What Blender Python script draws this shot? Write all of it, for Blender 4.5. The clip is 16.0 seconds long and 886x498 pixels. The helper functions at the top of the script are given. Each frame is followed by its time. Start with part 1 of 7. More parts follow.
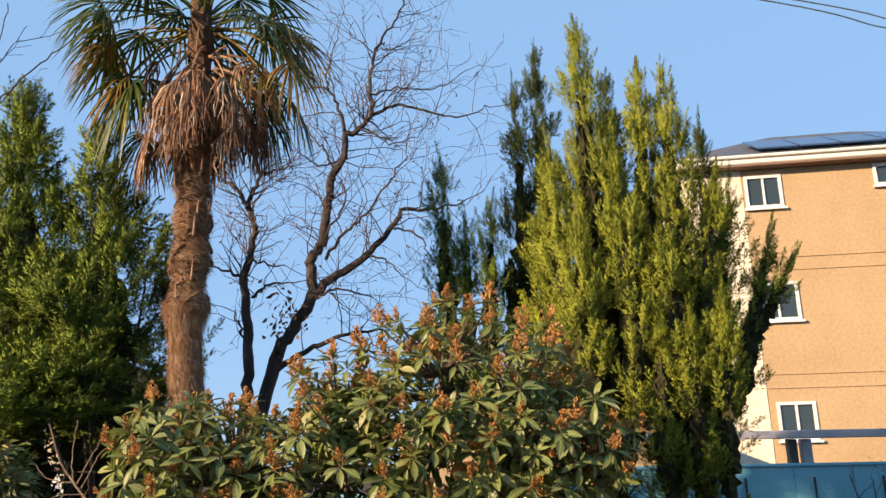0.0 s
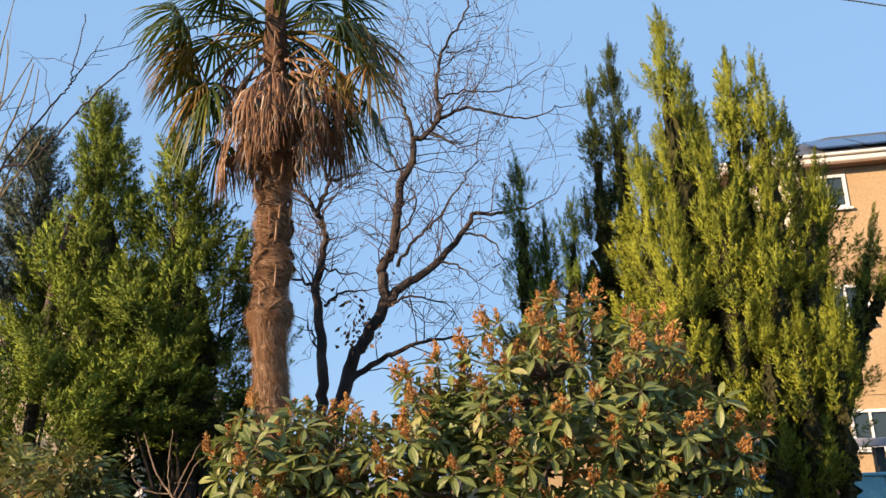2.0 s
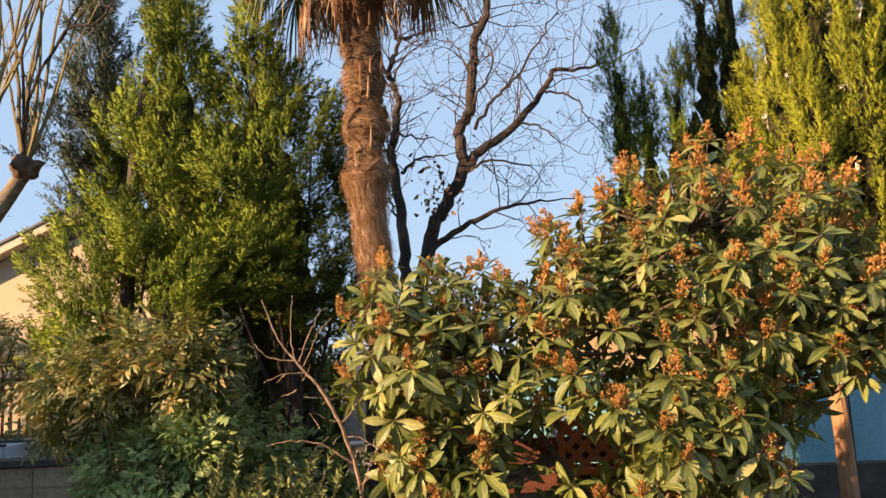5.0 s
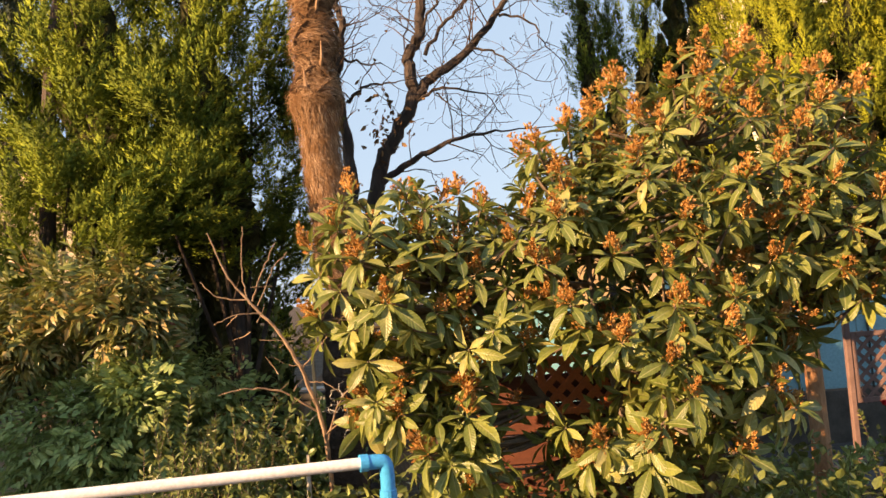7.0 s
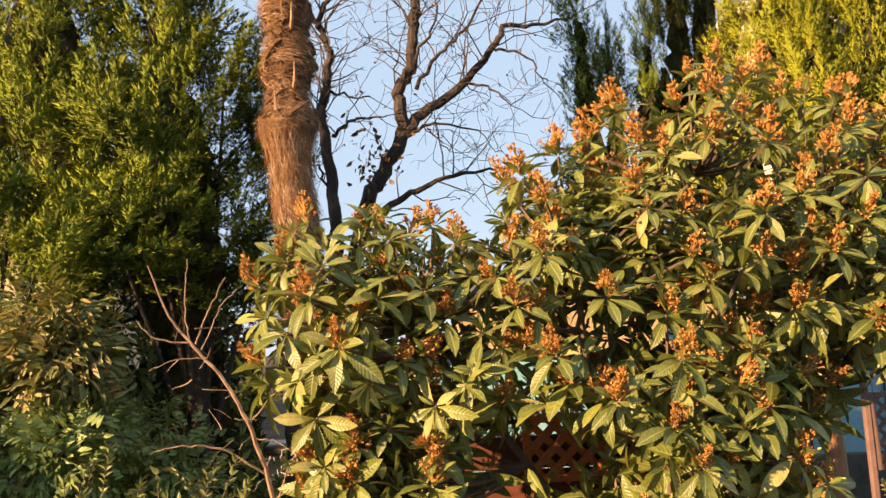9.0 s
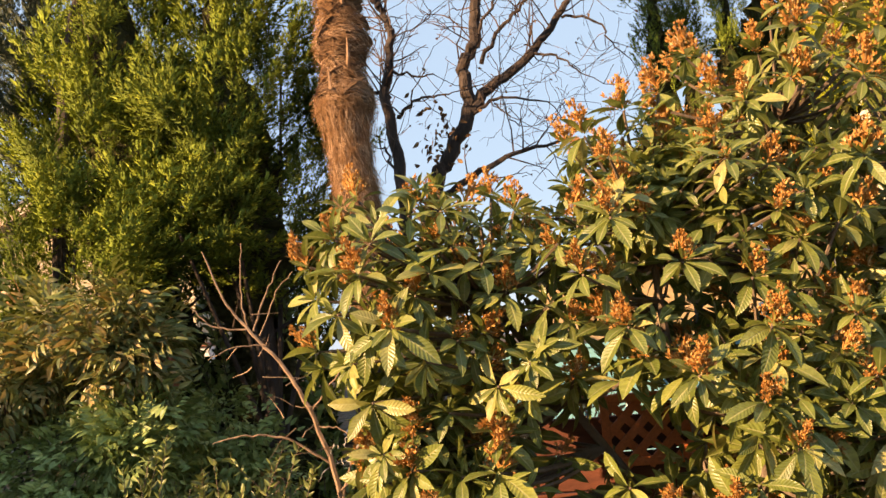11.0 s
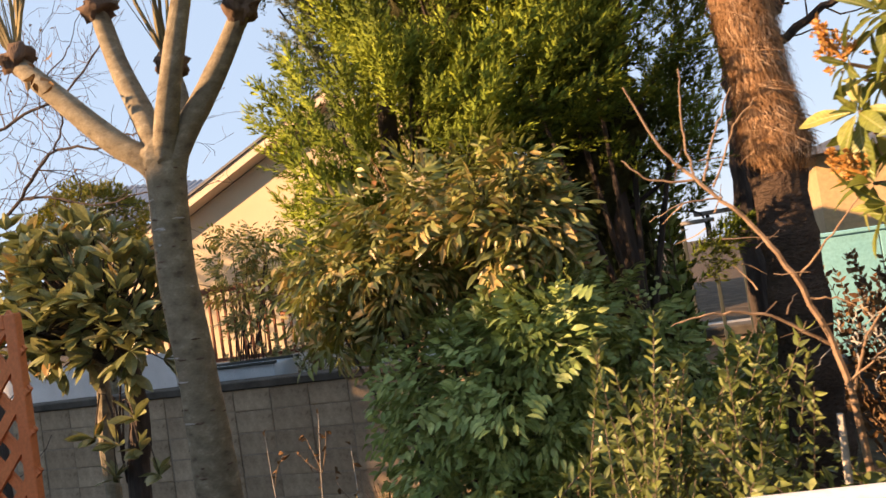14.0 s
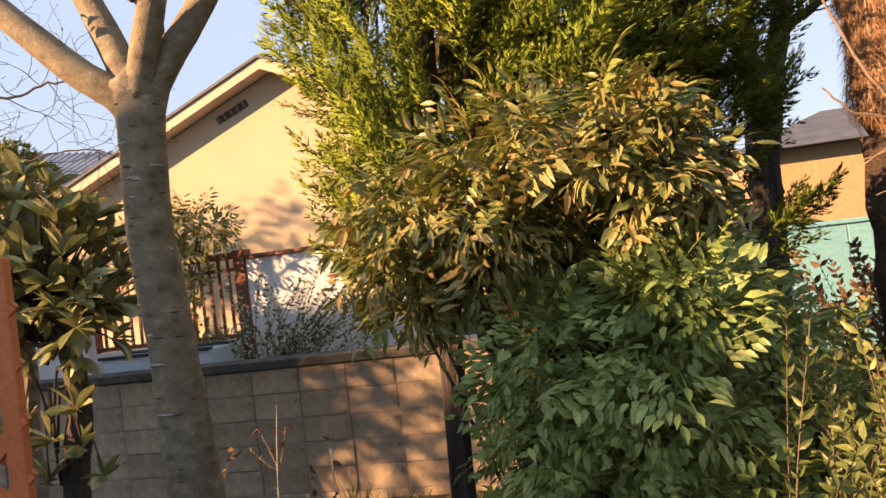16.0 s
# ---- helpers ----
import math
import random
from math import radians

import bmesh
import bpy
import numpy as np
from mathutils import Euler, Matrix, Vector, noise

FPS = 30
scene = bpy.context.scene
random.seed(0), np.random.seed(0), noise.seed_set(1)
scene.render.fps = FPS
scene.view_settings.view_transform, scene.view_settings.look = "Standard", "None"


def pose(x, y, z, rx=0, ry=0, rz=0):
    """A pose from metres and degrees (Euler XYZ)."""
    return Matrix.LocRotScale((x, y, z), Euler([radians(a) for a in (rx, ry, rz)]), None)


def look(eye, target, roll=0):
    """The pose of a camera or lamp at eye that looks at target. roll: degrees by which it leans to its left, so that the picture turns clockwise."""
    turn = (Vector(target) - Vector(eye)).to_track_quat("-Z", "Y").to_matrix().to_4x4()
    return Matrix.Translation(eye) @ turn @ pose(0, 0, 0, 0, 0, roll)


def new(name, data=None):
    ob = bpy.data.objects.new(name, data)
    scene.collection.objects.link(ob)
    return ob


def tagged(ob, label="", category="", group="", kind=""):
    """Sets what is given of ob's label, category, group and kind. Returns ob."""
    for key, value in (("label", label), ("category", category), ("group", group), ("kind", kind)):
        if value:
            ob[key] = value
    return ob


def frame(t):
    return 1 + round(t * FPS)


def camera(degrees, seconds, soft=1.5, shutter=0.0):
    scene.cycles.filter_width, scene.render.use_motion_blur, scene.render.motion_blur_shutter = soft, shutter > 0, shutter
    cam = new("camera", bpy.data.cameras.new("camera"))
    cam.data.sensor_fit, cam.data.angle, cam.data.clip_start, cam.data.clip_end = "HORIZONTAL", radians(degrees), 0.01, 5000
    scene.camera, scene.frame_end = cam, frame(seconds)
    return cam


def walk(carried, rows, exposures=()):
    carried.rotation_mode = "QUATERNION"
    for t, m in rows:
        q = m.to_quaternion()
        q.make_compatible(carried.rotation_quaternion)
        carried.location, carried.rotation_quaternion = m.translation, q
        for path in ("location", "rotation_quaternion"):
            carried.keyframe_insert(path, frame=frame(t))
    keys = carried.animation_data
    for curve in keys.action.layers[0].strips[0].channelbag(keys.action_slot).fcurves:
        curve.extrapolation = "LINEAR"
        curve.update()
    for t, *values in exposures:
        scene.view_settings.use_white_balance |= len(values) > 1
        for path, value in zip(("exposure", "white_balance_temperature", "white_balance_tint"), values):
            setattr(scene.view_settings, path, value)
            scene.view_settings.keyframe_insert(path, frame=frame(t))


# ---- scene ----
cam = camera(58.2, 16.0, shutter=0.2)
METRES, EYE, TILT, LEAN, TURN = 5.0, 1.65, 15.0, 1.1, 0.0
ROWS = [
    (0.0, 0.0, 0.0, 0.0, -0.0, 0.0, 0.0),
    (0.5, -0.0064, 0.0176, -0.009, 0.88, 0.55, 0.98),
    (1.0, -0.0139, 0.036, -0.0161, 1.91, 1.38, 1.78),
    (1.5, -0.0475, 0.0421, -0.0198, 2.85, 1.37, 1.54),
    (2.0, -0.0752, 0.0407, -0.0177, 2.88, 0.99, 1.18),
    (2.5, -0.089, 0.0369, -0.0157, 2.22, 0.84, 1.35),
    (3.0, -0.0988, 0.0373, -0.0183, 1.42, 0.2, 0.97),
    (3.5, -0.1053, 0.057, -0.0305, 2.24, -0.7, 1.34),
    (4.0, -0.1193, 0.0836, -0.042, 4.1, -2.39, 2.62),
    (4.5, -0.1642, 0.0951, -0.0454, 4.74, -5.1, 2.85),
    (7.0, -0.2522, 0.1908, -0.0821, -0.64, -11.71, 3.05),
    (7.5, -0.2499, 0.2067, -0.0893, -2.56, -10.61, 1.57),
    (8.0, -0.2305, 0.2362, -0.0974, -2.07, -8.57, 1.08),
    (10.5, -0.2193, 0.3235, -0.1282, 4.14, -7.82, 5.29),
    (11.0, -0.2072, 0.3286, -0.1318, 5.4, -8.67, 5.63),
    (11.5, -0.2064, 0.335, -0.1348, 5.47, -9.7, 6.02),
    (12.0, -0.2491, 0.3455, -0.1368, 6.86, -9.68, 7.22),
    (12.5, -0.2969, 0.3596, -0.1408, 10.7, -8.98, 11.01),
    (13.0, -0.3283, 0.3822, -0.1602, 14.24, -9.15, 13.41),
    (13.5, -0.3659, 0.4194, -0.1749, 17.27, -10.32, 14.12),
    (14.0, -0.4286, 0.4303, -0.1805, 18.44, -12.62, 12.76),
    (14.5, -0.4761, 0.4441, -0.1869, 18.81, -13.83, 11.83),
    (15.0, -0.5189, 0.4753, -0.1988, 17.91, -14.24, 11.8),
    (15.5, -0.5779, 0.4848, -0.205, 14.98, -14.6, 10.8),
    (16.0, -0.6131, 0.5007, -0.2102, 11.03, -14.33, 9.11),
]
EXPOSURES = [(0.0, 0.97, 7050, 16), (3.5, 1.03, 7200, 18), (4.5, 1.16, 8100, 22), (7.0, 1.35, 10300, 25), (12.0, 1.44, 10300, 25), (14.0, 1.44, 10200, 29), (16.0, 1.5, 10600, 33)]
walk(cam, [(t, pose(0, 0, EYE, TILT, LEAN, TURN) @ pose(METRES * x, METRES * y, METRES * z, 90 + pitch, roll, yaw)) for t, x, y, z, yaw, pitch, roll in ROWS], EXPOSURES)

# ---- light ----
SUN_FROM = Vector((-0.83, -0.56, 0.0)).normalized()
SUN_HEIGHT = radians(19)
world = bpy.data.worlds.new("sky")
scene.world = world
world.use_nodes = True
wn = world.node_tree.nodes
sky = wn.new("ShaderNodeTexSky")
sky.sky_type = "NISHITA"
sky.sun_disc = False
sky.sun_elevation = SUN_HEIGHT
sky.sun_rotation = math.atan2(SUN_FROM.x, SUN_FROM.y)
sky.air_density, sky.dust_density, sky.ozone_density = 1.0, 0.15, 1.5
haze = wn.new("ShaderNodeMix")
haze.data_type = "RGBA"
haze.inputs[0].default_value = 0.9
haze.inputs[7].default_value = (1.1, 2.16, 3.68, 1.0)
world.node_tree.links.new(sky.outputs[0], haze.inputs[6])
world.node_tree.links.new(haze.outputs[2], wn["Background"].inputs[0])
wn["Background"].inputs[1].default_value = 0.132
sun_data = bpy.data.lights.new("sun", "SUN")
sun_data.energy, sun_data.angle, sun_data.color = 5.0, radians(0.55), (1.0, 0.78, 0.53)
sun = new("sun", sun_data)
sun.matrix_world = look((SUN_FROM * 30 + Vector((0, 0, 30 * math.tan(SUN_HEIGHT)))), (0, 0, 0))

# ---- materials ----


def node_mat(name, rough=0.8, metal=0.0, spec=0.5):
    m = bpy.data.materials.new(name)
    m.use_nodes = True
    b = m.node_tree.nodes["Principled BSDF"]
    b.inputs["Roughness"].default_value = rough
    b.inputs["Metallic"].default_value = metal
    b.inputs["Specular IOR Level"].default_value = spec
    return m, m.node_tree.nodes, m.node_tree.links, b


def ramp_of(nodes, links, fac, stops):
    r = nodes.new("ShaderNodeValToRGB")
    e = r.color_ramp.elements
    while len(e) < len(stops):
        e.new(0.5)
    for k, (p, c) in enumerate(stops):
        e[k].position, e[k].color = p, (*c, 1)
    links.new(fac, r.inputs[0])
    return r.outputs[0]


def noise_of(nodes, links, scale, detail=4, rough=0.6, coords="Object", stretch=None):
    tc = nodes.new("ShaderNodeTexCoord")
    n = nodes.new("ShaderNodeTexNoise")
    n.inputs["Scale"].default_value, n.inputs["Detail"].default_value, n.inputs["Roughness"].default_value = scale, detail, rough
    src = tc.outputs[coords]
    if stretch:
        mp = nodes.new("ShaderNodeMapping")
        mp.inputs["Scale"].default_value = stretch
        links.new(src, mp.inputs[0])
        src = mp.outputs[0]
    links.new(src, n.inputs["Vector"])
    return n.outputs["Fac"]


def mixed(nodes, links, a, b, fac, mode="MIX"):
    mx = nodes.new("ShaderNodeMix")
    mx.data_type, mx.blend_type = "RGBA", mode
    for sock, v in ((mx.inputs[0], fac), (mx.inputs[6], a), (mx.inputs[7], b)):
        if isinstance(v, bpy.types.NodeSocket):
            links.new(v, sock)
        else:
            sock.default_value = v if isinstance(v, float) else (*v, 1)
    return mx.outputs[2]


def bumped(nodes, links, b, height, strength, dist=0.01):
    bp = nodes.new("ShaderNodeBump")
    bp.inputs["Strength"].default_value, bp.inputs["Distance"].default_value = strength, dist
    links.new(height, bp.inputs["Height"])
    links.new(bp.outputs[0], b.inputs["Normal"])


def leaf_mat(name, stops, rough=0.5, trans=0.3, patch=None, patch_scale=1.5, single=False, spec=0.4, veins=False):
    """Foliage: each leaf its own tint, patches of another tint over the plant, light shining through."""
    m, n, l, b = node_mat(name, rough, 0, spec)
    if single:
        pick = n.new("ShaderNodeObjectInfo").outputs["Random"]
    else:
        pick = n.new("ShaderNodeNewGeometry").outputs["Random Per Island"]
    col = ramp_of(n, l, pick, stops)
    if patch:
        f = noise_of(n, l, patch_scale, 3)
        f = ramp_of(n, l, f, [(0.42, (0, 0, 0)), (0.62, (1, 1, 1))])
        col = mixed(n, l, col, patch, f)
    fine = noise_of(n, l, 60, 3)
    fine = ramp_of(n, l, fine, [(0.3, (0.72, 0.72, 0.72)), (0.7, (1.15, 1.15, 1.1))])
    col = mixed(n, l, col, fine, 1.0, "MULTIPLY")
    if veins:
        # a pale midrib and slanting side ribs, laid out along each leaf
        sep = n.new("ShaderNodeSeparateXYZ")
        l.new(n.new("ShaderNodeTexCoord").outputs["UV"], sep.inputs[0])

        def calc(op, a, c):
            q = n.new("ShaderNodeMath")
            q.operation = op
            for i, w in enumerate((a, c)):
                if isinstance(w, (int, float)):
                    q.inputs[i].default_value = w
                else:
                    l.new(w, q.inputs[i])
            return q.outputs[0]
        side = calc("ABSOLUTE", calc("SUBTRACT", sep.outputs[0], 0.5), 0.0)
        rib = calc("SINE", calc("SUBTRACT", calc("MULTIPLY", sep.outputs[1], 75.0), calc("MULTIPLY", side, 22.0)), 0.0)
        mid = ramp_of(n, l, side, [(0.03, (1, 1, 1)), (0.075, (0, 0, 0))])
        col = mixed(n, l, col, (0.42, 0.42, 0.2), calc("MULTIPLY", mid, 0.55))
        bumped(n, l, b, calc("ADD", calc("MULTIPLY", rib, 0.5), calc("MULTIPLY", mid, -1.0)), 0.36, 0.003)
    l.new(col, b.inputs["Base Color"])
    t = n.new("ShaderNodeBsdfTranslucent")
    l.new(mixed(n, l, col, (1.0, 0.95, 0.45), 0.25, "MULTIPLY"), t.inputs[0])
    mx = n.new("ShaderNodeMixShader")
    mx.inputs[0].default_value = trans
    l.new(b.outputs[0], mx.inputs[1])
    l.new(t.outputs[0], mx.inputs[2])
    l.new(mx.outputs[0], n["Material Output"].inputs[0])
    return m


def rough_mat(name, stops, scale=6.0, rough=0.85, bump=0.5, dist=0.01, stretch=None, grain=70.0, metal=0.0, spec=0.3):
    """Bark, soil, stone, plaster: a broad tint and a fine grain with relief."""
    m, n, l, b = node_mat(name, rough, metal, spec)
    broad = noise_of(n, l, scale, 5, 0.6, "Object", stretch)
    fine = noise_of(n, l, grain, 4, 0.65, "Object", stretch)
    col = ramp_of(n, l, broad, stops)
    shade = ramp_of(n, l, fine, [(0.25, (0.7, 0.7, 0.7)), (0.75, (1.18, 1.18, 1.18))])
    l.new(mixed(n, l, col, shade, 0.8, "MULTIPLY"), b.inputs["Base Color"])
    both = n.new("ShaderNodeMath")
    both.operation = "ADD"
    l.new(broad, both.inputs[0])
    l.new(fine, both.inputs[1])
    bumped(n, l, b, both.outputs[0], bump, dist)
    return m


def piece_mat(name, stops, scale=8.0, rough=0.9, bump=0.4):
    """Blocks and boards: a tint for each piece, stains and grain over it."""
    m, n, l, b = node_mat(name, rough, 0, 0.25)
    one = ramp_of(n, l, n.new("ShaderNodeObjectInfo").outputs["Random"], stops)
    stain = noise_of(n, l, scale, 5, 0.7)
    stain_col = ramp_of(n, l, stain, [(0.28, (0.42, 0.38, 0.34)), (0.42, (0.8, 0.78, 0.75)), (0.65, (1.12, 1.1, 1.06))])
    fine = noise_of(n, l, 90, 3)
    fine_col = ramp_of(n, l, fine, [(0.3, (0.8, 0.8, 0.8)), (0.7, (1.12, 1.12, 1.12))])
    col = mixed(n, l, mixed(n, l, one, stain_col, 1.0, "MULTIPLY"), fine_col, 1.0, "MULTIPLY")
    l.new(col, b.inputs["Base Color"])
    bumped(n, l, b, fine, bump, 0.004)
    return m


M_SOIL = rough_mat("soil", [(0.3, (0.035, 0.024, 0.016)), (0.55, (0.085, 0.06, 0.038)), (0.75, (0.16, 0.12, 0.075))], 3.0, 0.95, 0.9, 0.03, grain=40)
M_ROAD = rough_mat("asphalt", [(0.3, (0.04, 0.04, 0.043)), (0.7, (0.075, 0.072, 0.07))], 1.5, 0.9, 0.4, 0.01, grain=90)
M_YARD = rough_mat("yard_concrete", [(0.3, (0.25, 0.24, 0.22)), (0.7, (0.42, 0.4, 0.36))], 1.2, 0.9, 0.3, 0.01)
M_JUNIPER = leaf_mat("juniper_green", [(0.0, (0.145, 0.215, 0.036)), (0.6, (0.21, 0.285, 0.045)), (1.0, (0.3, 0.35, 0.055))], 0.7, 0.14, (0.075, 0.115, 0.02), 3.5, spec=0.15)
M_CYPRESS = leaf_mat("cypress_golden", [(0.0, (0.215, 0.25, 0.03)), (0.6, (0.28, 0.31, 0.038)), (1.0, (0.37, 0.38, 0.05))], 0.7, 0.13, (0.14, 0.175, 0.026), 6.0, spec=0.15)
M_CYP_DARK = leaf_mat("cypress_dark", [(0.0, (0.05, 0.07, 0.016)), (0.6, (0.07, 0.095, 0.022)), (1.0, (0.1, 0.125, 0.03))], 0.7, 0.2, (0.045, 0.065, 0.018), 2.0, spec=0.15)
# Near-black tint that stands in for the shade deep inside conifer crowns.
M_CORE = rough_mat("crown_inner_shade", [(0.3, (0.025, 0.028, 0.01)), (0.7, (0.075, 0.07, 0.022))], 14, 0.95, 1.0, 0.03, grain=45)
M_GREYJUN = leaf_mat("juniper_grey", [(0.0, (0.04, 0.065, 0.045)), (0.6, (0.07, 0.1, 0.06)), (1.0, (0.12, 0.14, 0.08))], 0.6, 0.2, (0.05, 0.08, 0.05), 1.6)
M_LOQUAT = leaf_mat("loquat_leaf", [(0.0, (0.1, 0.135, 0.036)), (0.5, (0.19, 0.235, 0.06)), (0.85, (0.3, 0.33, 0.095)), (1.0, (0.45, 0.41, 0.17))], 0.34, 0.3, (0.15, 0.19, 0.052), 3.0, spec=0.5, veins=True)
M_LOQUAT_ONE = leaf_mat("loquat_leaf_single", [(0.0, (0.1, 0.135, 0.036)), (0.5, (0.19, 0.235, 0.06)), (0.85, (0.3, 0.33, 0.095)), (1.0, (0.45, 0.41, 0.17))], 0.34, 0.3, (0.15, 0.19, 0.052), 3.0, single=True, spec=0.5, veins=True)
M_FLOWER = leaf_mat("rusty_blossom", [(0.0, (0.36, 0.15, 0.05)), (0.5, (0.52, 0.25, 0.085)), (0.85, (0.62, 0.37, 0.15)), (1.0, (0.7, 0.52, 0.3))], 0.9, 0.15, spec=0.1)
M_NANDINA = leaf_mat("nandina_leaf", [(0.0, (0.075, 0.1, 0.032)), (0.45, (0.17, 0.19, 0.065)), (0.75, (0.31, 0.31, 0.12)), (0.92, (0.4, 0.28, 0.12)), (1.0, (0.34, 0.07, 0.035))], 0.4, 0.2, (0.2, 0.23, 0.06), 2.5)
M_NANDINA_LOW = leaf_mat("nandina_leaf_dark", [(0.0, (0.13, 0.2, 0.065)), (0.6, (0.24, 0.33, 0.11)), (1.0, (0.4, 0.46, 0.17))], 0.4, 0.2, (0.18, 0.27, 0.09), 2.5, spec=0.35)
M_EUONYMUS = leaf_mat("euonymus_leaf", [(0.0, (0.075, 0.11, 0.035)), (0.5, (0.14, 0.185, 0.06)), (0.85, (0.24, 0.28, 0.09)), (1.0, (0.42, 0.46, 0.2))], 0.4, 0.28, (0.11, 0.14, 0.05), 6.0)
M_BROAD = leaf_mat("broad_evergreen", [(0.0, (0.14, 0.17, 0.07)), (0.6, (0.26, 0.285, 0.14)), (0.9, (0.4, 0.39, 0.2)), (1.0, (0.4, 0.2, 0.06))], 0.3, 0.2, spec=0.5)
M_VARIEG = leaf_mat("variegated_leaf", [(0.0, (0.06, 0.1, 0.04)), (0.45, (0.14, 0.18, 0.09)), (0.6, (0.5, 0.5, 0.38)), (1.0, (0.7, 0.7, 0.6))], 0.5, 0.3)
M_BALL = leaf_mat("clipped_yellow_green", [(0.0, (0.1, 0.13, 0.02)), (0.6, (0.2, 0.21, 0.035)), (1.0, (0.34, 0.3, 0.06))], 0.6, 0.25)
M_GRASS = leaf_mat("ground_green", [(0.0, (0.03, 0.055, 0.015)), (0.6, (0.07, 0.1, 0.03)), (1.0, (0.18, 0.15, 0.06))], 0.6, 0.25)
M_DRYLEAF = leaf_mat("dry_leaf", [(0.0, (0.07, 0.035, 0.02)), (0.6, (0.16, 0.085, 0.04)), (1.0, (0.3, 0.19, 0.1))], 0.8, 0.15)
M_PALM = leaf_mat("palm_green", [(0.0, (0.04, 0.07, 0.02)), (0.5, (0.1, 0.135, 0.03)), (0.85, (0.2, 0.2, 0.04)), (1.0, (0.42, 0.32, 0.06))], 0.35, 0.35, (0.06, 0.095, 0.022), 3.0)
M_PALM_YELLOW = leaf_mat("palm_yellowing", [(0.0, (0.1, 0.1, 0.02)), (0.5, (0.26, 0.2, 0.04)), (1.0, (0.42, 0.27, 0.1))], 0.5, 0.3, (0.3, 0.15, 0.05), 5.0)
M_PALM_DEAD = leaf_mat("palm_dead", [(0.0, (0.12, 0.065, 0.045)), (0.4, (0.33, 0.19, 0.125)), (0.75, (0.52, 0.36, 0.25)), (1.0, (0.72, 0.6, 0.47))], 0.85, 0.25, (0.3, 0.155, 0.09), 5.0, spec=0.15)
M_FIBRE = leaf_mat("palm_fibre", [(0.0, (0.15, 0.08, 0.05)), (0.5, (0.37, 0.225, 0.14)), (1.0, (0.66, 0.47, 0.34))], 0.9, 0.25, (0.27, 0.15, 0.085), 9.0, spec=0.1)
M_PALM_TRUNK = rough_mat("palm_trunk", [(0.3, (0.11, 0.06, 0.038)), (0.7, (0.28, 0.165, 0.1))], 7, 0.95, 1.0, 0.04, (1, 1, 4), 40)
M_PALM_FOOT = rough_mat("palm_foot", [(0.3, (0.05, 0.035, 0.028)), (0.7, (0.13, 0.085, 0.065))], 5, 0.95, 1.0, 0.03, (1, 1, 2), 40)
M_BARK_DARK = rough_mat("bark_dark", [(0.3, (0.035, 0.027, 0.025)), (0.7, (0.095, 0.073, 0.064))], 8, 0.95, 1.0, 0.02, (1, 1, 0.2), 50)
M_BARK_WARM = rough_mat("bark_warm", [(0.3, (0.08, 0.05, 0.04)), (0.7, (0.2, 0.13, 0.09))], 8, 0.9, 0.8, 0.015, (1, 1, 0.3), 60)
M_BARK_GREY = rough_mat("bark_grey", [(0.28, (0.1, 0.075, 0.05)), (0.42, (0.19, 0.155, 0.105)), (0.6, (0.26, 0.22, 0.155)), (0.74, (0.42, 0.36, 0.27))], 9, 0.8, 0.6, 0.014, (1, 1, 1.6), 60)
M_TWIG = rough_mat("bare_twig", [(0.3, (0.06, 0.042, 0.036)), (0.7, (0.14, 0.1, 0.085))], 10, 0.9, 0.5, 0.006)
M_SHOOT = rough_mat("olive_shoot_bark", [(0.3, (0.13, 0.1, 0.05)), (0.7, (0.27, 0.22, 0.11))], 6, 0.75, 0.4, 0.006, (1, 1, 0.4))
M_TWIG_RED = rough_mat("twig_red", [(0.3, (0.18, 0.115, 0.08)), (0.7, (0.33, 0.23, 0.16))], 12, 0.75, 0.4, 0.004)
M_LOQ_BARK = rough_mat("loquat_bark", [(0.3, (0.09, 0.065, 0.05)), (0.7, (0.2, 0.15, 0.11))], 9, 0.9, 0.6, 0.01)
M_STUMP = rough_mat("orange_bark", [(0.3, (0.3, 0.14, 0.07)), (0.7, (0.5, 0.27, 0.15))], 7, 0.9, 0.8, 0.015, (1, 1, 0.3), 50)
M_BLOCK = piece_mat("concrete_block", [(0.0, (0.35, 0.265, 0.195)), (0.5, (0.4, 0.305, 0.225)), (1.0, (0.46, 0.36, 0.27))])
M_MORTAR = rough_mat("mortar", [(0.3, (0.26, 0.2, 0.155)), (0.7, (0.34, 0.275, 0.215))], 6, 0.95, 0.5, 0.01)
M_CAP = rough_mat("wall_cap", [(0.3, (0.05, 0.045, 0.04)), (0.7, (0.11, 0.1, 0.085))], 5, 0.95, 0.5, 0.01)
M_CREAM = rough_mat("cream_plaster", [(0.3, (0.48, 0.39, 0.275)), (0.7, (0.54, 0.44, 0.31))], 1.3, 0.9, 0.25, 0.004, grain=120)
M_SOFFIT = rough_mat("painted_wood", [(0.3, (0.5, 0.39, 0.3)), (0.7, (0.6, 0.48, 0.37))], 3, 0.7, 0.15, 0.004)
M_ROOF_DARK = rough_mat("roof_dark", [(0.3, (0.06, 0.065, 0.075)), (0.7, (0.12, 0.125, 0.135))], 3, 0.6, 0.2, 0.01)
M_METAL_ROOF = rough_mat("corrugated_metal", [(0.3, (0.2, 0.23, 0.27)), (0.7, (0.3, 0.33, 0.37))], 1.5, 0.5, 0.1, 0.004, metal=0.3)
M_RUST_BAR = rough_mat("fence_brown", [(0.3, (0.15, 0.055, 0.035)), (0.7, (0.26, 0.1, 0.06))], 8, 0.7, 0.2, 0.004)
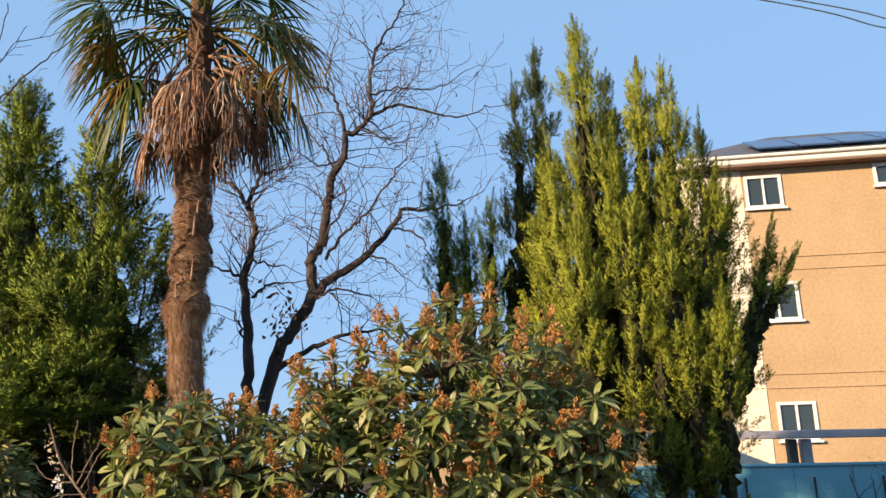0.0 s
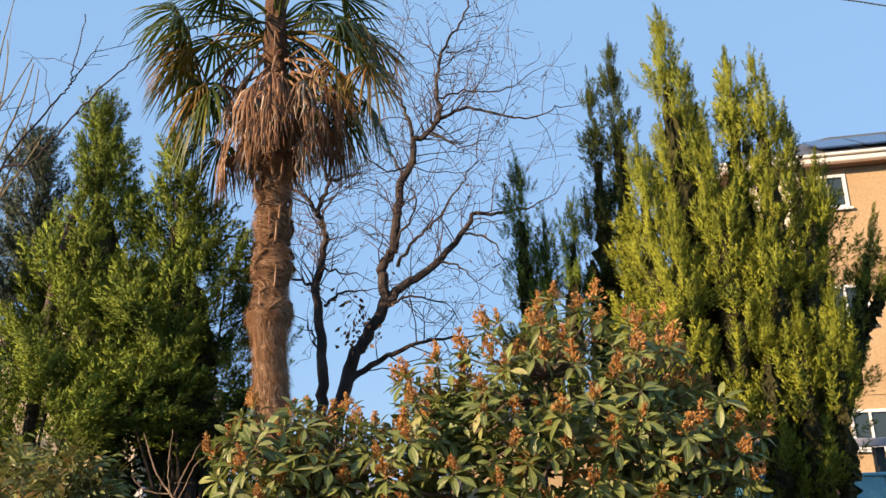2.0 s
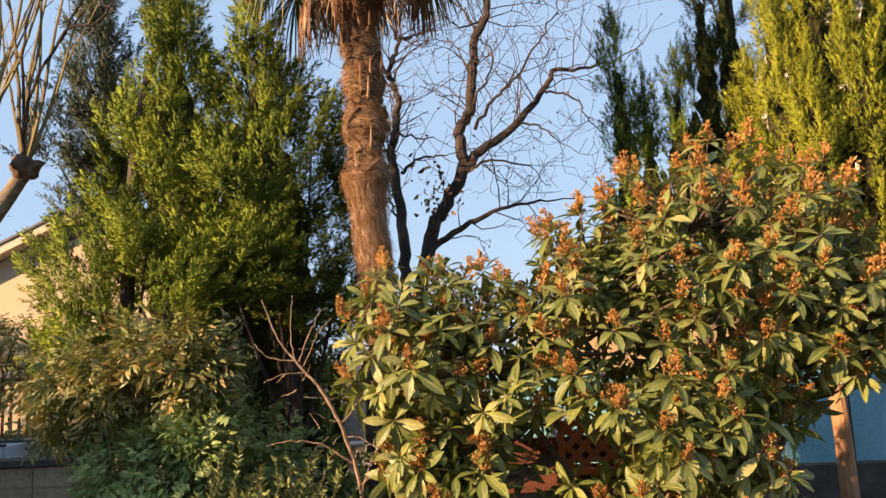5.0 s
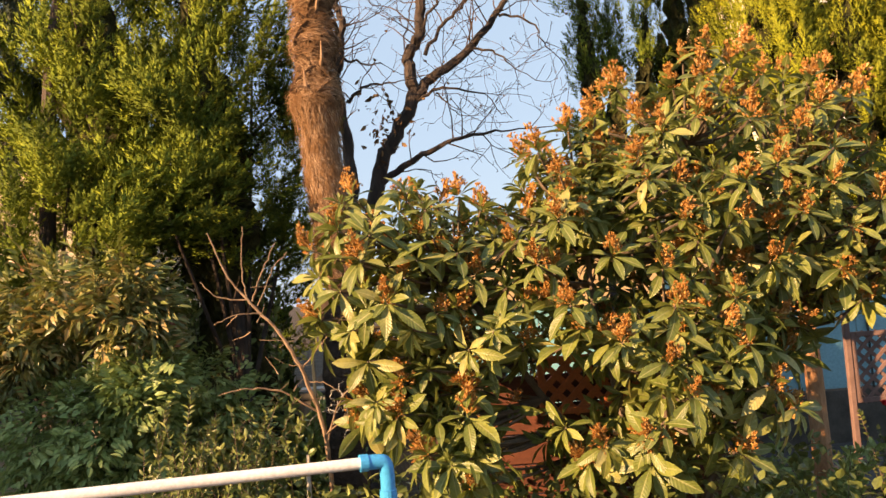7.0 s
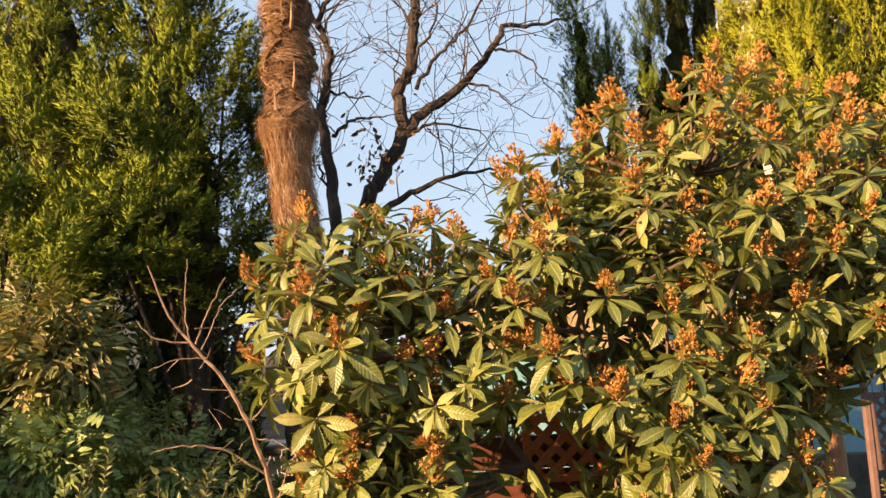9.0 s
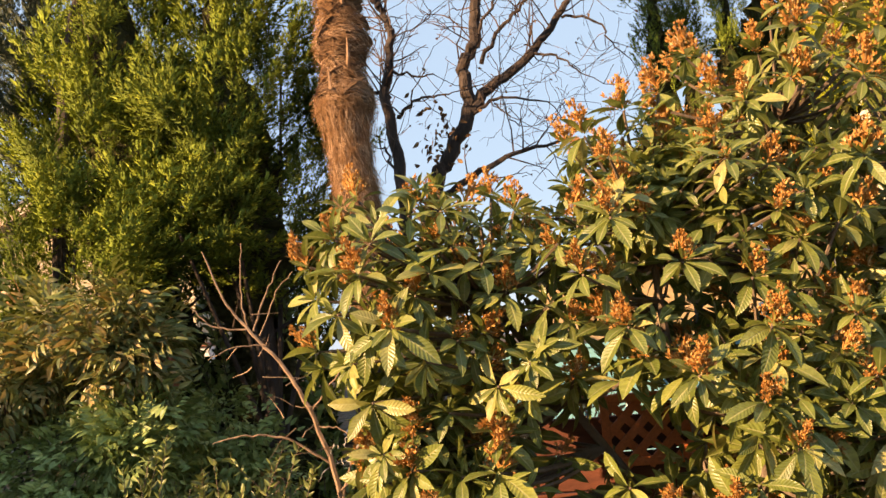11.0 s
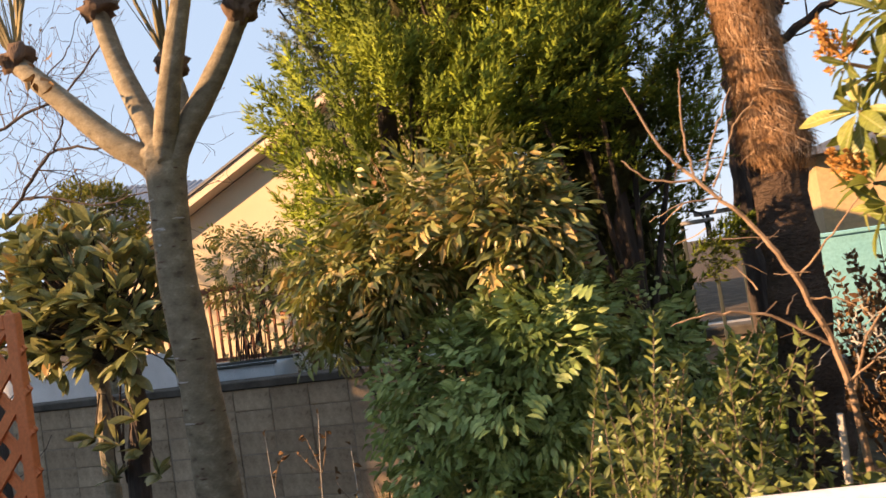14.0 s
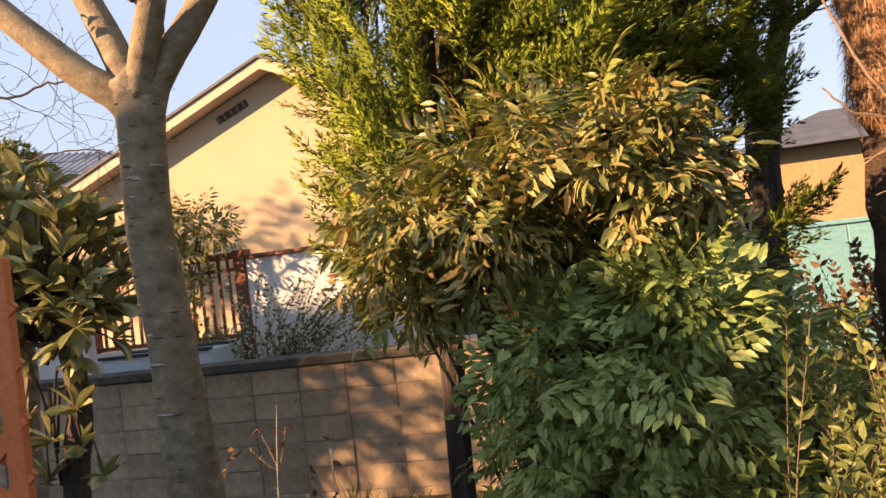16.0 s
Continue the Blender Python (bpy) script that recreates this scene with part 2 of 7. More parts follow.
M_WHITE = rough_mat("white_paint", [(0.3, (0.6, 0.6, 0.6)), (0.7, (0.74, 0.74, 0.74))], 2, 0.7, 0.15, 0.003)
M_ORANGE = rough_mat("orange_plastic", [(0.3, (0.56, 0.14, 0.055)), (0.7, (0.68, 0.2, 0.08))], 4, 0.5, 0.15, 0.003)
M_REDWOOD = rough_mat("red_brown_wood", [(0.3, (0.08, 0.027, 0.018)), (0.7, (0.16, 0.052, 0.032))], 5, 0.7, 0.3, 0.005, (1, 1, 4))
M_BRICK_OR = rough_mat("tan_facade_brick", [(0.25, (0.375, 0.26, 0.145)), (0.5, (0.425, 0.3, 0.17)), (0.75, (0.47, 0.335, 0.2))], 0.6, 0.9, 0.06, 0.006, grain=14)
M_BRICK_CR = rough_mat("cream_facade_brick", [(0.3, (0.7, 0.6, 0.45)), (0.7, (0.8, 0.72, 0.57))], 0.8, 0.9, 0.2, 0.01, grain=14)
M_EAVE = rough_mat("eave_white", [(0.3, (0.7, 0.66, 0.58)), (0.7, (0.8, 0.76, 0.68))], 1.5, 0.7, 0.1, 0.004)
M_SOFFIT_BR = rough_mat("soffit_brown", [(0.3, (0.16, 0.1, 0.07)), (0.7, (0.24, 0.15, 0.1))], 1.5, 0.8, 0.1, 0.004)
M_TURQ = rough_mat("turquoise_panel", [(0.3, (0.12, 0.36, 0.43)), (0.7, (0.19, 0.47, 0.55))], 0.9, 0.5, 0.15, 0.004, grain=30)
M_DARKBAR = rough_mat("dark_bar", [(0.3, (0.02, 0.03, 0.03)), (0.7, (0.05, 0.06, 0.06))], 6, 0.6, 0.1, 0.003)
M_STEEL = rough_mat("grey_steel", [(0.3, (0.3, 0.29, 0.31)), (0.7, (0.42, 0.4, 0.42))], 3, 0.55, 0.1, 0.003)
M_GREYWOOD = rough_mat("weathered_board", [(0.3, (0.3, 0.29, 0.28)), (0.7, (0.48, 0.46, 0.44))], 6, 0.85, 0.4, 0.004, (1, 1, 0.2))
M_PINKWOOD = rough_mat("faded_pink_wood", [(0.3, (0.15, 0.09, 0.08)), (0.7, (0.23, 0.145, 0.13))], 6, 0.8, 0.3, 0.004)
M_PVC_WHITE = rough_mat("white_pipe", [(0.3, (0.74, 0.72, 0.7)), (0.7, (0.82, 0.81, 0.79))], 5, 0.35, 0.05, 0.002)
M_PVC_BLUE = rough_mat("blue_pipe", [(0.3, (0.01, 0.3, 0.62)), (0.7, (0.02, 0.36, 0.7))], 5, 0.35, 0.05, 0.002)
M_SOLAR = rough_mat("solar_panel", [(0.3, (0.02, 0.04, 0.09)), (0.7, (0.035, 0.06, 0.13))], 2, 0.18, 0.02, 0.002, spec=0.6)
M_RED = rough_mat("red_petal", [(0.3, (0.6, 0.015, 0.03)), (0.7, (0.75, 0.03, 0.05))], 8, 0.6, 0.1, 0.003)
M_STONE = rough_mat("pale_stone", [(0.3, (0.34, 0.31, 0.28)), (0.7, (0.5, 0.46, 0.42))], 6, 0.9, 0.6, 0.01)
M_GLASS = bpy.data.materials.new("window_glass")
M_GLASS.use_nodes = True
gb = M_GLASS.node_tree.nodes["Principled BSDF"]
gb.inputs["Base Color"].default_value = (0.03, 0.045, 0.05, 1)
gb.inputs["Roughness"].default_value = 0.06
gb.inputs["Specular IOR Level"].default_value = 0.7

# ---- mesh helpers ----
rng = np.random.default_rng(7)


def mk(name, pieces, mat, parent=None, label="", smooth=False):
    """One mesh object out of (vertices, faces) pieces; the faces of a piece all have the same number of corners."""
    me = bpy.data.meshes.new(name)
    vs, idx, tot, off = [], [], [], 0
    for v, f in pieces:
        v, f = np.asarray(v, float).reshape(-1, 3), np.asarray(f, np.int64)
        vs.append(v)
        idx.append((f + off).ravel())
        tot.append(np.full(len(f), f.shape[1]))
        off += len(v)
    vs, idx, tot = np.concatenate(vs), np.concatenate(idx), np.concatenate(tot)
    me.vertices.add(len(vs))
    me.vertices.foreach_set("co", vs.ravel())
    me.loops.add(len(idx))
    me.loops.foreach_set("vertex_index", idx.astype(np.int32))
    me.polygons.add(len(tot))
    me.polygons.foreach_set("loop_start", np.concatenate(([0], np.cumsum(tot)[:-1])).astype(np.int32))
    me.polygons.foreach_set("loop_total", tot.astype(np.int32))
    me.polygons.foreach_set("use_smooth", np.full(len(tot), smooth))
    me.update(calc_edges=True)
    me.materials.append(mat)
    ob = new(name, me)
    if parent:
        ob.parent = parent
    if label:
        tagged(ob, label)
    return ob


def leaf_uv(me, shape_rows):
    """Lay each leaf out flat: across it 0 to 1, along it 0 to 1; shape_rows holds the rows of every leaf in turn."""
    uv = np.concatenate([np.tile(np.stack([np.tile([0.0, 0.5, 1.0], r), np.repeat(np.linspace(0, 1, r), 3)], 1), (n, 1)) for r, n in shape_rows])
    idx = np.empty(len(me.loops), np.int32)
    me.loops.foreach_get("vertex_index", idx)
    me.uv_layers.new(name="leaf").data.foreach_set("uv", uv[idx].ravel())


def share(name, me, m, parent, label=""):
    """Another object on a mesh that exists already."""
    ob = new(name, me)
    ob.parent = parent
    ob.matrix_local = m
    if label:
        tagged(ob, label)
    return ob


def thing(name, at, label, category, group="", kind=""):
    ob = new(name)
    ob.empty_display_size = 0.1
    ob.location = at
    bpy.context.view_layer.update()
    return tagged(ob, label, category, group, kind)


def local(v, at):
    return np.asarray(v, float) - np.asarray(at, float)


def shift(pieces, at):
    return [(local(v, at), f) for v, f in pieces]


def box(lo, hi, bevel=0.0):
    """A box from corner to corner, with its long edges chamfered."""
    bm = bmesh.new()
    bmesh.ops.create_cube(bm, size=1)
    lo, hi = np.minimum(lo, hi), np.maximum(lo, hi)
    for v in bm.verts:
        v.co = Vector([(a + b) / 2 + c * (b - a) for a, b, c in zip(lo, hi, v.co)])
    if bevel:
        bmesh.ops.bevel(bm, geom=bm.edges[:], offset=bevel, segments=1, affect="EDGES")
    bmesh.ops.triangulate(bm, faces=bm.faces[:])
    bm.verts.index_update()
    out = (np.array([v.co[:] for v in bm.verts]), np.array([[v.index for v in f.verts] for f in bm.faces]))
    bm.free()
    return out


def turned(piece, m):
    v, f = piece
    a = np.array(m.to_3x3())
    return v @ a.T + np.array(m.translation), f


def unit(v):
    v = np.asarray(v, float)
    return v / np.maximum(np.linalg.norm(v, axis=-1, keepdims=True), 1e-9)


def tube(pts, radii, sides=8, lump=0.0, gen=None):
    """A closed tapering tube along a line of points."""
    pts = np.asarray(pts, float)
    n = len(pts)
    radii = np.full(n, radii) if np.isscalar(radii) else np.asarray(radii, float)
    tan = unit(np.gradient(pts, axis=0))
    ref = np.array([0.0, 0.0, 1.0]) if abs(tan[0][2]) < 0.9 else np.array([1.0, 0.0, 0.0])
    a = unit(np.cross(tan[0], ref))
    rings = []
    ang = np.arange(sides) * 2 * np.pi / sides
    for k in range(n):
        a = unit(a - tan[k] * np.dot(a, tan[k]))
        b = np.cross(tan[k], a)
        r = radii[k] * (1 + (lump * (gen.random(sides) - 0.5) if lump else 0))
        rings.append(pts[k] + (np.cos(ang) * r)[:, None] * a + (np.sin(ang) * r)[:, None] * b)
    v = np.concatenate(rings + [pts[:1], pts[-1:]])
    i = np.arange(sides)
    j = (i + 1) % sides
    quads = np.concatenate([np.stack([k * sides + i, k * sides + j, (k + 1) * sides + j, (k + 1) * sides + i], 1) for k in range(n - 1)])
    lo = np.stack([np.full(sides, n * sides), j, i], 1)
    hi = np.stack([np.full(sides, n * sides + 1), (n - 1) * sides + i, (n - 1) * sides + j], 1)
    return [(v, quads), (v, np.concatenate([lo, hi]))]


def frames(d, roll=None, g=rng):
    """Turns whose y axis lies along d; roll None: at random about it."""
    d = unit(d)
    ref = np.tile([0.0, 0.0, 1.0], (len(d), 1))
    ref[np.abs(d[:, 2]) > 0.95] = [1.0, 0.0, 0.0]
    x = unit(np.cross(d, ref))
    z = np.cross(x, d)
    r = g.random(len(d)) * 2 * np.pi if roll is None else np.broadcast_to(roll, (len(d),))
    c, s = np.cos(r)[:, None], np.sin(r)[:, None]
    return np.stack([x * c + z * s, d, z * c - x * s], 2)


def scatter(tmpl, pos, turn, size):
    v, f = tmpl
    size = np.asarray(size, float)
    if size.ndim == 1:
        size = size[:, None]
    w = np.einsum("nij,nvj->nvi", turn, v[None] * size[:, None, :]) + np.asarray(pos)[:, None]
    n, k = len(pos), len(v)
    return w.reshape(-1, 3), (f[None] + (np.arange(n) * k)[:, None, None]).reshape(-1, f.shape[1])


def blade_tuft(n, length, width, splay, seed):
    """A tuft of small diamond blades round the y axis."""
    g = np.random.default_rng(seed)
    v, f = [], []
    for k in range(n):
        a = g.random() * 2 * np.pi
        t = splay * (0.3 + 0.7 * g.random())
        d = unit(np.array([np.cos(a) * t, 1, np.sin(a) * t]))
        s = unit(np.cross(d, g.normal(size=3)))
        ln, p = length * (0.6 + 0.5 * g.random()), np.array([0, length * 0.35 * g.random(), 0])
        b = len(v)
        v += [p, p + d * ln * 0.45 + s * width, p + d * ln, p + d * ln * 0.45 - s * width]
        f.append([b, b + 1, b + 2, b + 3])
    return np.array(v), np.array(f)


def leaf_shape(length, width, fold=0.25, droop=0.25, along=6, wave=0.0, wide=0.8):
    """A pointed leaf along y: two halves folded at the midrib, tip drooping."""
    u = np.linspace(0, 1, along + 1)
    w = width * np.sin(np.pi * np.clip(u, 0, 1) ** wide) ** 0.8
    w[0], w[-1] = width * 0.08, 0.0015
    z = -droop * length * u ** 2
    v = []
    for k in range(along + 1):
        rise = fold * w[k] + (wave * width if k % 2 else 0)
        v += [(-w[k], u[k] * length, z[k] + rise), (0, u[k] * length, z[k]), (w[k], u[k] * length, z[k] + rise)]
    f = []
    for k in range(along):
        a = 3 * k
        f += [[a, a + 1, a + 4, a + 3], [a + 1, a + 2, a + 5, a + 4]]
    return np.array(v), np.array(f)


def grow(out, p, d, length, r, level, g, crook=0.22, up=0.08, kids=4, ratio=0.6, seg=0.12, ends=None, spread=0.9, thin=0.0035):
    """A crooked branch with side branches, added as tubes to out."""
    n = max(4, int(length / seg))
    pts, d = [np.array(p, float)], unit(d)
    for k in range(n):
        d = unit(d + g.normal(size=3) * crook + np.array([0, 0, up]))
        pts.append(pts[-1] + d * length / n)
    pts = np.array(pts)
    rad = r * (1 - 0.72 * np.linspace(0, 1, n + 1))
    out += tube(pts, rad, 7 if r > 0.03 else 5 if r > 0.012 else 3)
    if ends is not None:
        ends.append((pts[-1], d))
    if level > 0:
        sprout(out, pts, rad, level, g, crook, up, kids, ratio, seg, ends, spread, length, thin)
    return pts


def sprout(out, pts, rad, level, g, crook, up, kids, ratio, seg, ends, spread, length, thin=0.0035):
    n = len(pts) - 1
    for k in range(kids):
        u = 0.2 + 0.8 * (k + g.random()) / kids
        i = min(n - 1, int(u * n))
        along = unit(pts[i + 1] - pts[i])
        side = unit(np.cross(along, g.normal(size=3)))
        grow(out, pts[i], unit(along * (1.1 - 0.3 * g.random()) + side * spread), length * ratio * (0.6 + 0.6 * g.random()) * (1.1 - 0.5 * u),
             max(thin, rad[i] * 0.6), level - 1, g, crook * 1.15, up, kids, ratio, seg * 0.75, ends, spread, thin)


def smooth_line(pts, n):
    """Points spread along a soft curve through the given ones."""
    pts = np.asarray(pts, float)
    u = np.linspace(0, len(pts) - 1, n)
    out = []
    for t in u:
        i = min(int(t), len(pts) - 2)
        f = t - i
        p0, p1, p2, p3 = pts[max(i - 1, 0)], pts[i], pts[i + 1], pts[min(i + 2, len(pts) - 1)]
        out.append(0.5 * (2 * p1 + (p2 - p0) * f + (2 * p0 - 5 * p1 + 4 * p2 - p3) * f ** 2 + (3 * p1 - p0 - 3 * p2 + p3) * f ** 3))
    return np.array(out)


def ground_z(x, y):
    """Height of the ground: it falls away behind the shrubs, and stands higher behind the block wall."""
    t = np.clip((np.asarray(y, float) - 2.5) / 6.5, 0, 1)
    z = -0.78 * t * t * (3 - 2 * t)
    yard = np.clip((y - 9.82) / 0.1, 0, 1) * np.clip((-1.9 - np.asarray(x, float)) / 0.3, 0, 1)
    z = z * (1 - yard) + 0.3 * yard
    return z

# ---- ground and walls ----


def build_ground():
    xs = np.unique(np.concatenate([np.linspace(-14, 14, 141), np.linspace(-2.3, -1.8, 9), [-900, -300, -100, -40, -20, 20, 40, 100, 300, 900]]))
    ys = np.unique(np.concatenate([np.linspace(-12, 26, 191), np.linspace(9.8, 9.96, 5), [-900, -300, -100, -40, -20, 40, 100, 300, 900]]))
    x, y = np.meshgrid(xs, ys)
    z = ground_z(x, y)
    near = (np.abs(x) < 13) & (y > -11) & (y < 9.5)
    bump = np.array([noise.noise((a * 1.3, b * 1.3, 0.0)) * 0.05 + noise.noise((a * 5, b * 5, 3.0)) * 0.018 for a, b in zip(x.ravel(), y.ravel())]).reshape(x.shape)
    z = z + np.where(near, bump, 0)
    v = np.stack([x, y, z], 2).reshape(-1, 3)
    n, m = len(ys), len(xs)
    a = (np.arange(n - 1)[:, None] * m + np.arange(m - 1)).ravel()
    return tagged(mk("ground", [(v, np.stack([a, a + 1, a + m + 1, a + m], 1))], M_SOIL, smooth=True), "dark garden soil with dry litter under the shrubs", "ground", kind="structure")


build_ground()
tagged(mk("road", [box((2.0, 9.2, -0.9), (14, 19, -0.73))], M_ROAD), "dark asphalt lane behind the garden fence", "road", kind="structure")
tagged(mk("pavement", [box((-14, 10.0, 0.1), (-2.2, 12.9, 0.315))], M_YARD), "pale concrete yard before the cream house", "pavement", kind="structure")

# block wall with its dark cap
BW_Y, BW_TOP = 9.8, 0.5
block_wall = tagged(mk("wall_block", [box((-11.2, BW_Y - 0.094, -1.1), (-2.2, BW_Y + 0.12, BW_TOP - 0.005))], M_MORTAR), "low garden wall of grey concrete blocks, stained", "wall", kind="structure")
mk("wall_cap", [box((-11.2, BW_Y - 0.13, BW_TOP), (-2.2, BW_Y + 0.16, BW_TOP + 0.09), 0.012)], M_CAP, block_wall, "dark weathered concrete capping")

# walls that close the place behind the camera
tagged(mk("wall_behind", [box((-46, -9.3, -0.2), (12, -9.0, 2.2))], M_CREAM), "plain plastered boundary wall behind the garden", "wall", kind="structure")
tagged(mk("wall_side", [box((-46.3, -9.0, -0.2), (-46.0, 12.0, 2.6))], M_CREAM), "plain plastered boundary wall beside the garden", "wall", kind="structure")


def build_shade_block():
    # Unseen block in house form, added so its outline shades the garden's left.
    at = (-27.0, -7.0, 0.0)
    h = thing("house", at, "unseen house-shaped block added to shade the garden's left side", "house")

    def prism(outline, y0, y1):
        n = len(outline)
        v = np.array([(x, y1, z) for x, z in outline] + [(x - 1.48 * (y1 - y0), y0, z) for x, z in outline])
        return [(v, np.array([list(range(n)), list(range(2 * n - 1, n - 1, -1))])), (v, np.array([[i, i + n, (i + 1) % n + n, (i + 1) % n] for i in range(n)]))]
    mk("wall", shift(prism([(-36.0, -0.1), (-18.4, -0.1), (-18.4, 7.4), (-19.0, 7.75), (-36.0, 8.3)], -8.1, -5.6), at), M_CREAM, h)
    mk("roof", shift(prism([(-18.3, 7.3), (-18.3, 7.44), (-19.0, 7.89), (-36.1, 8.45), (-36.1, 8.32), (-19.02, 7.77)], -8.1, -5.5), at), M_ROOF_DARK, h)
    # These two only raise the outline, to shade the block wall and the pollard.
    mk("shade_tower", shift(prism([(-36.0, 8.2), (-29.0, 8.2), (-29.0, 11.4), (-36.0, 11.5)], -8.0, -5.8), at), M_CREAM, h)
    mk("shade_stack", shift([box((-23.1, -6.0, 7.8), (-22.55, -5.65, 9.6), 0.02)], at), M_STONE, h)
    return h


build_shade_block()

# ---- houses ----


def build_cream_house():
    at = (-7.7, 13.0, 0.3)
    h = thing("house", at, "cream plastered house with a low gabled roof", "house")
    ax, az, ex, ez, y0, y1 = -7.6, 4.18, 4.6, 2.3, 13.0, 17.5
    rake = lambda x: az + 0.03 - (az + 0.06 - ez) * abs(x - ax) / ex
    wall_v = [(x, y0, z) for x, z in ((ax - ex + 0.35, 0.25), (ax + 0.42 * ex - 0.3, 0.25), (ax + 0.42 * ex - 0.3, rake(ax + 0.42 * ex - 0.3)), (ax, rake(ax)), (ax - ex + 0.35, rake(ax - ex + 0.35)))]
    v = np.array(wall_v + [(a, y1, c) for a, b, c in wall_v])
    side = [[0, 1, 6, 5], [1, 2, 7, 6], [4, 0, 5, 9]]
    mk("wall", shift([(v, np.array([[4, 3, 2, 1, 0], [5, 6, 7, 8, 9]])), (v, np.array(side))], at), M_CREAM, h)
    for s in (-1, 1):
        k = 1.0 if s < 0 else 0.42
        lo, hi = np.array((ax + s * ex * k, 0, az + 0.06 - (az + 0.06 - ez) * k)), np.array((ax, 0, az + 0.06))
        d, up = unit(hi - lo), np.array([0, 0, 1.0])

        def slab(ya, yb, a, b):
            q = [(lo + up * a), (hi + up * a), (hi + up * b), (lo + up * b)]
            vv = np.array([p + (0, ya, 0) for p in q] + [p + (0, yb, 0) for p in q])
            return vv, np.array([[0, 1, 2, 3], [4, 7, 6, 5], [0, 4, 5, 1], [1, 5, 6, 2], [2, 6, 7, 3], [3, 7, 4, 0]])
        mk("roof", shift([slab(y0 - 0.34, y1 + 0.3, 0.12, 0.16)], at), M_ROOF_DARK, h, "dark roof sheet")
        mk("barge_board", shift([slab(y0 - 0.31, y0 - 0.27, -0.03, 0.118)], at), M_SOFFIT, h, "painted barge board")
        mk("soffit", shift([slab(y0 - 0.268, y0 - 0.003, -0.02, 0.02)], at), M_SOFFIT, h)
    m = Matrix.Translation((ax - 0.62, y0 - 0.012, az - 0.42)) @ Matrix.Rotation(radians(-22), 4, "Y")
    mk("vent", shift([turned(box((-0.26, -0.012, -0.05), (0.26, 0.012, 0.05)), m)], at), M_DARKBAR, h, "dark slotted vent")
    for k in range(5):
        mk("vent_slat", shift([turned(box((-0.25 + k * 0.11, -0.02, -0.05), (-0.21 + k * 0.11, -0.012, 0.05)), m)], at), M_SOFFIT_BR, h)
    line = smooth_line([(ax - 3.1, y0 - 0.02, 1.95), (ax - 2.0, y0 - 0.03, 1.62), (ax - 1.2, y0 - 0.02, 1.42)], 8)
    mk("wall_cable", shift(tube(line, 0.008, 5), at), M_DARKBAR, h)
    return h


build_cream_house()


def build_shed():
    at = (-13.2, 15.6, 0.3)
    s = thing("shed", at, "shed with a blue-grey corrugated metal roof", "shed")
    mk("wall", shift([box((-15.4, 15.2, 0.3), (-11.2, 18.2, 3.35))], at), M_CREAM, s)
    n = 60
    x = np.linspace(-15.7, -11.0, n * 2 + 1)
    lift = np.where(np.arange(len(x)) % 4 < 2, 0.035, 0.0)
    top, bot = [], []
    for a, b in zip(x, lift):
        t = (a + 15.7) / 4.7
        bot.append((a, 14.8, 3.42 - 0.1 * t + b))
        top.append((a, 16.8, 4.62 - 0.55 * t + b))
    v = np.array(bot + top + [(a, b, c - 0.02) for a, b, c in bot])
    m = len(x)
    i = np.arange(m - 1)
    mk("roof", shift([(v, np.stack([i, i + 1, m + i + 1, m + i], 1)), (v, np.stack([i, 2 * m + i, 2 * m + i + 1, i + 1], 1))], at), M_METAL_ROOF, s, "ribbed blue-grey sheet")
    return s


build_shed()


def window_unit(parent, at, x0, x1, z0, z1, y, deep=0.09):
    """A white sliding window: frame, mullion, two panes and a sill."""
    f = 0.075
    win = mk("window", shift([box((x0, y - 0.04, z0), (x0 + f, y + deep, z1)), box((x1 - f, y - 0.04, z0), (x1, y + deep, z1)),
                              box((x0 + f, y - 0.04, z1 - f), (x1 - f, y + deep, z1)), box((x0 + f, y - 0.04, z0), (x1 - f, y + deep, z0 + f))], at), M_WHITE, parent, "white-framed sliding window")
    c = (x0 + x1) / 2
    mk("mullion", shift([box((c - 0.025, y - 0.03, z0 + f), (c + 0.025, y + deep - 0.02, z1 - f))], at), M_WHITE, win)
    for a, b in ((x0 + f, c - 0.025), (c + 0.025, x1 - f)):
        mk("pane", shift([box((a, y + 0.02, z0 + f), (b, y + 0.03, z1 - f))], at), M_GLASS, win)
    mk("sill", shift([box((x0 - 0.06, y - 0.1, z0 - 0.06), (x1 + 0.06, y - 0.04, z0))], at), M_WHITE, win)
    return win


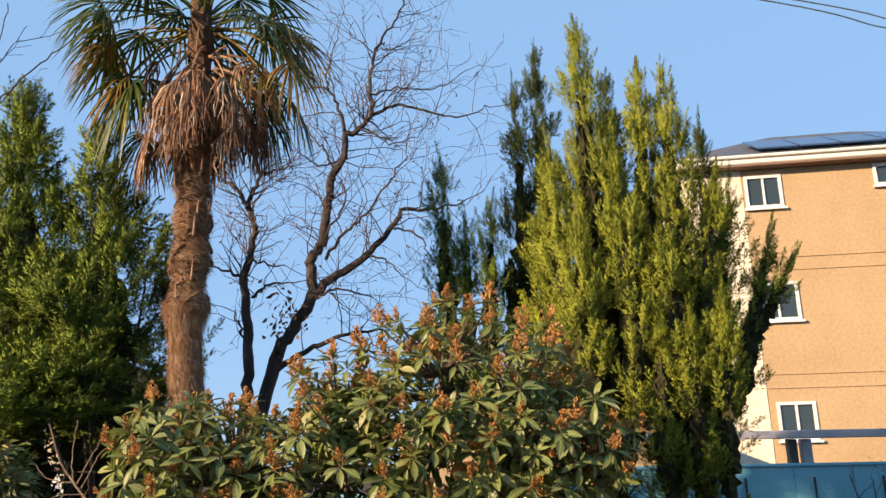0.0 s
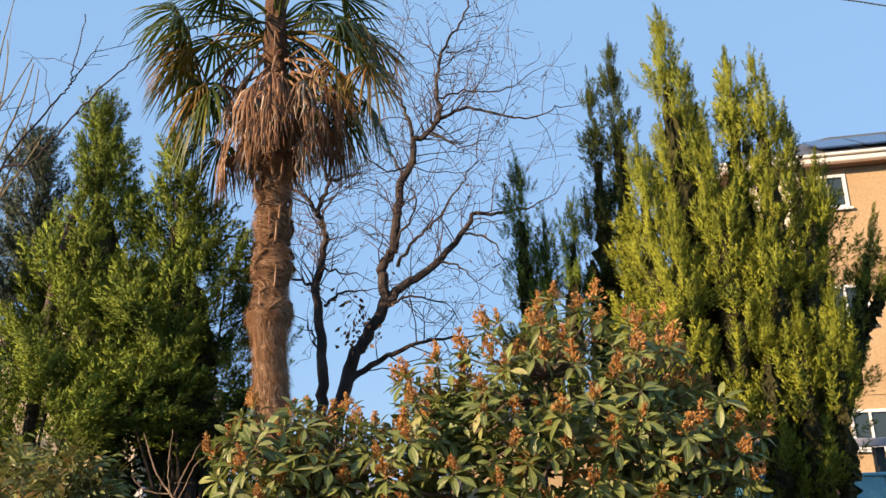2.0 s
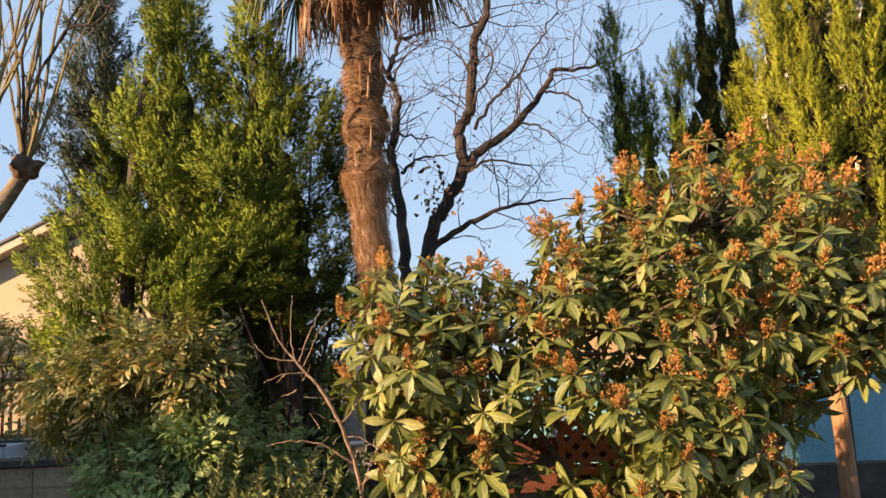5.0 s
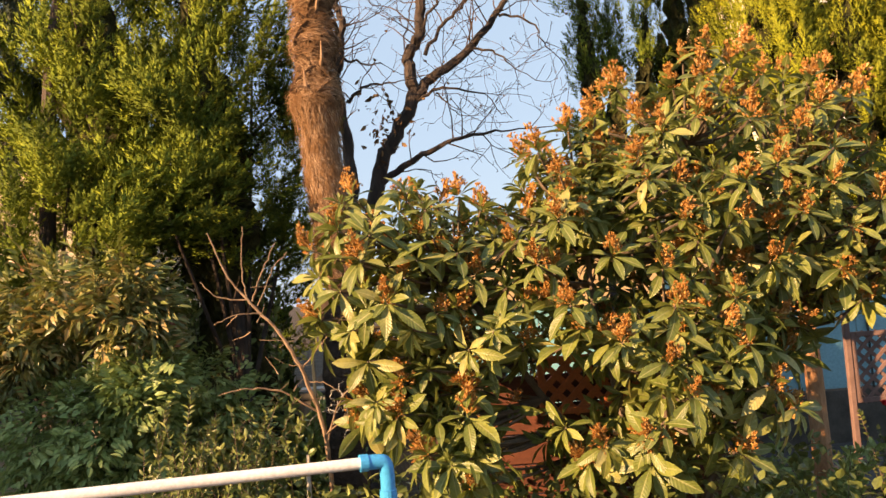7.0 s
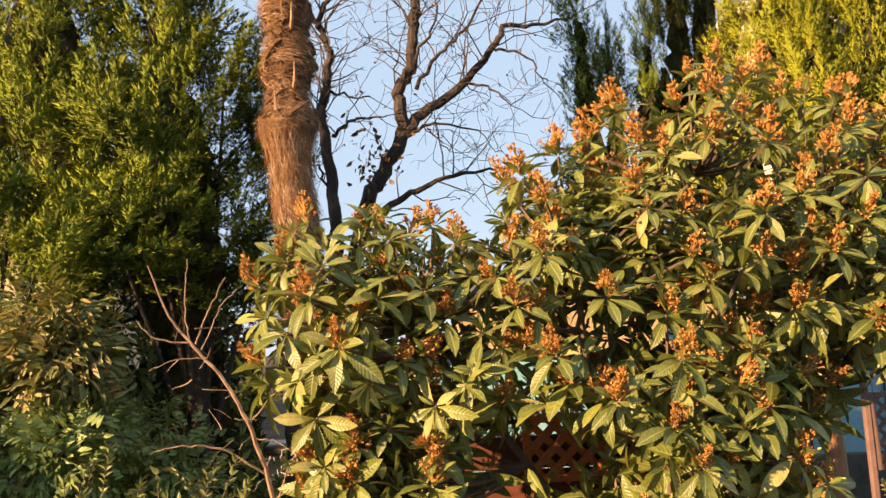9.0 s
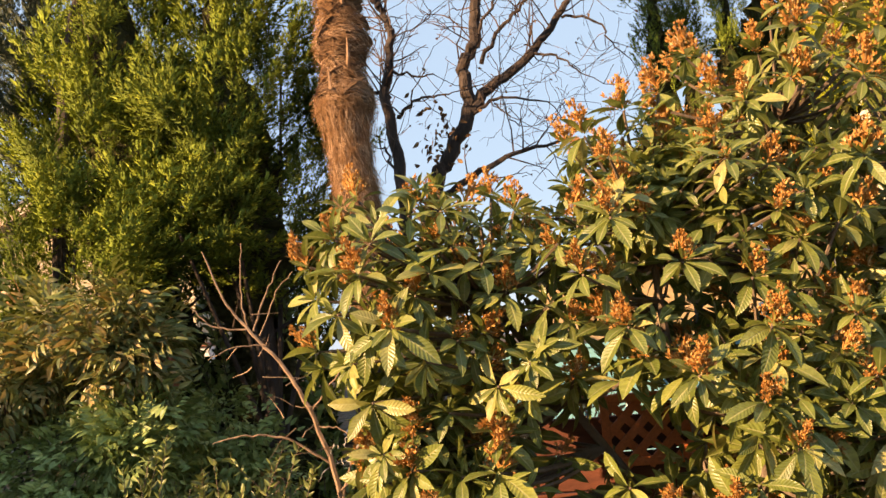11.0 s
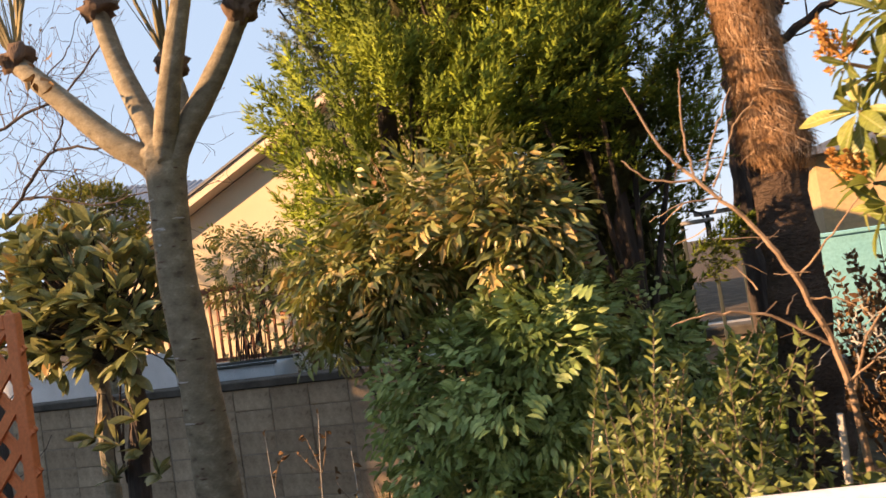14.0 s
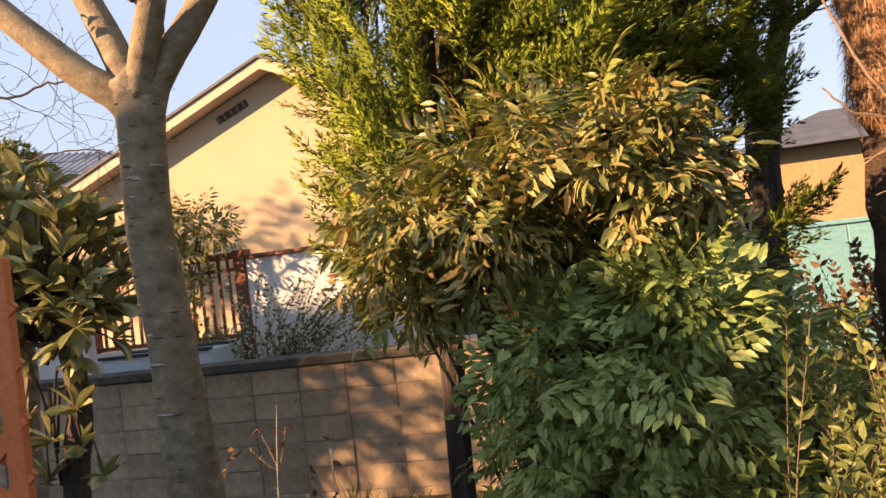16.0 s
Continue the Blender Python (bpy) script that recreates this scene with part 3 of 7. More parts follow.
def build_villa():
    at = (10.5, 20.0, -0.7)
    b = thing("apartment_building", at, "three-storey tan brick apartment building with white eaves", "building")
    y = 20.0
    holes = [(8.16, 9.1, 7.96, 8.86), (11.4, 12.4, 8.38, 8.98), (8.12, 9.16, 4.96, 5.96), (11.75, 12.7, 5.35, 6.1), (8.28, 9.2, 2.0, 2.93)]
    xs = sorted({8.1, 15.5, *[h[0] for h in holes], *[h[1] for h in holes]})
    zs = sorted({-0.8, 9.03, *[h[2] for h in holes], *[h[3] for h in holes]})
    front = []
    for a, c in zip(xs, xs[1:]):
        run = None
        for d, e in zip(zs, zs[1:]):
            solid = not any(h[0] <= (a + c) / 2 <= h[1] and h[2] <= (d + e) / 2 <= h[3] for h in holes)
            if solid:
                run = (run[0], e) if run else (d, e)
            if (not solid or e == zs[-1]) and run:
                front.append(box((a, y, run[0]), (c, y + 0.25, run[1])))
                run = None
    for piece in front:
        mk("wall_front", shift([piece], at), M_BRICK_OR, b, "tan brick facade")
    mk("wall_core", shift([box((6.5, y + 0.3, -0.8), (15.5, y + 9, 9.03))], at), M_BRICK_CR, b)
    mk("wall_bay", shift([box((6.5, y - 0.02, -0.8), (8.09, y + 0.29, 9.03))], at), M_BRICK_CR, b, "cream brick bay")
    for h in holes:
        window_unit(b, at, *h, y)
    for z in (3.6, 6.6):
        mk("string_course", shift([box((8.11, y - 0.025, z), (15.5, y - 0.002, z + 0.03))], at), M_BRICK_OR, b)
        mk("string_course", shift([box((8.11, y - 0.025, z - 0.34), (15.5, y - 0.002, z - 0.31))], at), M_BRICK_OR, b)
    mk("soffit", shift([box((6.1, y - 0.36, 9.04), (16.2, y + 9.6, 9.08))], at), M_SOFFIT_BR, b, "brown soffit boards")
    mk("fascia", shift([box((6.05, y - 0.4, 9.085), (16.25, y + 9.7, 9.33), 0.03)], at), M_EAVE, b, "white eaves fascia")
    mk("gutter", shift([box((6.03, y - 0.48, 9.24), (16.3, y - 0.405, 9.32), 0.02)], at), M_EAVE, b)
    v = np.array([(6.05, y - 0.38, 9.335), (16.2, y - 0.38, 9.335), (16.2, y + 9.6, 9.335), (6.05, y + 9.6, 9.335), (10.0, y + 4, 11.5), (12.5, y + 4, 11.5)])
    mk("roof", shift([(v, np.array([[0, 1, 5, 4], [2, 3, 4, 5]])), (v, np.array([[1, 2, 5], [3, 0, 4]]))], at), M_ROOF_DARK, b, "dark hipped roof")
    for k in range(6):
        x0 = 8.6 + k * 1.08
        p = np.array([(x0, y - 0.1, 9.58), (x0 + 1.02, y - 0.1, 9.58), (x0 + 1.02, y + 1.5, 10.4), (x0, y + 1.5, 10.4)])
        v = np.concatenate([p, p + (0, 0, 0.045)])
        mk("solar_panel", shift([(v, np.array([[3, 2, 1, 0], [4, 5, 6, 7], [0, 1, 5, 4], [1, 2, 6, 5], [2, 3, 7, 6], [3, 0, 4, 7]]))], at), M_SOLAR, b, "blue-black solar panel")
    b.matrix_world = Matrix.Translation((8.6, 20, 0)) @ Matrix.Rotation(radians(-9), 4, "Z") @ Matrix.Translation((-8.6, -20, 0)) @ Matrix.Translation(at)
    return b


build_villa()


def build_beige_house():
    at = (1.6, 17.0, -0.7)
    h = thing("house", at, "low beige house with a dark roof behind the fence", "house")
    mk("wall", shift([box((-0.9, 17.0, -0.8), (5.2, 22, 2.45))], at), M_BRICK_OR, h)
    v = np.array([(-1.3, 16.6, 2.46), (5.6, 16.6, 2.46), (5.6, 22.4, 2.46), (-1.3, 22.4, 2.46), (0.9, 19.5, 3.3), (3.4, 19.5, 3.3)])
    mk("roof", shift([(v, np.array([[0, 1, 5, 4], [2, 3, 4, 5], [3, 2, 1, 0]])), (v, np.array([[1, 2, 5], [3, 0, 4]]))], at), M_ROOF_DARK, h)
    mk("base_course", shift([box((-0.93, 16.96, -0.8), (5.23, 16.998, 0.5))], at), M_BRICK_CR, h)
    return h


build_beige_house()

# ---- fences ----


def build_turquoise_fence():
    at = (4.0, 11.4, -0.75)
    f = thing("fence", at, "turquoise sheet-metal fence with thin dark bars", "fence")
    for k in range(15):
        x0 = -0.9 + k * 0.82
        mk("panel", shift([box((x0, 11.4, -0.05), (x0 + 0.812, 11.43, 1.5 if k > 2 else 1.2), 0.006)], at), M_TURQ, f)
    mk("panel", shift([box((-1.47, 11.4, -0.05), (-0.908, 11.43, 1.2), 0.006)], at), M_TURQ, f)
    mk("top_rail", shift([box((1.56, 11.37, 1.5), (11.4, 11.45, 1.545), 0.008), box((-1.47, 11.37, 1.2), (1.555, 11.45, 1.245), 0.008)], at), M_TURQ, f)
    for k in range(13):
        x0 = -0.6 + k * 0.95
        mk("bar", shift(tube([(x0, 11.37, -0.75), (x0, 11.37, 1.36 if k > 2 else 1.1)], 0.014, 6), at), M_DARKBAR, f)
    mk("kerb", shift([box((-1.47, 11.34, -0.85), (11.4, 11.5, -0.06), 0.01)], at), M_CAP, f, "grey concrete footing")
    return f


build_turquoise_fence()


def build_carport_beam():
    at = (5.0, 12.2, -0.73)
    f = thing("carport_frame", at, "grey steel beam on dark posts behind the fence", "carport")
    mk("beam", shift([box((2.5, 12.1, 1.89), (9.5, 12.25, 2.01), 0.012)], at), M_STEEL, f)
    for x0, w, mat in ((5.18, 0.13, M_DARKBAR), (5.38, 0.15, M_STEEL), (8.9, 0.15, M_STEEL)):
        mk("post", shift([box((x0, 12.27, -0.73), (x0 + w, 12.4, 1.888), 0.01)], at), mat, f)
    return f


build_carport_beam()


def lattice(parent, at, x0, x1, z0, z1, y, pitch, strip, mat, frame_w=0.05):
    """A trellis panel: four frame bars and two layers of slanting strips, each a piece."""
    w, h = x1 - x0, z1 - z0
    for lo, hi in (((x0, z0), (x0 + frame_w, z1)), ((x1 - frame_w, z0), (x1, z1)), ((x0 + frame_w, z1 - frame_w), (x1 - frame_w, z1)), ((x0 + frame_w, z0), (x1 - frame_w, z0 + frame_w))):
        mk("frame_bar", shift([box((lo[0], y - 0.018, lo[1]), (hi[0], y + 0.018, hi[1]), 0.004)], at), mat, parent)
    for s, yy in ((1, y - 0.007), (-1, y + 0.007)):
        c = -h
        while c < w:
            c += pitch
            u0, u1 = max(c, 0.0), min(c + h, w)
            if u1 - u0 < 0.03:
                continue
            v0, v1 = u0 - c, u1 - c
            a = np.array([(x0 + u0) if s > 0 else (x1 - u0), yy, z0 + v0])
            b = np.array([(x0 + u1) if s > 0 else (x1 - u1), yy, z0 + v1])
            d = unit(b - a)
            side = np.array([-d[2], 0, d[0]]) * strip / 2
            q = np.array([a + side, b + side, b - side, a - side])
            v = np.concatenate([q + (0, -0.006, 0), q + (0, 0.006, 0)])
            mk("lattice_strip", shift([(v, np.array([[0, 1, 2, 3], [7, 6, 5, 4], [0, 4, 5, 1], [1, 5, 6, 2], [2, 6, 7, 3], [3, 7, 4, 0]]))], at), mat, parent)


def build_orange_trellis():
    z0 = float(ground_z(-5, 4.5))
    at = (-5.15, 4.5, z0)
    t = thing("trellis", at, "orange diamond lattice trellis panel standing upright", "trellis")
    lattice(t, at, -5.6, -4.68, z0 - 0.02, 1.49, 4.5, 0.15, 0.042, M_ORANGE, 0.055)
    return t


build_orange_trellis()


def build_planter_trellis():
    z0 = float(ground_z(-0.6, 5.45))
    at = (-0.7, 5.45, z0)
    t = thing("planter_box", at, "red-brown wooden planter with an orange lattice back", "planter")
    for k in range(10):
        z = 1.06 - (k + 1) * 0.16
        mk("board", shift([box((-1.22, 5.4, z), (0.15, 5.43, z + 0.152), 0.004)], at), M_REDWOOD, t)
    for x0 in (-1.24, -0.55, 0.1):
        mk("post", shift([box((x0, 5.435, z0 - 0.05), (x0 + 0.07, 5.5, 1.1), 0.005)], at), M_REDWOOD, t)
    lattice(t, at, -0.8, -0.2, 0.84, 1.15, 5.36, 0.1, 0.036, M_ORANGE, 0.036)
    return t


build_planter_trellis()


def build_pink_fence():
    at = (3.2, 9.0, -0.72)
    t = thing("lattice_fence", at, "low faded pinkish lattice fence beside the lane", "fence")
    for a, b in ((2.72, 3.62), (3.66, 4.56)):
        lattice(t, at, a, b, 0.16, 0.86, 9.0, 0.13, 0.035, M_PINKWOOD, 0.05)
        mk("post", shift([box((a - 0.06, 8.97, -0.74), (a - 0.005, 9.03, 1.06 if a < 3 else 0.9), 0.006)], at), M_PINKWOOD, t)
    return t


build_pink_fence()


def build_bar_fence():
    at = (-8.6, 11.2, 0.315)
    f = thing("fence", at, "red-brown barred metal fence with brick-red posts", "fence")
    mk("top_rail", shift([box((-11.0, 11.12, 1.64), (-7.5, 11.28, 1.72), 0.01)], at), M_RUST_BAR, f)
    mk("bottom_rail", shift([box((-11.0, 11.17, 0.72), (-7.5, 11.23, 0.77), 0.006)], at), M_RUST_BAR, f)
    mk("middle_rail", shift([box((-11.0, 11.17, 1.5), (-7.5, 11.23, 1.54), 0.006)], at), M_RUST_BAR, f)
    for k in range(28):
        x0 = -10.95 + k * 0.123
        mk("bar", shift([box((x0, 11.185, 0.77), (x0 + 0.028, 11.215, 1.64))], at), M_RUST_BAR, f)
    for x0 in (-7.5, -9.6, -11.1):
        mk("post", shift([box((x0, 11.1, 0.3), (x0 + 0.15, 11.3, 1.74), 0.01)], at), M_RUST_BAR, f)
    mk("plinth", shift([box((-10.98, 11.1, 0.3), (-7.51, 11.3, 0.71), 0.01)], at), M_WHITE, f, "white-painted plinth")
    return f


build_bar_fence()
white_wall = tagged(mk("wall_white", [box((-7.34, 11.12, 0.3), (-5.0, 11.28, 1.62))], M_WHITE), "white-painted yard wall with a reddish coping", "wall", kind="structure")
mk("coping", [box((-7.34, 11.08, 1.622), (-5.0, 11.32, 1.67), 0.008)], M_RUST_BAR, white_wall)
tagged(mk("wall_low_white", [box((-12.5, 10.4, 0.3), (-9.0, 10.55, 0.98))], M_WHITE), "low white-painted wall behind the evergreen shrubs", "wall", kind="structure")


def build_trough():
    at = (-8.0, 10.25, 0.3)
    t = thing("plastic_trough", at, "pale blue plastic trough behind the block wall", "trough")
    lo, hi = (-8.55, 10.02, 0.315), (-7.3, 10.5, 0.72)
    mk("tub", shift([box(lo, (hi[0], lo[1] + 0.03, hi[2]), 0.006), box((lo[0], hi[1] - 0.03, lo[2]), hi, 0.006), box((lo[0], lo[1] + 0.03, lo[2]), (lo[0] + 0.03, hi[1] - 0.03, hi[2]), 0.006),
                     box((hi[0] - 0.03, lo[1] + 0.03, lo[2]), (hi[0], hi[1] - 0.03, hi[2]), 0.006), box((lo[0] + 0.03, lo[1] + 0.03, lo[2]), (hi[0] - 0.03, hi[1] - 0.03, lo[2] + 0.3), 0.006)], at),
       rough_mat("pale_blue_plastic", [(0.3, (0.4, 0.5, 0.56)), (0.7, (0.52, 0.6, 0.64))], 4, 0.5, 0.1, 0.003), t)
    mk("rim", shift([box((lo[0] - 0.03, lo[1] - 0.03, hi[2]), (hi[0] + 0.03, lo[1] + 0.03, hi[2] + 0.03), 0.006), box((lo[0] - 0.03, hi[1] - 0.03, hi[2]), (hi[0] + 0.03, hi[1] + 0.03, hi[2] + 0.03), 0.006)], at), M_DARKBAR, t, "dark rim")
    return t


build_trough()

# ---- palm ----


def frond(name, parent, at, start, az, el, petiole, radius, arc, droop, mat, g, count=30, limp=0.6, slim=0.014, curl=0.004):
    """A fan leaf: a sagging petiole and folded segments that hang at their tips."""
    d = np.array([math.cos(az) * math.cos(el), math.sin(az) * math.cos(el), math.sin(el)])
    k = np.linspace(0, 1, 6)
    line = np.array(start) + d * petiole * k[:, None] + np.array([0, 0, -1.0]) * (droop * petiole * k ** 2)[:, None]
    tip, tan = line[-1], unit(line[-1] - line[-2])
    side = unit(np.cross(tan, [0, 0, 1.0]) + 0.15 * g.normal(size=3))
    nrm = np.cross(side, tan)
    pieces = tube(line, np.linspace(0.013, 0.007, 6), 5)
    u = np.array([0.03, 0.35, 0.6, 0.82, 1.0])
    wid = np.array([0.25, 1.0, 0.95, 0.7, 0.12])
    fan_v, fan_f = [], []
    for a in np.linspace(-arc, arc, count):
        a += g.normal() * 0.03
        r = radius * (0.82 + 0.22 * math.cos(a * 0.8)) * (0.92 + 0.16 * g.random())
        q = tan * math.cos(a) + side * math.sin(a) + nrm * (-0.12 + 0.1 * g.normal())
        hang = limp * (0.75 + 0.5 * g.random())
        mid = tip + q * r * u[:, None] * (1 - 0.25 * hang * u[:, None]) + np.array([0, 0, -1.0]) * (hang * r * u ** 2.4)[:, None]
        mid = mid + g.normal(size=(5, 3)) * (curl * u)[:, None]
        across = unit(np.cross(q, nrm))
        w = slim * radius / 0.55 * wid
        b = len(fan_v)
        for j in range(5):
            fan_v += [mid[j] - across * w[j], mid[j] + nrm * w[j] * 0.8, mid[j] + across * w[j]]
        for j in range(4):
            c = b + 3 * j
            fan_f += [[c, c + 1, c + 4, c + 3], [c + 1, c + 2, c + 5, c + 4]]
    pieces.append((np.array(fan_v), np.array(fan_f)))
    return mk(name, shift(pieces, at), mat, parent)


def build_palm():
    g = np.random.default_rng(21)
    bx, by = -2.0, 6.27
    at = (bx, by, float(ground_z(bx, by)))
    p = thing("palm_tree", at, "fan palm with a shaggy brown fibrous trunk and dead skirt", "palm tree")
    # the trunk swells and pinches where the old leaf bases are wound round it
    zs = np.array([1.0, 1.62, 1.72, 1.84, 2.1, 2.35, 2.6, 2.76, 2.88, 3.0, 3.12, 3.24, 3.36, 3.48, 3.62, 3.76, 3.9, 4.05, 4.2, 4.6, 5.3])
    rs = np.array([0.1, 0.1, 0.15, 0.135, 0.108, 0.122, 0.106, 0.112, 0.172, 0.13, 0.106, 0.158, 0.14, 0.108, 0.15, 0.118, 0.146, 0.112, 0.132, 0.116, 0.11])
    girth = lambda q: np.interp(q, zs, rs)
    cx_at = lambda q: np.interp(q, [0, 1.7, 2.3, 2.9, 4.0, 5.5], [-1.97, -1.965, -1.99, -2.025, -2.025, -2.07]) + 0.01 * np.sin(q * 4.3)
    z = np.linspace(1.45, 5.25, 90)
    line = np.stack([cx_at(z), np.full(90, by), z], 1)
    mk("trunk", shift(tube(line, girth(z) - 0.014, 20, 0.1, g), at), M_PALM_TRUNK, p, "fibre-wrapped trunk")
    zf = np.linspace(at[2] - 0.1, 1.62, 24)
    foot = np.stack([np.full(24, -1.97), np.full(24, by), zf], 1)
    mk("trunk_foot", shift(tube(foot, 0.122 + 0.05 * np.exp(-(zf - at[2]) * 2.5) + 0.008 * np.sin(zf * 20), 18, 0.12, g), at), M_PALM_FOOT, p, "dark bare lower trunk")
    # strips of old leaf base wound round the upper trunk
    for k in range(64):
        zz, a0, span = g.uniform(2.75, 4.5), g.uniform(-3.3, 0.2), g.uniform(0.5, 1.3) * g.choice([-1, 1])
        aa = a0 + span * np.linspace(0, 1, 8)
        zl = zz + g.normal() * 0.07 * np.linspace(0, 1, 8) + 0.03 * np.sin(np.linspace(0, 3, 8))
        rr = girth(zl) + 0.004
        tall = np.interp(np.linspace(0, 1, 8), [0, 0.3, 1], [0.012, 0.03, 0.006]) * g.uniform(0.8, 1.7)
        c = np.stack([cx_at(zl) + rr * np.cos(aa), by + rr * np.sin(aa), zl], 1)
        o = np.stack([np.cos(aa), np.sin(aa), np.zeros(8)], 1)
        v = np.concatenate([c + (0, 0, 1) * tall[:, None] - o * 0.004, c + o * 0.026, c - (0, 0, 1) * tall[:, None] - o * 0.004])
        i = np.arange(7)
        mk("leaf_base", shift([(v, np.concatenate([np.stack([i, i + 1, i + 9, i + 8], 1), np.stack([i + 8, i + 9, i + 17, i + 16], 1)]))], at), M_PALM_TRUNK, p)
    # fibre: wound round the upper trunk, hanging in a long shag below, frayed where a tier ends
    n = 15000
    tier = np.array([1.8, 1.9, 2.05, 2.22, 2.4, 2.6, 2.88, 2.92, 3.08, 3.24, 3.45, 3.62, 3.92, 4.2])
    kind = g.random(n)
    hang = (kind < 0.34)
    frayed = (kind > 0.58)
    which = g.integers(0, len(tier), n)
    hz = np.where(hang, g.uniform(1.8, 2.95, n), np.where(frayed, tier[which] + g.normal(size=n) * 0.035, g.uniform(2.7, 4.6, n)))
    ha = g.random(n) * 2 * np.pi
    hz = hz + 0.04 * np.sin(ha + hz * 3)
    ln = np.where(hang, g.uniform(0.1, 0.26, n), np.where(frayed, g.uniform(0.06, 0.15, n), g.uniform(0.1, 0.24, n)))
    swing = np.where(hang, g.normal(size=n) * 0.25, np.where(frayed, g.normal(size=n) * 0.5, g.choice([-1, 1], n) * g.uniform(0.7, 1.0, n)))
    fall = np.where(hang, 0.95, np.where(frayed, g.uniform(0.3, 0.9, n), g.normal(size=n) * 0.3 + 0.12))
    flare = np.where(frayed, g.uniform(0.1, 0.6, n), g.uniform(0.0, 0.2, n))
    lift = 0.026 * g.random(n) ** 1.5
    vs = []
    for a in (0.0, 0.35, 0.7, 1.0):
        q = np.maximum(1.6, hz - ln * fall * a)
        r = girth(hz) * (1 - 0.6 * a) + girth(q) * 0.6 * a - 0.008 + lift + ln * flare * a * (1.25 - 0.5 * a)
        th = ha + swing * ln * a / 0.13
        c = np.stack([cx_at(q) + r * np.cos(th), by + r * np.sin(th), q], 1)
        w = 0.0021 * (1 - 0.65 * a)
        tng = np.stack([-np.sin(th), np.cos(th), np.zeros(n)], 1) * (np.abs(fall) * w)[:, None]
        rise = np.stack([np.zeros(n), np.zeros(n), np.minimum(1, np.abs(swing) * 1.2) * w], 1)
        vs += [c - tng - rise, c + tng + rise]
    v = np.stack(vs, 1).reshape(-1, 3)
    f = np.array([[0, 1, 3, 2], [2, 3, 5, 4], [4, 5, 7, 6]])
    tagged(mk("fibre", shift([(v, (f[None] + (np.arange(n) * 8)[:, None, None]).reshape(-1, 4))], at), M_FIBRE, p, "frayed brown palm fibre"), kind="stuff")
    # cut leaf stubs
    for k in range(16):
        a, zz = g.uniform(-2.6, -0.4), g.uniform(2.6, 4.6)
        d = np.array([math.cos(a), math.sin(a), 0])
        s = np.array([float(cx_at(zz)), by, zz]) + d * 0.12
        mk("leaf_stub", shift(tube([s, s + d * 0.05 + (0, 0, 0.05), s + d * 0.06 + (0, 0, 0.16)], [0.014, 0.012, 0.006], 5), at), M_PALM_DEAD, p)
    # dead skirt
    for k in range(54):
        a = k * 2.399 + g.normal() * 0.2
        zz = 5.16 - 0.5 * (k / 54) + g.normal() * 0.06
        st = (-2.0 + 0.09 * math.cos(a), by + 0.09 * math.sin(a), zz)
        frond("dead_frond", p, at, st, a, radians(g.uniform(-45, 8)), g.uniform(0.16, 0.5), g.uniform(0.17, 0.3), g.uniform(0.5, 1.0), 0.45, M_PALM_DEAD, g, 13, 1.25, 0.02, 0.018)
    for k in range(9):
        a = k * 2.399
        st = np.array((-2.01 + 0.09 * math.cos(a), by + 0.09 * math.sin(a), 5.15 + g.normal() * 0.08))
        o = np.array([math.cos(a), math.sin(a), 0]) * g.uniform(0.15, 0.4)
        mk("dry_stalk", shift(tube(smooth_line([st, st + o + (0, 0, 0.02), st + 1.3 * o + (0, 0, -g.uniform(0.2, 0.4))], 8), np.linspace(0.009, 0.004, 8), 5), at), M_PALM_DEAD, p)
    crown_sheath = smooth_line([(-2.05, by, 5.1), (-2.06, by, 5.35), (-2.07, by, 5.75)], 10)
    mk("leaf_sheath", shift(tube(crown_sheath, np.linspace(0.11, 0.09, 10), 14, 0.25, g), at), M_PALM_TRUNK, p, "orange-brown leaf sheath")
    # living crown
    k, made = 0, 0
    while made < 32:
        k += 1
        a = k * 2.399 + g.normal() * 0.15
        t = made / 32
        el = radians(-30 + 108 * t + g.normal() * 8)
        if t < 0.6 and math.sin(a) < -0.45:
            continue
        made += 1
        st = (-2.04 + 0.07 * math.cos(a), by + 0.07 * math.sin(a), 5.3 + 0.3 * t)
        old = t < 0.5 and g.random() < 0.36
        frond("frond", p, at, st, a, el, g.uniform(0.5, 0.78), g.uniform(0.42, 0.54), 1.7, 0.36 + 0.2 * (1 - t), M_PALM_YELLOW if old else M_PALM, g, 27, 0.66 - 0.42 * t, 0.0125)
    # broad outer leaves, the lowest turning yellow
    for a, el, pet, droop, mat in ((3.2, 12, 0.72, 0.42, M_PALM_YELLOW), (3.0, 24, 0.86, 0.36, M_PALM_YELLOW), (3.35, 34, 0.95, 0.34, M_PALM), (2.85, 10, 0.9, 0.3, M_PALM), (3.6, 24, 0.8, 0.4, M_PALM),
                                   (-0.1, 6, 0.62, 0.36, M_PALM), (0.15, 22, 0.78, 0.36, M_PALM_YELLOW), (-0.45, 20, 0.6, 0.5, M_PALM)):
        frond("frond", p, at, (-2.04 + 0.07 * math.cos(a), by + 0.07 * math.sin(a), 5.34), a, radians(el), pet, 0.46, 1.7, droop, mat, g, 27, 0.5, 0.0125)
    return p


build_palm()

# ---- conifers ----


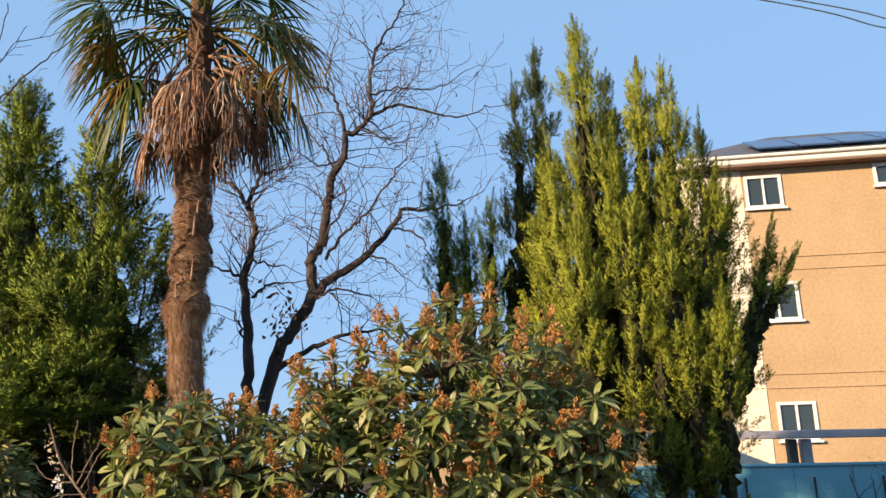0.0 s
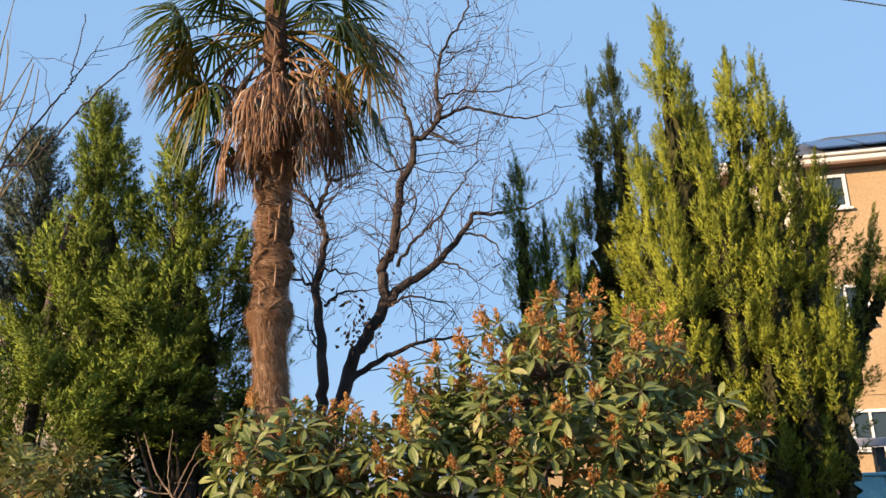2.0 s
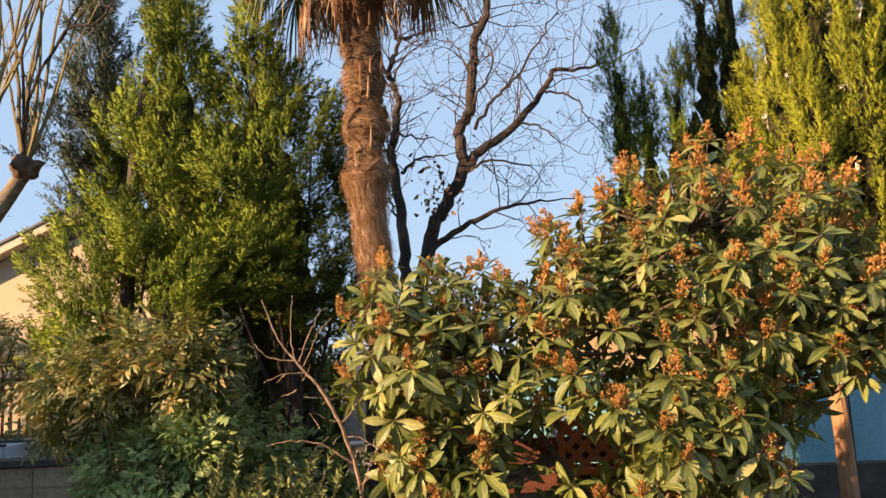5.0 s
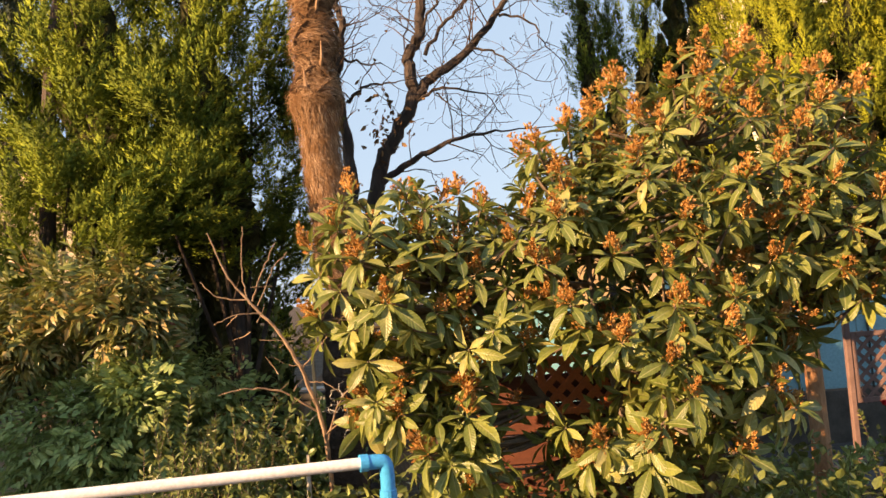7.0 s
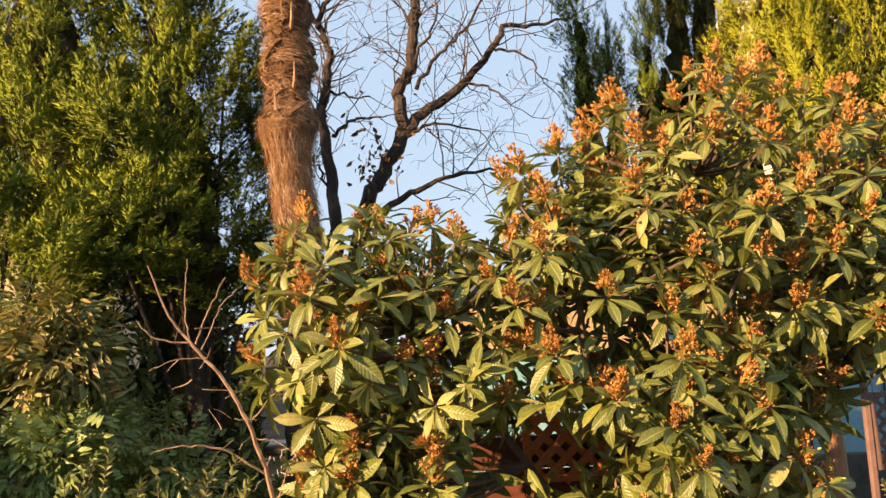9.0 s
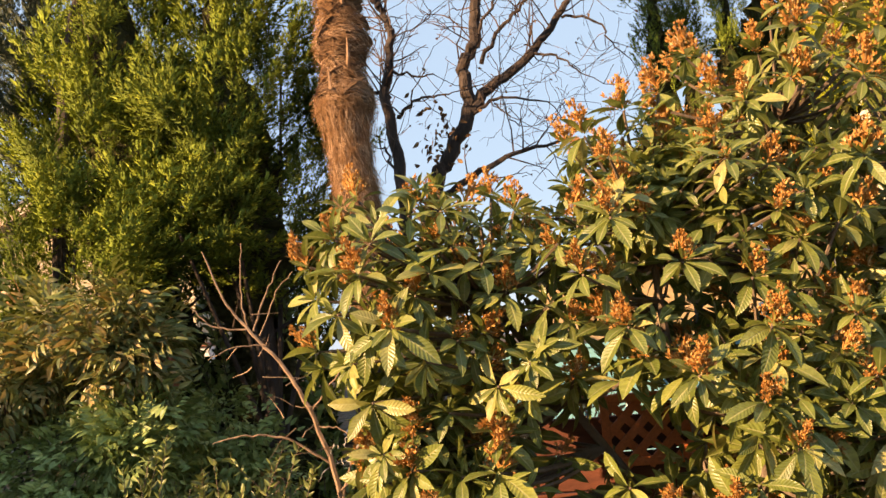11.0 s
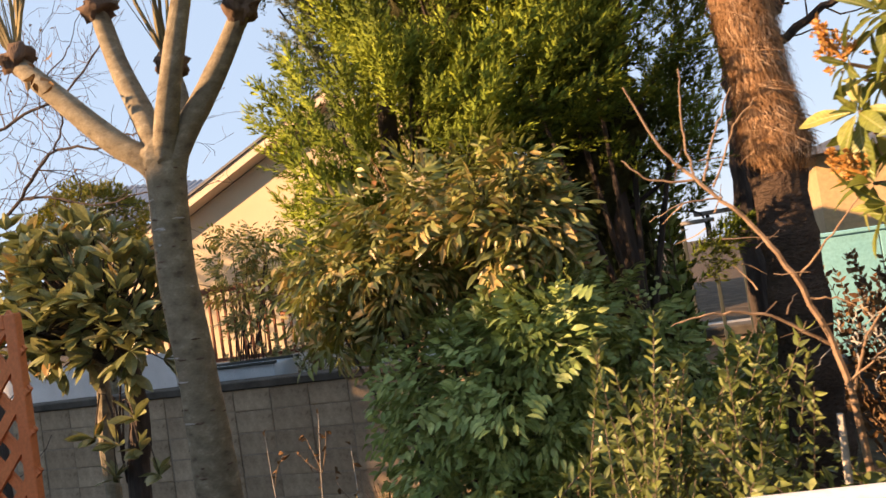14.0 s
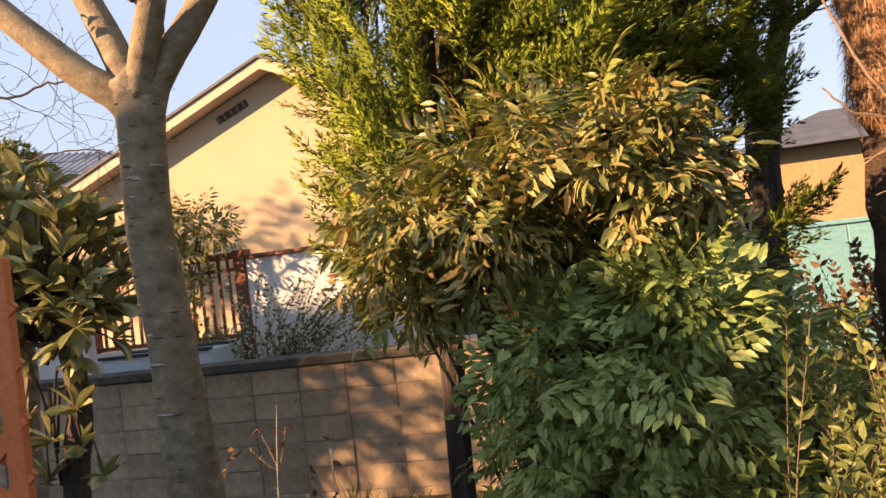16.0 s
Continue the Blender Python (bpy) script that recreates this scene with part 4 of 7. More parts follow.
def needle_tuft(n, length, width, splay, seed):
    """A tuft of slim pointed blades, one triangle each, set along the y axis."""
    g = np.random.default_rng(seed)
    v, f = [], []
    for k in range(n):
        a = g.random() * 2 * np.pi
        t = splay * (0.35 + 0.65 * g.random())
        d = unit(np.array([np.cos(a) * t, 1, np.sin(a) * t]))
        w = unit(np.cross(d, g.normal(size=3))) * width
        p, ln = np.array([0, length * 1.1 * g.random(), 0]), length * (0.6 + 0.6 * g.random())
        v += [p - w, p + w, p + d * ln]
        f.append([3 * k, 3 * k + 1, 3 * k + 2])
    return np.array(v), np.array(f)


TUFTS = [needle_tuft(7, 0.045, 0.0062, 0.75, s) for s in (1, 2, 3)]


def flame_shape(seed, subs=11, per=13, main=28):
    """A feathery spray one long on the y axis: side plumes of slim blades lying forward; also each blade's way out."""
    g = np.random.default_rng(seed)
    tri, out = [], []

    def plume(a, b, rad, n):
        d = unit(b - a)
        for k in range(n):
            u = g.random()
            r = unit(np.cross(d, g.normal(size=3)))
            p = a + (b - a) * u + r * rad * (1 - 0.8 * u) * g.random() ** 0.5
            q = unit(d + r * 0.5 * (1 - 0.5 * u) + g.normal(size=3) * 0.14)
            w = unit(np.cross(q, g.normal(size=3))) * g.uniform(0.011, 0.017)
            tri.append([p - w, p + w, p + q * g.uniform(0.065, 0.115)])
            out.append(unit(p * (1, 0, 1) * 5 + r * 0.35 + d * 0.25))
    plume(np.zeros(3), np.array([0, 0.92, 0.0]), 0.045, main)
    for k in range(subs):
        u = 0.02 + 0.72 * (k + 0.5 * g.random()) / subs
        a = k * 2.4 + g.random()
        s = np.array([0, u, 0])
        e = s + np.array([0.2 * (1.1 - u) * math.cos(a), 0.14 + 0.14 * g.random(), 0.2 * (1.1 - u) * math.sin(a)])
        plume(s, e, 0.04, per)
    return np.array(tri), np.array(out)


FLAMES = [flame_shape(s) for s in range(11, 17)]


class Crown:
    """Sprays gathered for one crown: where each starts, its way, length, girth and the way out of the crown."""

    def __init__(self):
        self.p, self.d, self.s, self.o = [], [], [], []

    def add(self, p, d, length, girth, out):
        self.p.append(p)
        self.d.append(d)
        self.s.append((length * girth, length, length * girth))
        self.o.append(out)

    def clump(self, p, way, out, n, length, girth, spread, g):
        for k in range(n):
            q = g.normal(size=3)
            self.add(p + q * 0.17 * length, unit(way + q * spread), length * g.uniform(0.6, 1.25), girth * g.uniform(0.8, 1.25), unit(out + 0.45 * q))

    def mesh(self, name, parent, at, mat, g, label=""):
        pos, d, s, o = (np.array(a) for a in (self.p, self.d, self.s, self.o))
        pick = g.integers(0, len(FLAMES), len(pos))
        fr = frames(d, None, g)
        tris, normals = [], []
        for k, (tri, out) in enumerate(FLAMES):
            sel = pick == k
            v = np.einsum("nij,nbvj->nbvi", fr[sel], tri[None] * s[sel][:, None, None, :]) + (pos[sel] - np.array(at))[:, None, None, :]
            nr = unit(np.einsum("nij,bj->nbi", fr[sel], out) * 0.85 + o[sel][:, None, :] * 0.6)
            v, nr = v.reshape(-1, 3, 3), nr.reshape(-1, 3)
            back = np.einsum("ij,ij->i", np.cross(v[:, 1] - v[:, 0], v[:, 2] - v[:, 0]), nr) < 0
            v[back] = v[back][:, [1, 0, 2]]
            tris.append(v.reshape(-1, 3))
            normals.append(np.repeat(nr, 3, axis=0))
        v = np.concatenate(tris)
        ob = mk(name, [(v, np.arange(len(v)).reshape(-1, 3))], mat, parent, label, smooth=True)
        ob.data.normals_split_custom_set_from_vertices(np.concatenate(normals))
        return ob


class Spire:
    """An upright pointed body of foliage from base to tip."""

    def __init__(self, base, tip, rad, g):
        self.b, self.t, self.rad = np.array(base, float), np.array(tip, float), rad
        self.len = float(np.linalg.norm(self.t - self.b))
        self.ax = unit(self.t - self.b)
        self.r1 = unit(np.cross(self.ax, [0.3, 0.9, 0.1]))
        self.r2 = np.cross(self.ax, self.r1)
        self.w = g.random(3) * 6.28

    def outline(self, u, a):
        lobe = 1 + 0.14 * np.sin(2 * a + self.w[0] + 6 * u) + 0.1 * np.sin(13 * u + self.w[1] + a) + 0.08 * np.sin(3 * a - 19 * u + self.w[2])
        return self.rad * lobe * np.minimum(1, u * 2.4 + 0.4) * (1 - u) ** 0.62

    def inside(self, p, part):
        u = float(np.dot(p - self.b, self.ax)) / self.len
        if not 0.02 < u < 0.98:
            return False
        r = p - self.b - self.ax * u * self.len
        return float(np.linalg.norm(r)) < part * self.rad * min(1, u * 2.4 + 0.4) * (1 - u) ** 0.62

    def body(self, g, part):
        us, an = np.linspace(0, 0.76, 30), np.arange(20) * 2 * np.pi / 20
        v = []
        for u in us:
            r = self.outline(u, an) * part * (0.7 + 0.5 * g.random(20)) * min(1.0, 0.25 + u * 8, 0.1 + (0.78 - u) * 4)
            v.append(self.b + (self.t - self.b) * u + r[:, None] * (np.cos(an)[:, None] * self.r1 + np.sin(an)[:, None] * self.r2) + g.normal(size=(20, 3)) * 0.02)
        i = np.arange(20)
        j = (i + 1) % 20
        return np.concatenate(v), np.concatenate([np.stack([k * 20 + i, k * 20 + j, k * 20 + 20 + j, k * 20 + 20 + i], 1) for k in range(29)])


def tree_base(name, foot, top, trunk_r, trunk_top, label, category, bark, g):
    at = (foot[0], foot[1], float(ground_z(*foot)))
    t = thing(name, at, label, category)
    line = smooth_line([(at[0], at[1], at[2] - 0.1), (at[0] + 0.03, at[1], at[2] + 1.0), (0.5 * at[0] + 0.5 * top[0], at[1], trunk_top * 0.75), (top[0], top[1], trunk_top)], 14)
    mk("trunk", shift(tube(line, np.linspace(trunk_r, trunk_r * 0.3, 14), 10, 0.2, g), at), bark or M_BARK_DARK, t)
    return t, at, line


def cypress(foot, spires, mat, seed, label, trunk_r=0.07, trunk_top=3.0, dens=30, length=0.2, girth=1.0, bark=None, tip_len=0.3):
    """Many upright spires that run together into one body, skinned with small upright sprays in bunches."""
    g = np.random.default_rng(seed)
    t, at, line = tree_base("cypress_tree", foot, spires[0][1], trunk_r, trunk_top, label, "cypress", bark, g)
    all_s = [Spire(*s, g) for s in spires]
    cr, core = Crown(), []
    mid_y = np.mean([s.b[1] for s in all_s])
    for i, s in enumerate(all_s):
        n = int(dens * s.len * s.rad * 4.6)
        for k in range(n):
            u, a = min(0.97, g.random() ** 0.75), g.random() * 2 * np.pi
            radial = math.cos(a) * s.r1 + math.sin(a) * s.r2
            p = s.b + (s.t - s.b) * u + radial * s.outline(u, a) * g.uniform(0.72, 1.04)
            if p[1] > mid_y + 0.2 and radial[1] > 0.3 and g.random() < 0.6:
                continue
            if any(o.inside(p, 0.72) for o in all_s if o is not s):
                continue
            thin = min(1.0, 0.55 + 1.9 * (1 - u))
            way = unit(s.ax * (1.0 + 0.6 * u) + radial * (0.5 - 0.3 * u))
            cr.clump(p - way * 0.5 * length, way, radial, 4, length * thin * g.uniform(0.7, 1.25), girth * (0.5 + 0.5 * thin), 0.2 - 0.08 * u, g)
        # slim leaders at the top of each spire
        for k in range(12):
            u = g.uniform(0.68, 0.98)
            p = s.b + (s.t - s.b) * u + g.normal(size=3) * 0.09 * (1.02 - u)
            cr.add(p, unit(s.ax + g.normal(size=3) * 0.1), tip_len * g.uniform(0.5, 0.95), 0.5, s.ax)
        lead = s.t - s.ax * tip_len * 0.8
        cr.add(lead, unit(s.ax + g.normal(size=3) * 0.06), tip_len, 0.42, s.ax)
        cr.add(lead - s.ax * 0.14, unit(s.ax + g.normal(size=3) * 0.05), tip_len, 0.6, s.ax)
        # A closed dark body fills the spire, so gaps between sprays look shaded.
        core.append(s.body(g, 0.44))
        if 1.4 < s.b[2] < 3.0 and np.hypot(s.b[0] - line[7][0], s.b[1] - line[7][1]) < 0.75:
            a = line[min(13, max(3, int(13 * (s.b[2] + 0.1 - at[2]) / (trunk_top - at[2]))))]
            e = s.b + 0.6 * (s.t - s.b)
            mk("limb", shift(tube(smooth_line([a, 0.5 * (a + s.b) + (0, 0, 0.05), s.b + 0.2 * (e - s.b), e], 10), np.linspace(0.035, 0.008, 10), 6), at), M_BARK_DARK, t)
    cr.mesh("crown", t, at, mat, g)
    mk("shade_core", shift(core, at), M_CORE, t, "solid dark body standing in for shade inside the crown")
    return t


def juniper(foot, axis, profile, mat, seed, label, branches=70, masses=(), trunk_r=0.08, length=0.33, girth=1.05, open_=0.0, core=0.62, lean=(0.3, -0.1, 0.0), grip=3.2):
    """A loose conical crown: rising branches all round the stem, each ending in feathery sprays, with dark gaps between them."""
    g = np.random.default_rng(seed)
    lo, hi = np.array(axis[0], float), np.array(axis[1], float)
    t, at, line = tree_base("juniper_tree", foot, hi, trunk_r, hi[2] - 0.5, label, "juniper", None, g)
    cr, limbs = Crown(), []
    up = np.array([0, 0, 1.0])
    for k in range(branches):
        u = ((k + g.random()) / branches) ** 1.1
        a = k * 2.399 + g.normal() * 0.3
        if math.sin(a) > 0.5 and g.random() < 0.45:
            continue
        r = float(np.interp(u, np.linspace(0, 1, len(profile)), profile)) * g.uniform(0.58, 1.2)
        out = np.array([math.cos(a), math.sin(a), 0.0])
        root = lo + (hi - lo) * u - up * 0.3 * r
        way = unit(out + up * (0.45 + 0.7 * u) + g.normal(size=3) * 0.14 + np.array(lean) * 0.5)
        pts = np.array([root + way * r * w * 1.15 + up * 0.3 * r * w * w for w in np.linspace(0, 1, 7)])
        limbs += tube(pts, np.linspace(0.018, 0.005, 7), 4)
        m = max(2, int(grip * r / 0.45))
        for j in range(m):
            w = 0.55 + 0.45 * (j + g.random()) / m
            p = root + way * r * w * 1.15 + up * 0.3 * r * w * w
            side = unit(np.cross(way, g.normal(size=3)))
            d = unit(way * 0.55 + up * (0.5 + 0.5 * u) + side * 0.45 + np.array(lean) * 0.6)
            fine = 0.62 + 0.38 * min(1, (1 - u) * 3)
            cr.clump(p + side * 0.06, d, unit(out + up * 0.4), 7, length * fine * g.uniform(0.75, 1.2), girth, 0.22 + 0.1 * open_, g)
    for k in range(6):
        p = lo + (hi - lo) * g.uniform(0.86, 0.99)
        cr.add(p, unit(up + g.normal(size=3) * 0.14), 0.26 * g.uniform(0.6, 1.1), 0.7, up)
    cr.add(hi - up * 0.2, unit(up + g.normal(size=3) * 0.05), 0.3, 0.5, up)
    for c, r, n, way in masses:
        for k in range(n):
            q = unit(g.normal(size=3) + (0, -0.4, 0.1))
            p = np.array(c) + q * np.array(r) * g.uniform(0.7, 1.05)
            cr.clump(p, unit(np.array(way) + q * 0.35), q, 4, length * g.uniform(0.7, 1.1), girth, 0.22, g)
        limbs += tube(smooth_line([line[5], 0.5 * (line[5] + np.array(c)), c], 8), np.linspace(0.022, 0.008, 8), 5)
    mk("branchwork", shift(limbs, at), M_BARK_DARK, t)
    cr.mesh("crown", t, at, mat, g)
    if core:
        # Two dark filler bodies give the crown and its foot their inner shade.
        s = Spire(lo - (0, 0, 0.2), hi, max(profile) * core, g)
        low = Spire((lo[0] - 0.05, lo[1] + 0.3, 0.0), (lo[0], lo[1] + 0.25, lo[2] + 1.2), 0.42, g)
        mk("shade_core", shift([s.body(g, 0.85), low.body(g, 0.8)], at), M_CORE, t, "solid dark body standing in for shade inside the crown")
    return t


juniper((-3.98, 6.35), ((-3.55, 6.7, 1.75), (-3.68, 6.58, 4.86)), [0.62, 0.72, 0.66, 0.45, 0.26, 0.13, 0.04], M_JUNIPER, 31, "dense green juniper with loose feathery rising sprays", 46,
        [((-3.6, 6.05, 2.4), (0.4, 0.3, 0.38), 13, (0.45, -0.1, 0.8)), ((-3.35, 5.85, 2.05), (0.3, 0.18, 0.18), 14, (0.7, -0.1, 0.55)), ((-4.05, 6.1, 2.2), (0.22, 0.22, 0.42), 18, (-0.25, -0.1, 0.9)), ((-4.1, 6.1, 1.5), (0.13, 0.2, 0.3), 30, (-0.15, -0.2, 0.9)), ((-3.9, 5.95, 1.75), (0.25, 0.2, 0.3), 12, (-0.1, -0.3, 0.8))])
juniper((-2.75, 6.75), ((-2.85, 6.75, 1.7), (-2.94, 6.52, 4.48)), [0.5, 0.64, 0.56, 0.39, 0.22, 0.11, 0.04], M_JUNIPER, 32, "green juniper beside the palm with feathery sprays", 42,
        [((-2.55, 6.75, 3.3), (0.22, 0.2, 0.55), 14, (0.25, 0.0, 0.9)), ((-3.0, 6.05, 2.2), (0.3, 0.2, 0.25), 14, (0.7, -0.1, 0.6)), ((-2.7, 6.1, 2.35), (0.22, 0.18, 0.2), 10, (0.7, 0.0, 0.6)), ((-2.95, 6.3, 2.85), (0.3, 0.2, 0.3), 10, (0.5, -0.1, 0.8)), ((-2.3, 7.0, 2.6), (0.2, 0.2, 0.65), 12, (0.3, 0.0, 0.9)), ((-2.55, 6.9, 1.6), (0.3, 0.25, 0.5), 12, (0.2, -0.1, 0.6))])
juniper((-3.6, 7.7), ((-4.4, 7.3, 2.4), (-4.5, 7.0, 4.75)), [0.5, 0.5, 0.4, 0.28, 0.05], M_GREYJUN, 33, "greyish juniper with thin open foliage", 44, [((-4.9, 7.1, 3.4), (0.2, 0.2, 0.6), 8, (-0.1, 0, 0.9)), ((-3.25, 7.35, 2.2), (0.5, 0.3, 0.9), 26, (0.1, 0, 0.9))], 0.06, open_=1.0, core=0.0, grip=3)
cypress((1.36, 6.9), [((1.35, 6.55, 1.3), (1.3, 6.4, 4.7), 0.66), ((1.88, 6.6, 1.3), (1.86, 6.45, 4.35), 0.44),
                     ((1.28, 6.4, 2.4), (1.25, 6.35, 5.44), 0.31), ((1.74, 6.45, 2.2), (1.78, 6.4, 5.1), 0.23), ((1.97, 6.4, 2.2), (1.98, 6.35, 5.06), 0.23), ((1.06, 6.35, 1.9), (0.94, 6.35, 4.28), 0.27), ((0.98, 6.75, 1.6), (0.9, 6.7, 3.8), 0.26),
                     ((1.5, 6.15, 1.8), (1.46, 6.12, 4.1), 0.27), ((1.12, 6.1, 1.6), (1.1, 6.05, 3.6), 0.26), ((1.8, 6.15, 1.7), (1.82, 6.1, 3.7), 0.22), ((2.0, 6.35, 2.2), (2.36, 6.35, 4.02), 0.2), ((2.2, 6.9, 1.6), (2.66, 6.85, 4.13), 0.21),
                     ((2.5, 6.9, 1.98), (3.01, 6.85, 3.73), 0.19), ((2.7, 6.88, 2.56), (3.14, 6.82, 3.36), 0.1), ((2.3, 6.9, 1.6), (2.55, 6.9, 2.98), 0.16), ((1.62, 5.98, 1.5), (1.65, 5.95, 2.66), 0.13), ((1.86, 6.0, 1.5), (1.9, 5.98, 2.74), 0.14),
                     ((2.1, 6.1, 1.3), (2.17, 6.05, 2.95), 0.18), ((1.97, 6.3, 1.25), (2.05, 6.3, 2.7), 0.27), ((1.7, 6.15, 1.2), (1.7, 6.1, 2.4), 0.24)],
        M_CYPRESS, 34, "tall golden-green cypress with many pointed spires", 0.085, 4.2, 22, 0.24, 1.0, M_STUMP)
cypress((1.1, 7.8), [((1.1, 7.7, 1.8), (1.04, 7.6, 5.95), 0.3), ((0.9, 7.7, 1.8), (0.8, 7.6, 5.44), 0.26), ((1.6, 7.7, 1.8), (1.78, 7.6, 5.6), 0.26), ((0.78, 7.7, 1.6), (0.68, 7.6, 4.2), 0.26)], M_CYP_DARK, 35, "dark green cypress standing behind the golden one", 0.08, 4.4, 17, 0.25, tip_len=0.34)
cypress((2.7, 7.8), [((2.65, 7.7, 1.8), (2.7, 7.6, 5.06), 0.24), ((2.4, 7.7, 1.8), (2.45, 7.6, 4.0), 0.26)], M_CYP_DARK, 36, "slim dark cypress close to the tan building", 0.06, 3.8, 17, 0.25, tip_len=0.34)
cypress((0.15, 7.7), [((0.12, 7.6, 1.8), (0.03, 7.6, 4.66), 0.27), ((0.28, 7.6, 1.8), (0.26, 7.55, 4.0), 0.19), ((0.42, 7.4, 1.9), (0.52, 7.3, 4.2), 0.19)], M_JUNIPER, 37, "small slender green cypress behind the loquat", 0.05, 3.4, 18, 0.23)


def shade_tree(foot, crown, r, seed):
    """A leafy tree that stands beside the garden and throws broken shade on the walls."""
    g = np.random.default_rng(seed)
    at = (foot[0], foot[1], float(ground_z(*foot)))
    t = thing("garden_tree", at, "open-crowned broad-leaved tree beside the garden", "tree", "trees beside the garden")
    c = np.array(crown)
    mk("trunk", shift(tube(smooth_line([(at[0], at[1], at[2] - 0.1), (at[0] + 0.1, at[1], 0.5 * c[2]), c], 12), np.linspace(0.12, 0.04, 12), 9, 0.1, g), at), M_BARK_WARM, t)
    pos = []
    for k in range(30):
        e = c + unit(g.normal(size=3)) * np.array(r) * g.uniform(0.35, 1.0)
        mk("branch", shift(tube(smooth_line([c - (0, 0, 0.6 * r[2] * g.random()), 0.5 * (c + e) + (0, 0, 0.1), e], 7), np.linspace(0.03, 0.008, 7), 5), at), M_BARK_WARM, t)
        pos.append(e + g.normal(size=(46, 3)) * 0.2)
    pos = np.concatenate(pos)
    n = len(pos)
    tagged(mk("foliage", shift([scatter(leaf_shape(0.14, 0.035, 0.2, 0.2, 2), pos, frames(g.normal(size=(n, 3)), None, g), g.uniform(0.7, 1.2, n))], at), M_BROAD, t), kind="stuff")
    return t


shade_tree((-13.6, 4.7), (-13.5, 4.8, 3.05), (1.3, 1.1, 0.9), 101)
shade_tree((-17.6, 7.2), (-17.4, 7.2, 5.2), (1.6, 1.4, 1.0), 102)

# ---- bare trees ----


def zigzag(out, p, d, length, r, level, g, ends):
    """A crooked twig of short straight runs, a side twig at most of its bends."""
    pts, way = [np.array(p, float)], unit(d)
    n = max(3, int(length / 0.1))
    rad = np.linspace(r, max(0.0026, 0.45 * r), n + 1)
    for k in range(n):
        way = unit(way + g.normal(size=3) * (0.24, 0.18, 0.24) + (0, 0, 0.05))
        pts.append(pts[-1] + way * length / n * g.uniform(0.7, 1.3))
        if level and k and g.random() < 0.62:
            side = unit(np.cross(way, g.normal(size=3)) + (0, 0, 0.15))
            zigzag(out, pts[-1], unit(way * 0.7 + side * 0.9), length * g.uniform(0.35, 0.68), rad[k] * 0.66, level - 1, g, ends)
    out += tube(pts, rad, 5 if r > 0.012 else 3)
    ends.append(pts[-1])


def bare_crown(t, at, limbs, g, Y, first=0.3):
    """Limbs along their lines with crooked twigs on them and a few curled dry leaves at twig ends."""
    ends = []
    for pts, r0, r1 in limbs:
        pts = [(q[0], Y + (q[2] if len(q) > 2 else 0.0), q[1]) for q in pts]
        n = 5 * len(pts)
        line = smooth_line(pts, n) + g.normal(size=(n, 3)) * 0.011
        rad = np.linspace(0.82 * r0, 0.85 * r1, n)
        mk("limb", shift(tube(line, rad, 9, 0.14, g), at), M_BARK_DARK, t)
        tw = []
        span = float(np.sum(np.linalg.norm(np.diff(line, axis=0), axis=1)))
        start = first if r0 > 0.06 else 0.12
        for k in range(max(5, int(span * 6.5))):
            u = start + (1 - start) * g.random()
            i = min(n - 2, int(u * (n - 1)))
            way = unit(line[i + 1] - line[i])
            side = unit(np.cross(way, g.normal(size=3)))
            zigzag(tw, line[i], unit(way * 0.5 + side + (0, 0, 0.15)), g.uniform(0.3, 0.8), max(0.004, min(0.009, rad[i] * 0.5)), 2, g, ends)
        zigzag(tw, line[-1], unit(line[-1] - line[-3]), 0.55, r1 * 0.9, 2, g, ends)
        tagged(mk("twig_growth", shift(tw, at), M_TWIG, t), kind="stuff")
    pos = np.array(ends)[g.random(len(ends)) < 0.2]
    m = len(pos)
    tagged(mk("dry_foliage", shift([scatter(leaf_shape(0.035, 0.011, 0.6, 0.4, 3), pos, frames(g.normal(size=(m, 3)) + (0, 0, -0.8), None, g), g.uniform(0.5, 1.2, m))], at), M_DRYLEAF, t), kind="stuff")


